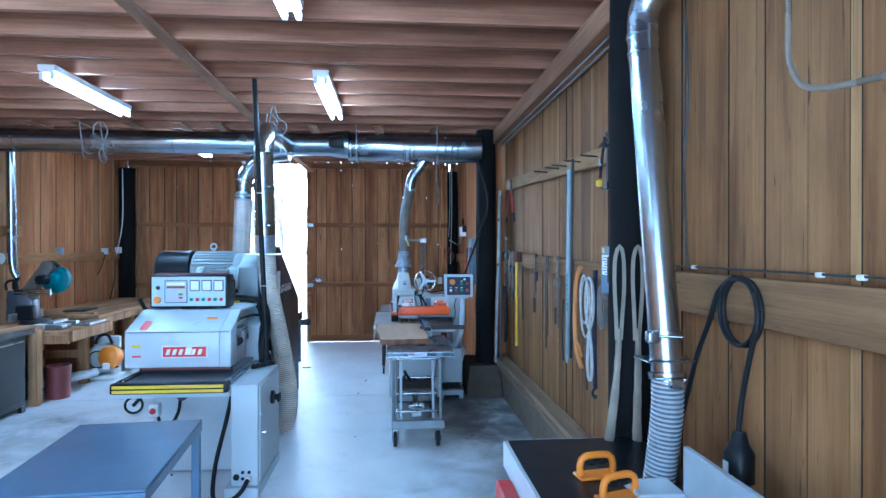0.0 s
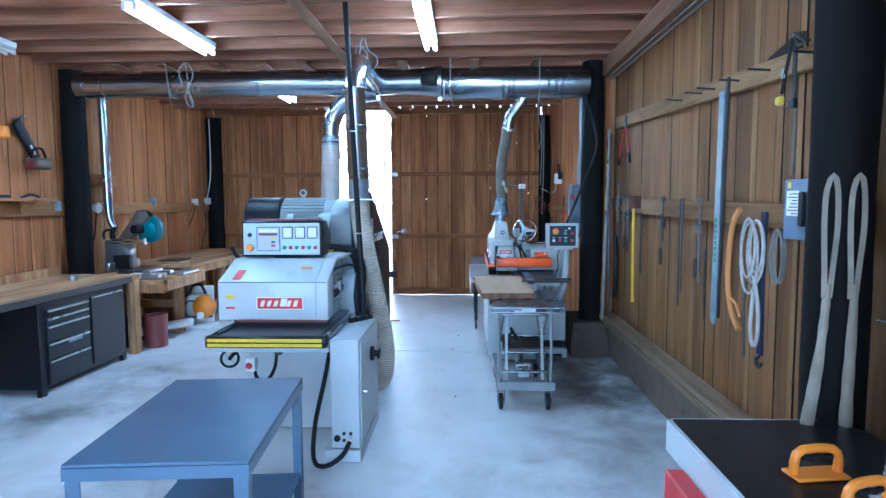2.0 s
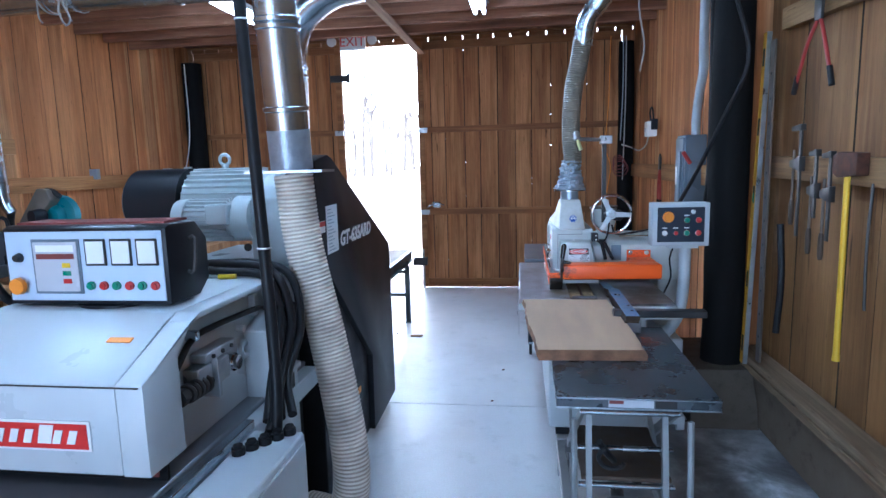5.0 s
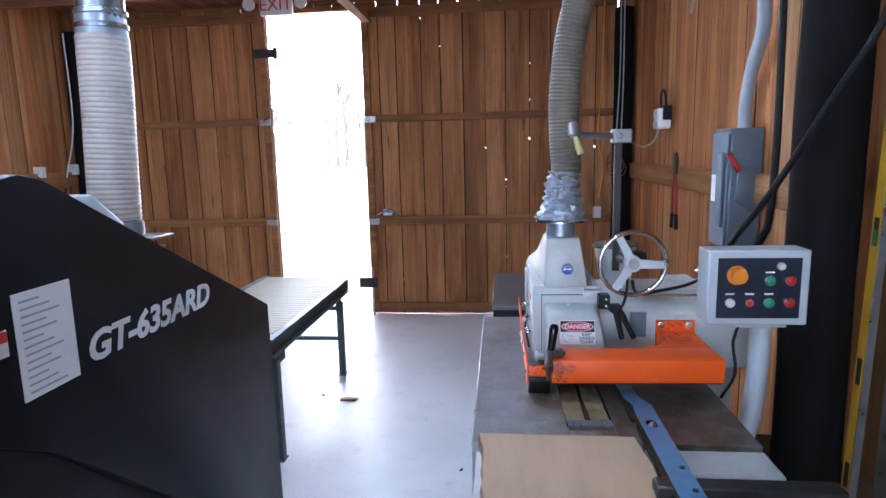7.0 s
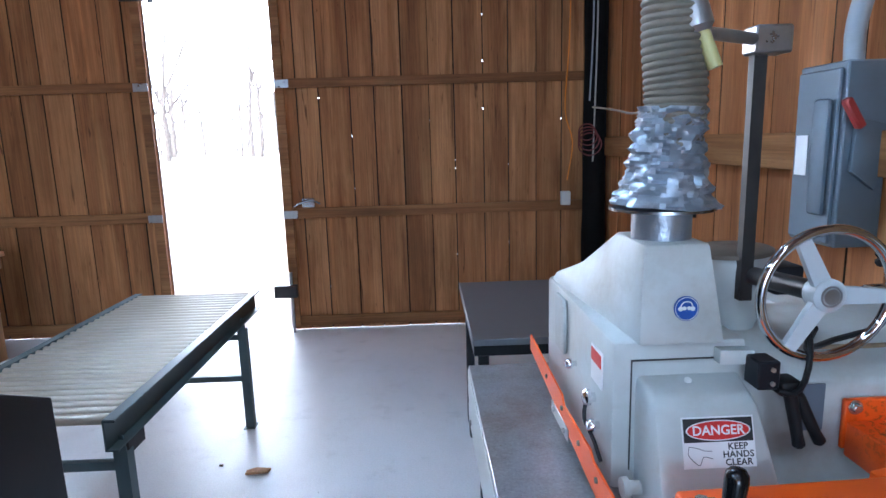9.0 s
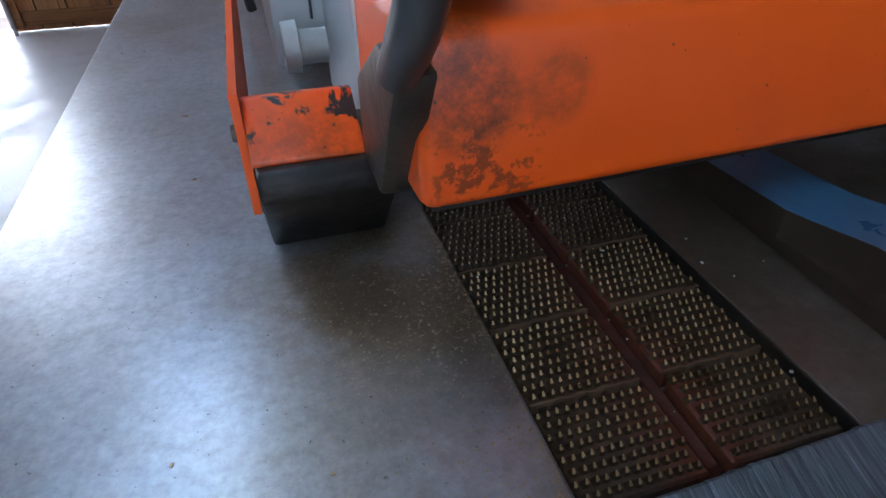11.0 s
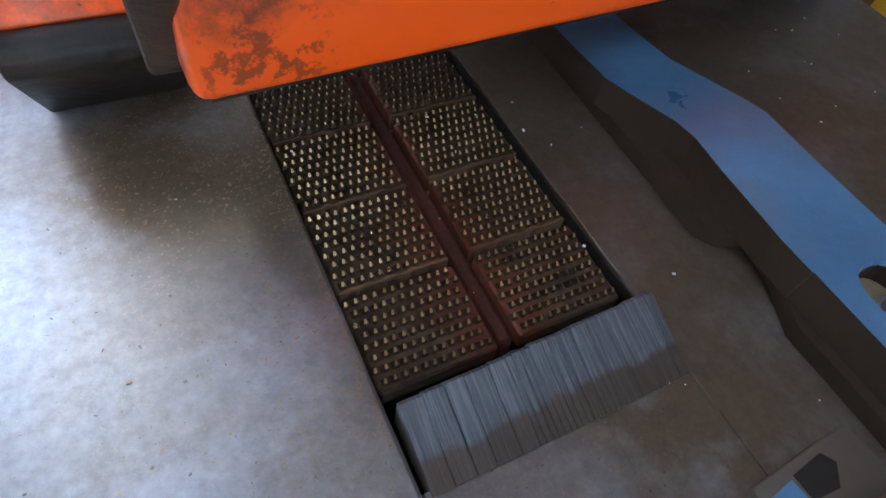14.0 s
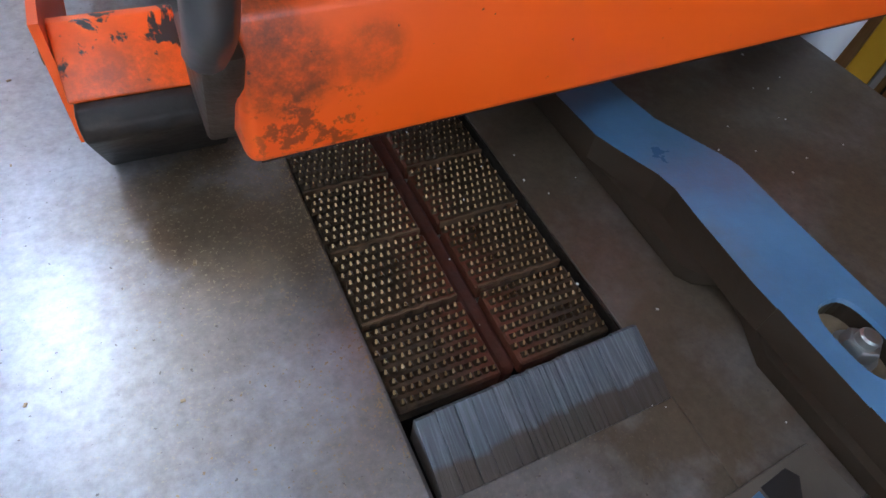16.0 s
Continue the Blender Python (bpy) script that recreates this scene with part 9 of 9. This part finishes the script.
solo("cord_coil", bm, M_DKRED, (1.4, 9.64, 1.45), "coiled red-brown cord hung on the corner post", "cord")
bm = box(B(), 1.25, 1.325, 9.815, 9.860, 0.955, 1.065, 0.006)
solo("outlet_box", bm, M_WHITE, (1.29, 9.85, 0.96), "white outlet box on the plank door", "outlet")

# ---- crumbs of sawdust ----
SHIFT[0] = Vector((0.006, 0.005, 0.013))
def crumbs(name, n_, x0, x1, y0, y1, z, size, mat, label, seed, bias=1.0):
    rng = random.Random(seed)
    bm = B()
    for _ in range(n_):
        x = x1 - (x1 - x0) * rng.random() ** bias
        y = rng.uniform(y0, y1)
        s = size * rng.uniform(0.4, 1.6)
        a = rng.uniform(0, 3.14)
        m_ = Matrix.Translation((x, y, z + s * 0.3)) @ Matrix.Rotation(a, 4, "Z") @ Matrix.Diagonal((s * rng.uniform(0.6, 2.2), s, s * 0.6, 1))
        bmesh.ops.create_cube(bm, size=1, matrix=m_)
    solo(name, bm, mat, ((x0 + x1) / 2, (y0 + y1) / 2, z), label, "sawdust", kind="stuff", smooth=0)


crumbs("sawdust", 900, 0.535, 0.577, 5.70, 5.95, TZ + 0.0002, 0.0005, M_DUST, "fine sawdust crumbs on the saw table", 1, 2.2)
crumbs("sawdust", 40, 0.32, 0.57, 5.62, 6.7, TZ + 0.0002, 0.0013, M_DUST, "scattered wood crumbs on the saw table", 2)
crumbs("sawdust", 260, 0.47, 0.577, 5.62, 5.93, TZ + 0.0002, 0.0005, M_DUST, "thin sawdust on the saw table", 6, 1.5)
crumbs("sawdust", 60, 0.72, 1.05, 5.62, 6.1, TZ + 0.0002, 0.0008, M_WHITELAB, "pale specks on the saw table", 3)
crumbs("sawdust", 26, 0.58, 0.71, 5.66, 6.0, TZ + 0.0012, 0.0008, M_WHITELAB, "pale specks on the chain", 4)
SHIFT[0] = Vector((0, 0, 0))
crumbs("sawdust", 24, -2.2, 1.4, 2.6, 9.6, 0.0015, 0.007, M_RUST, "dark crumbs on the shop floor", 5)
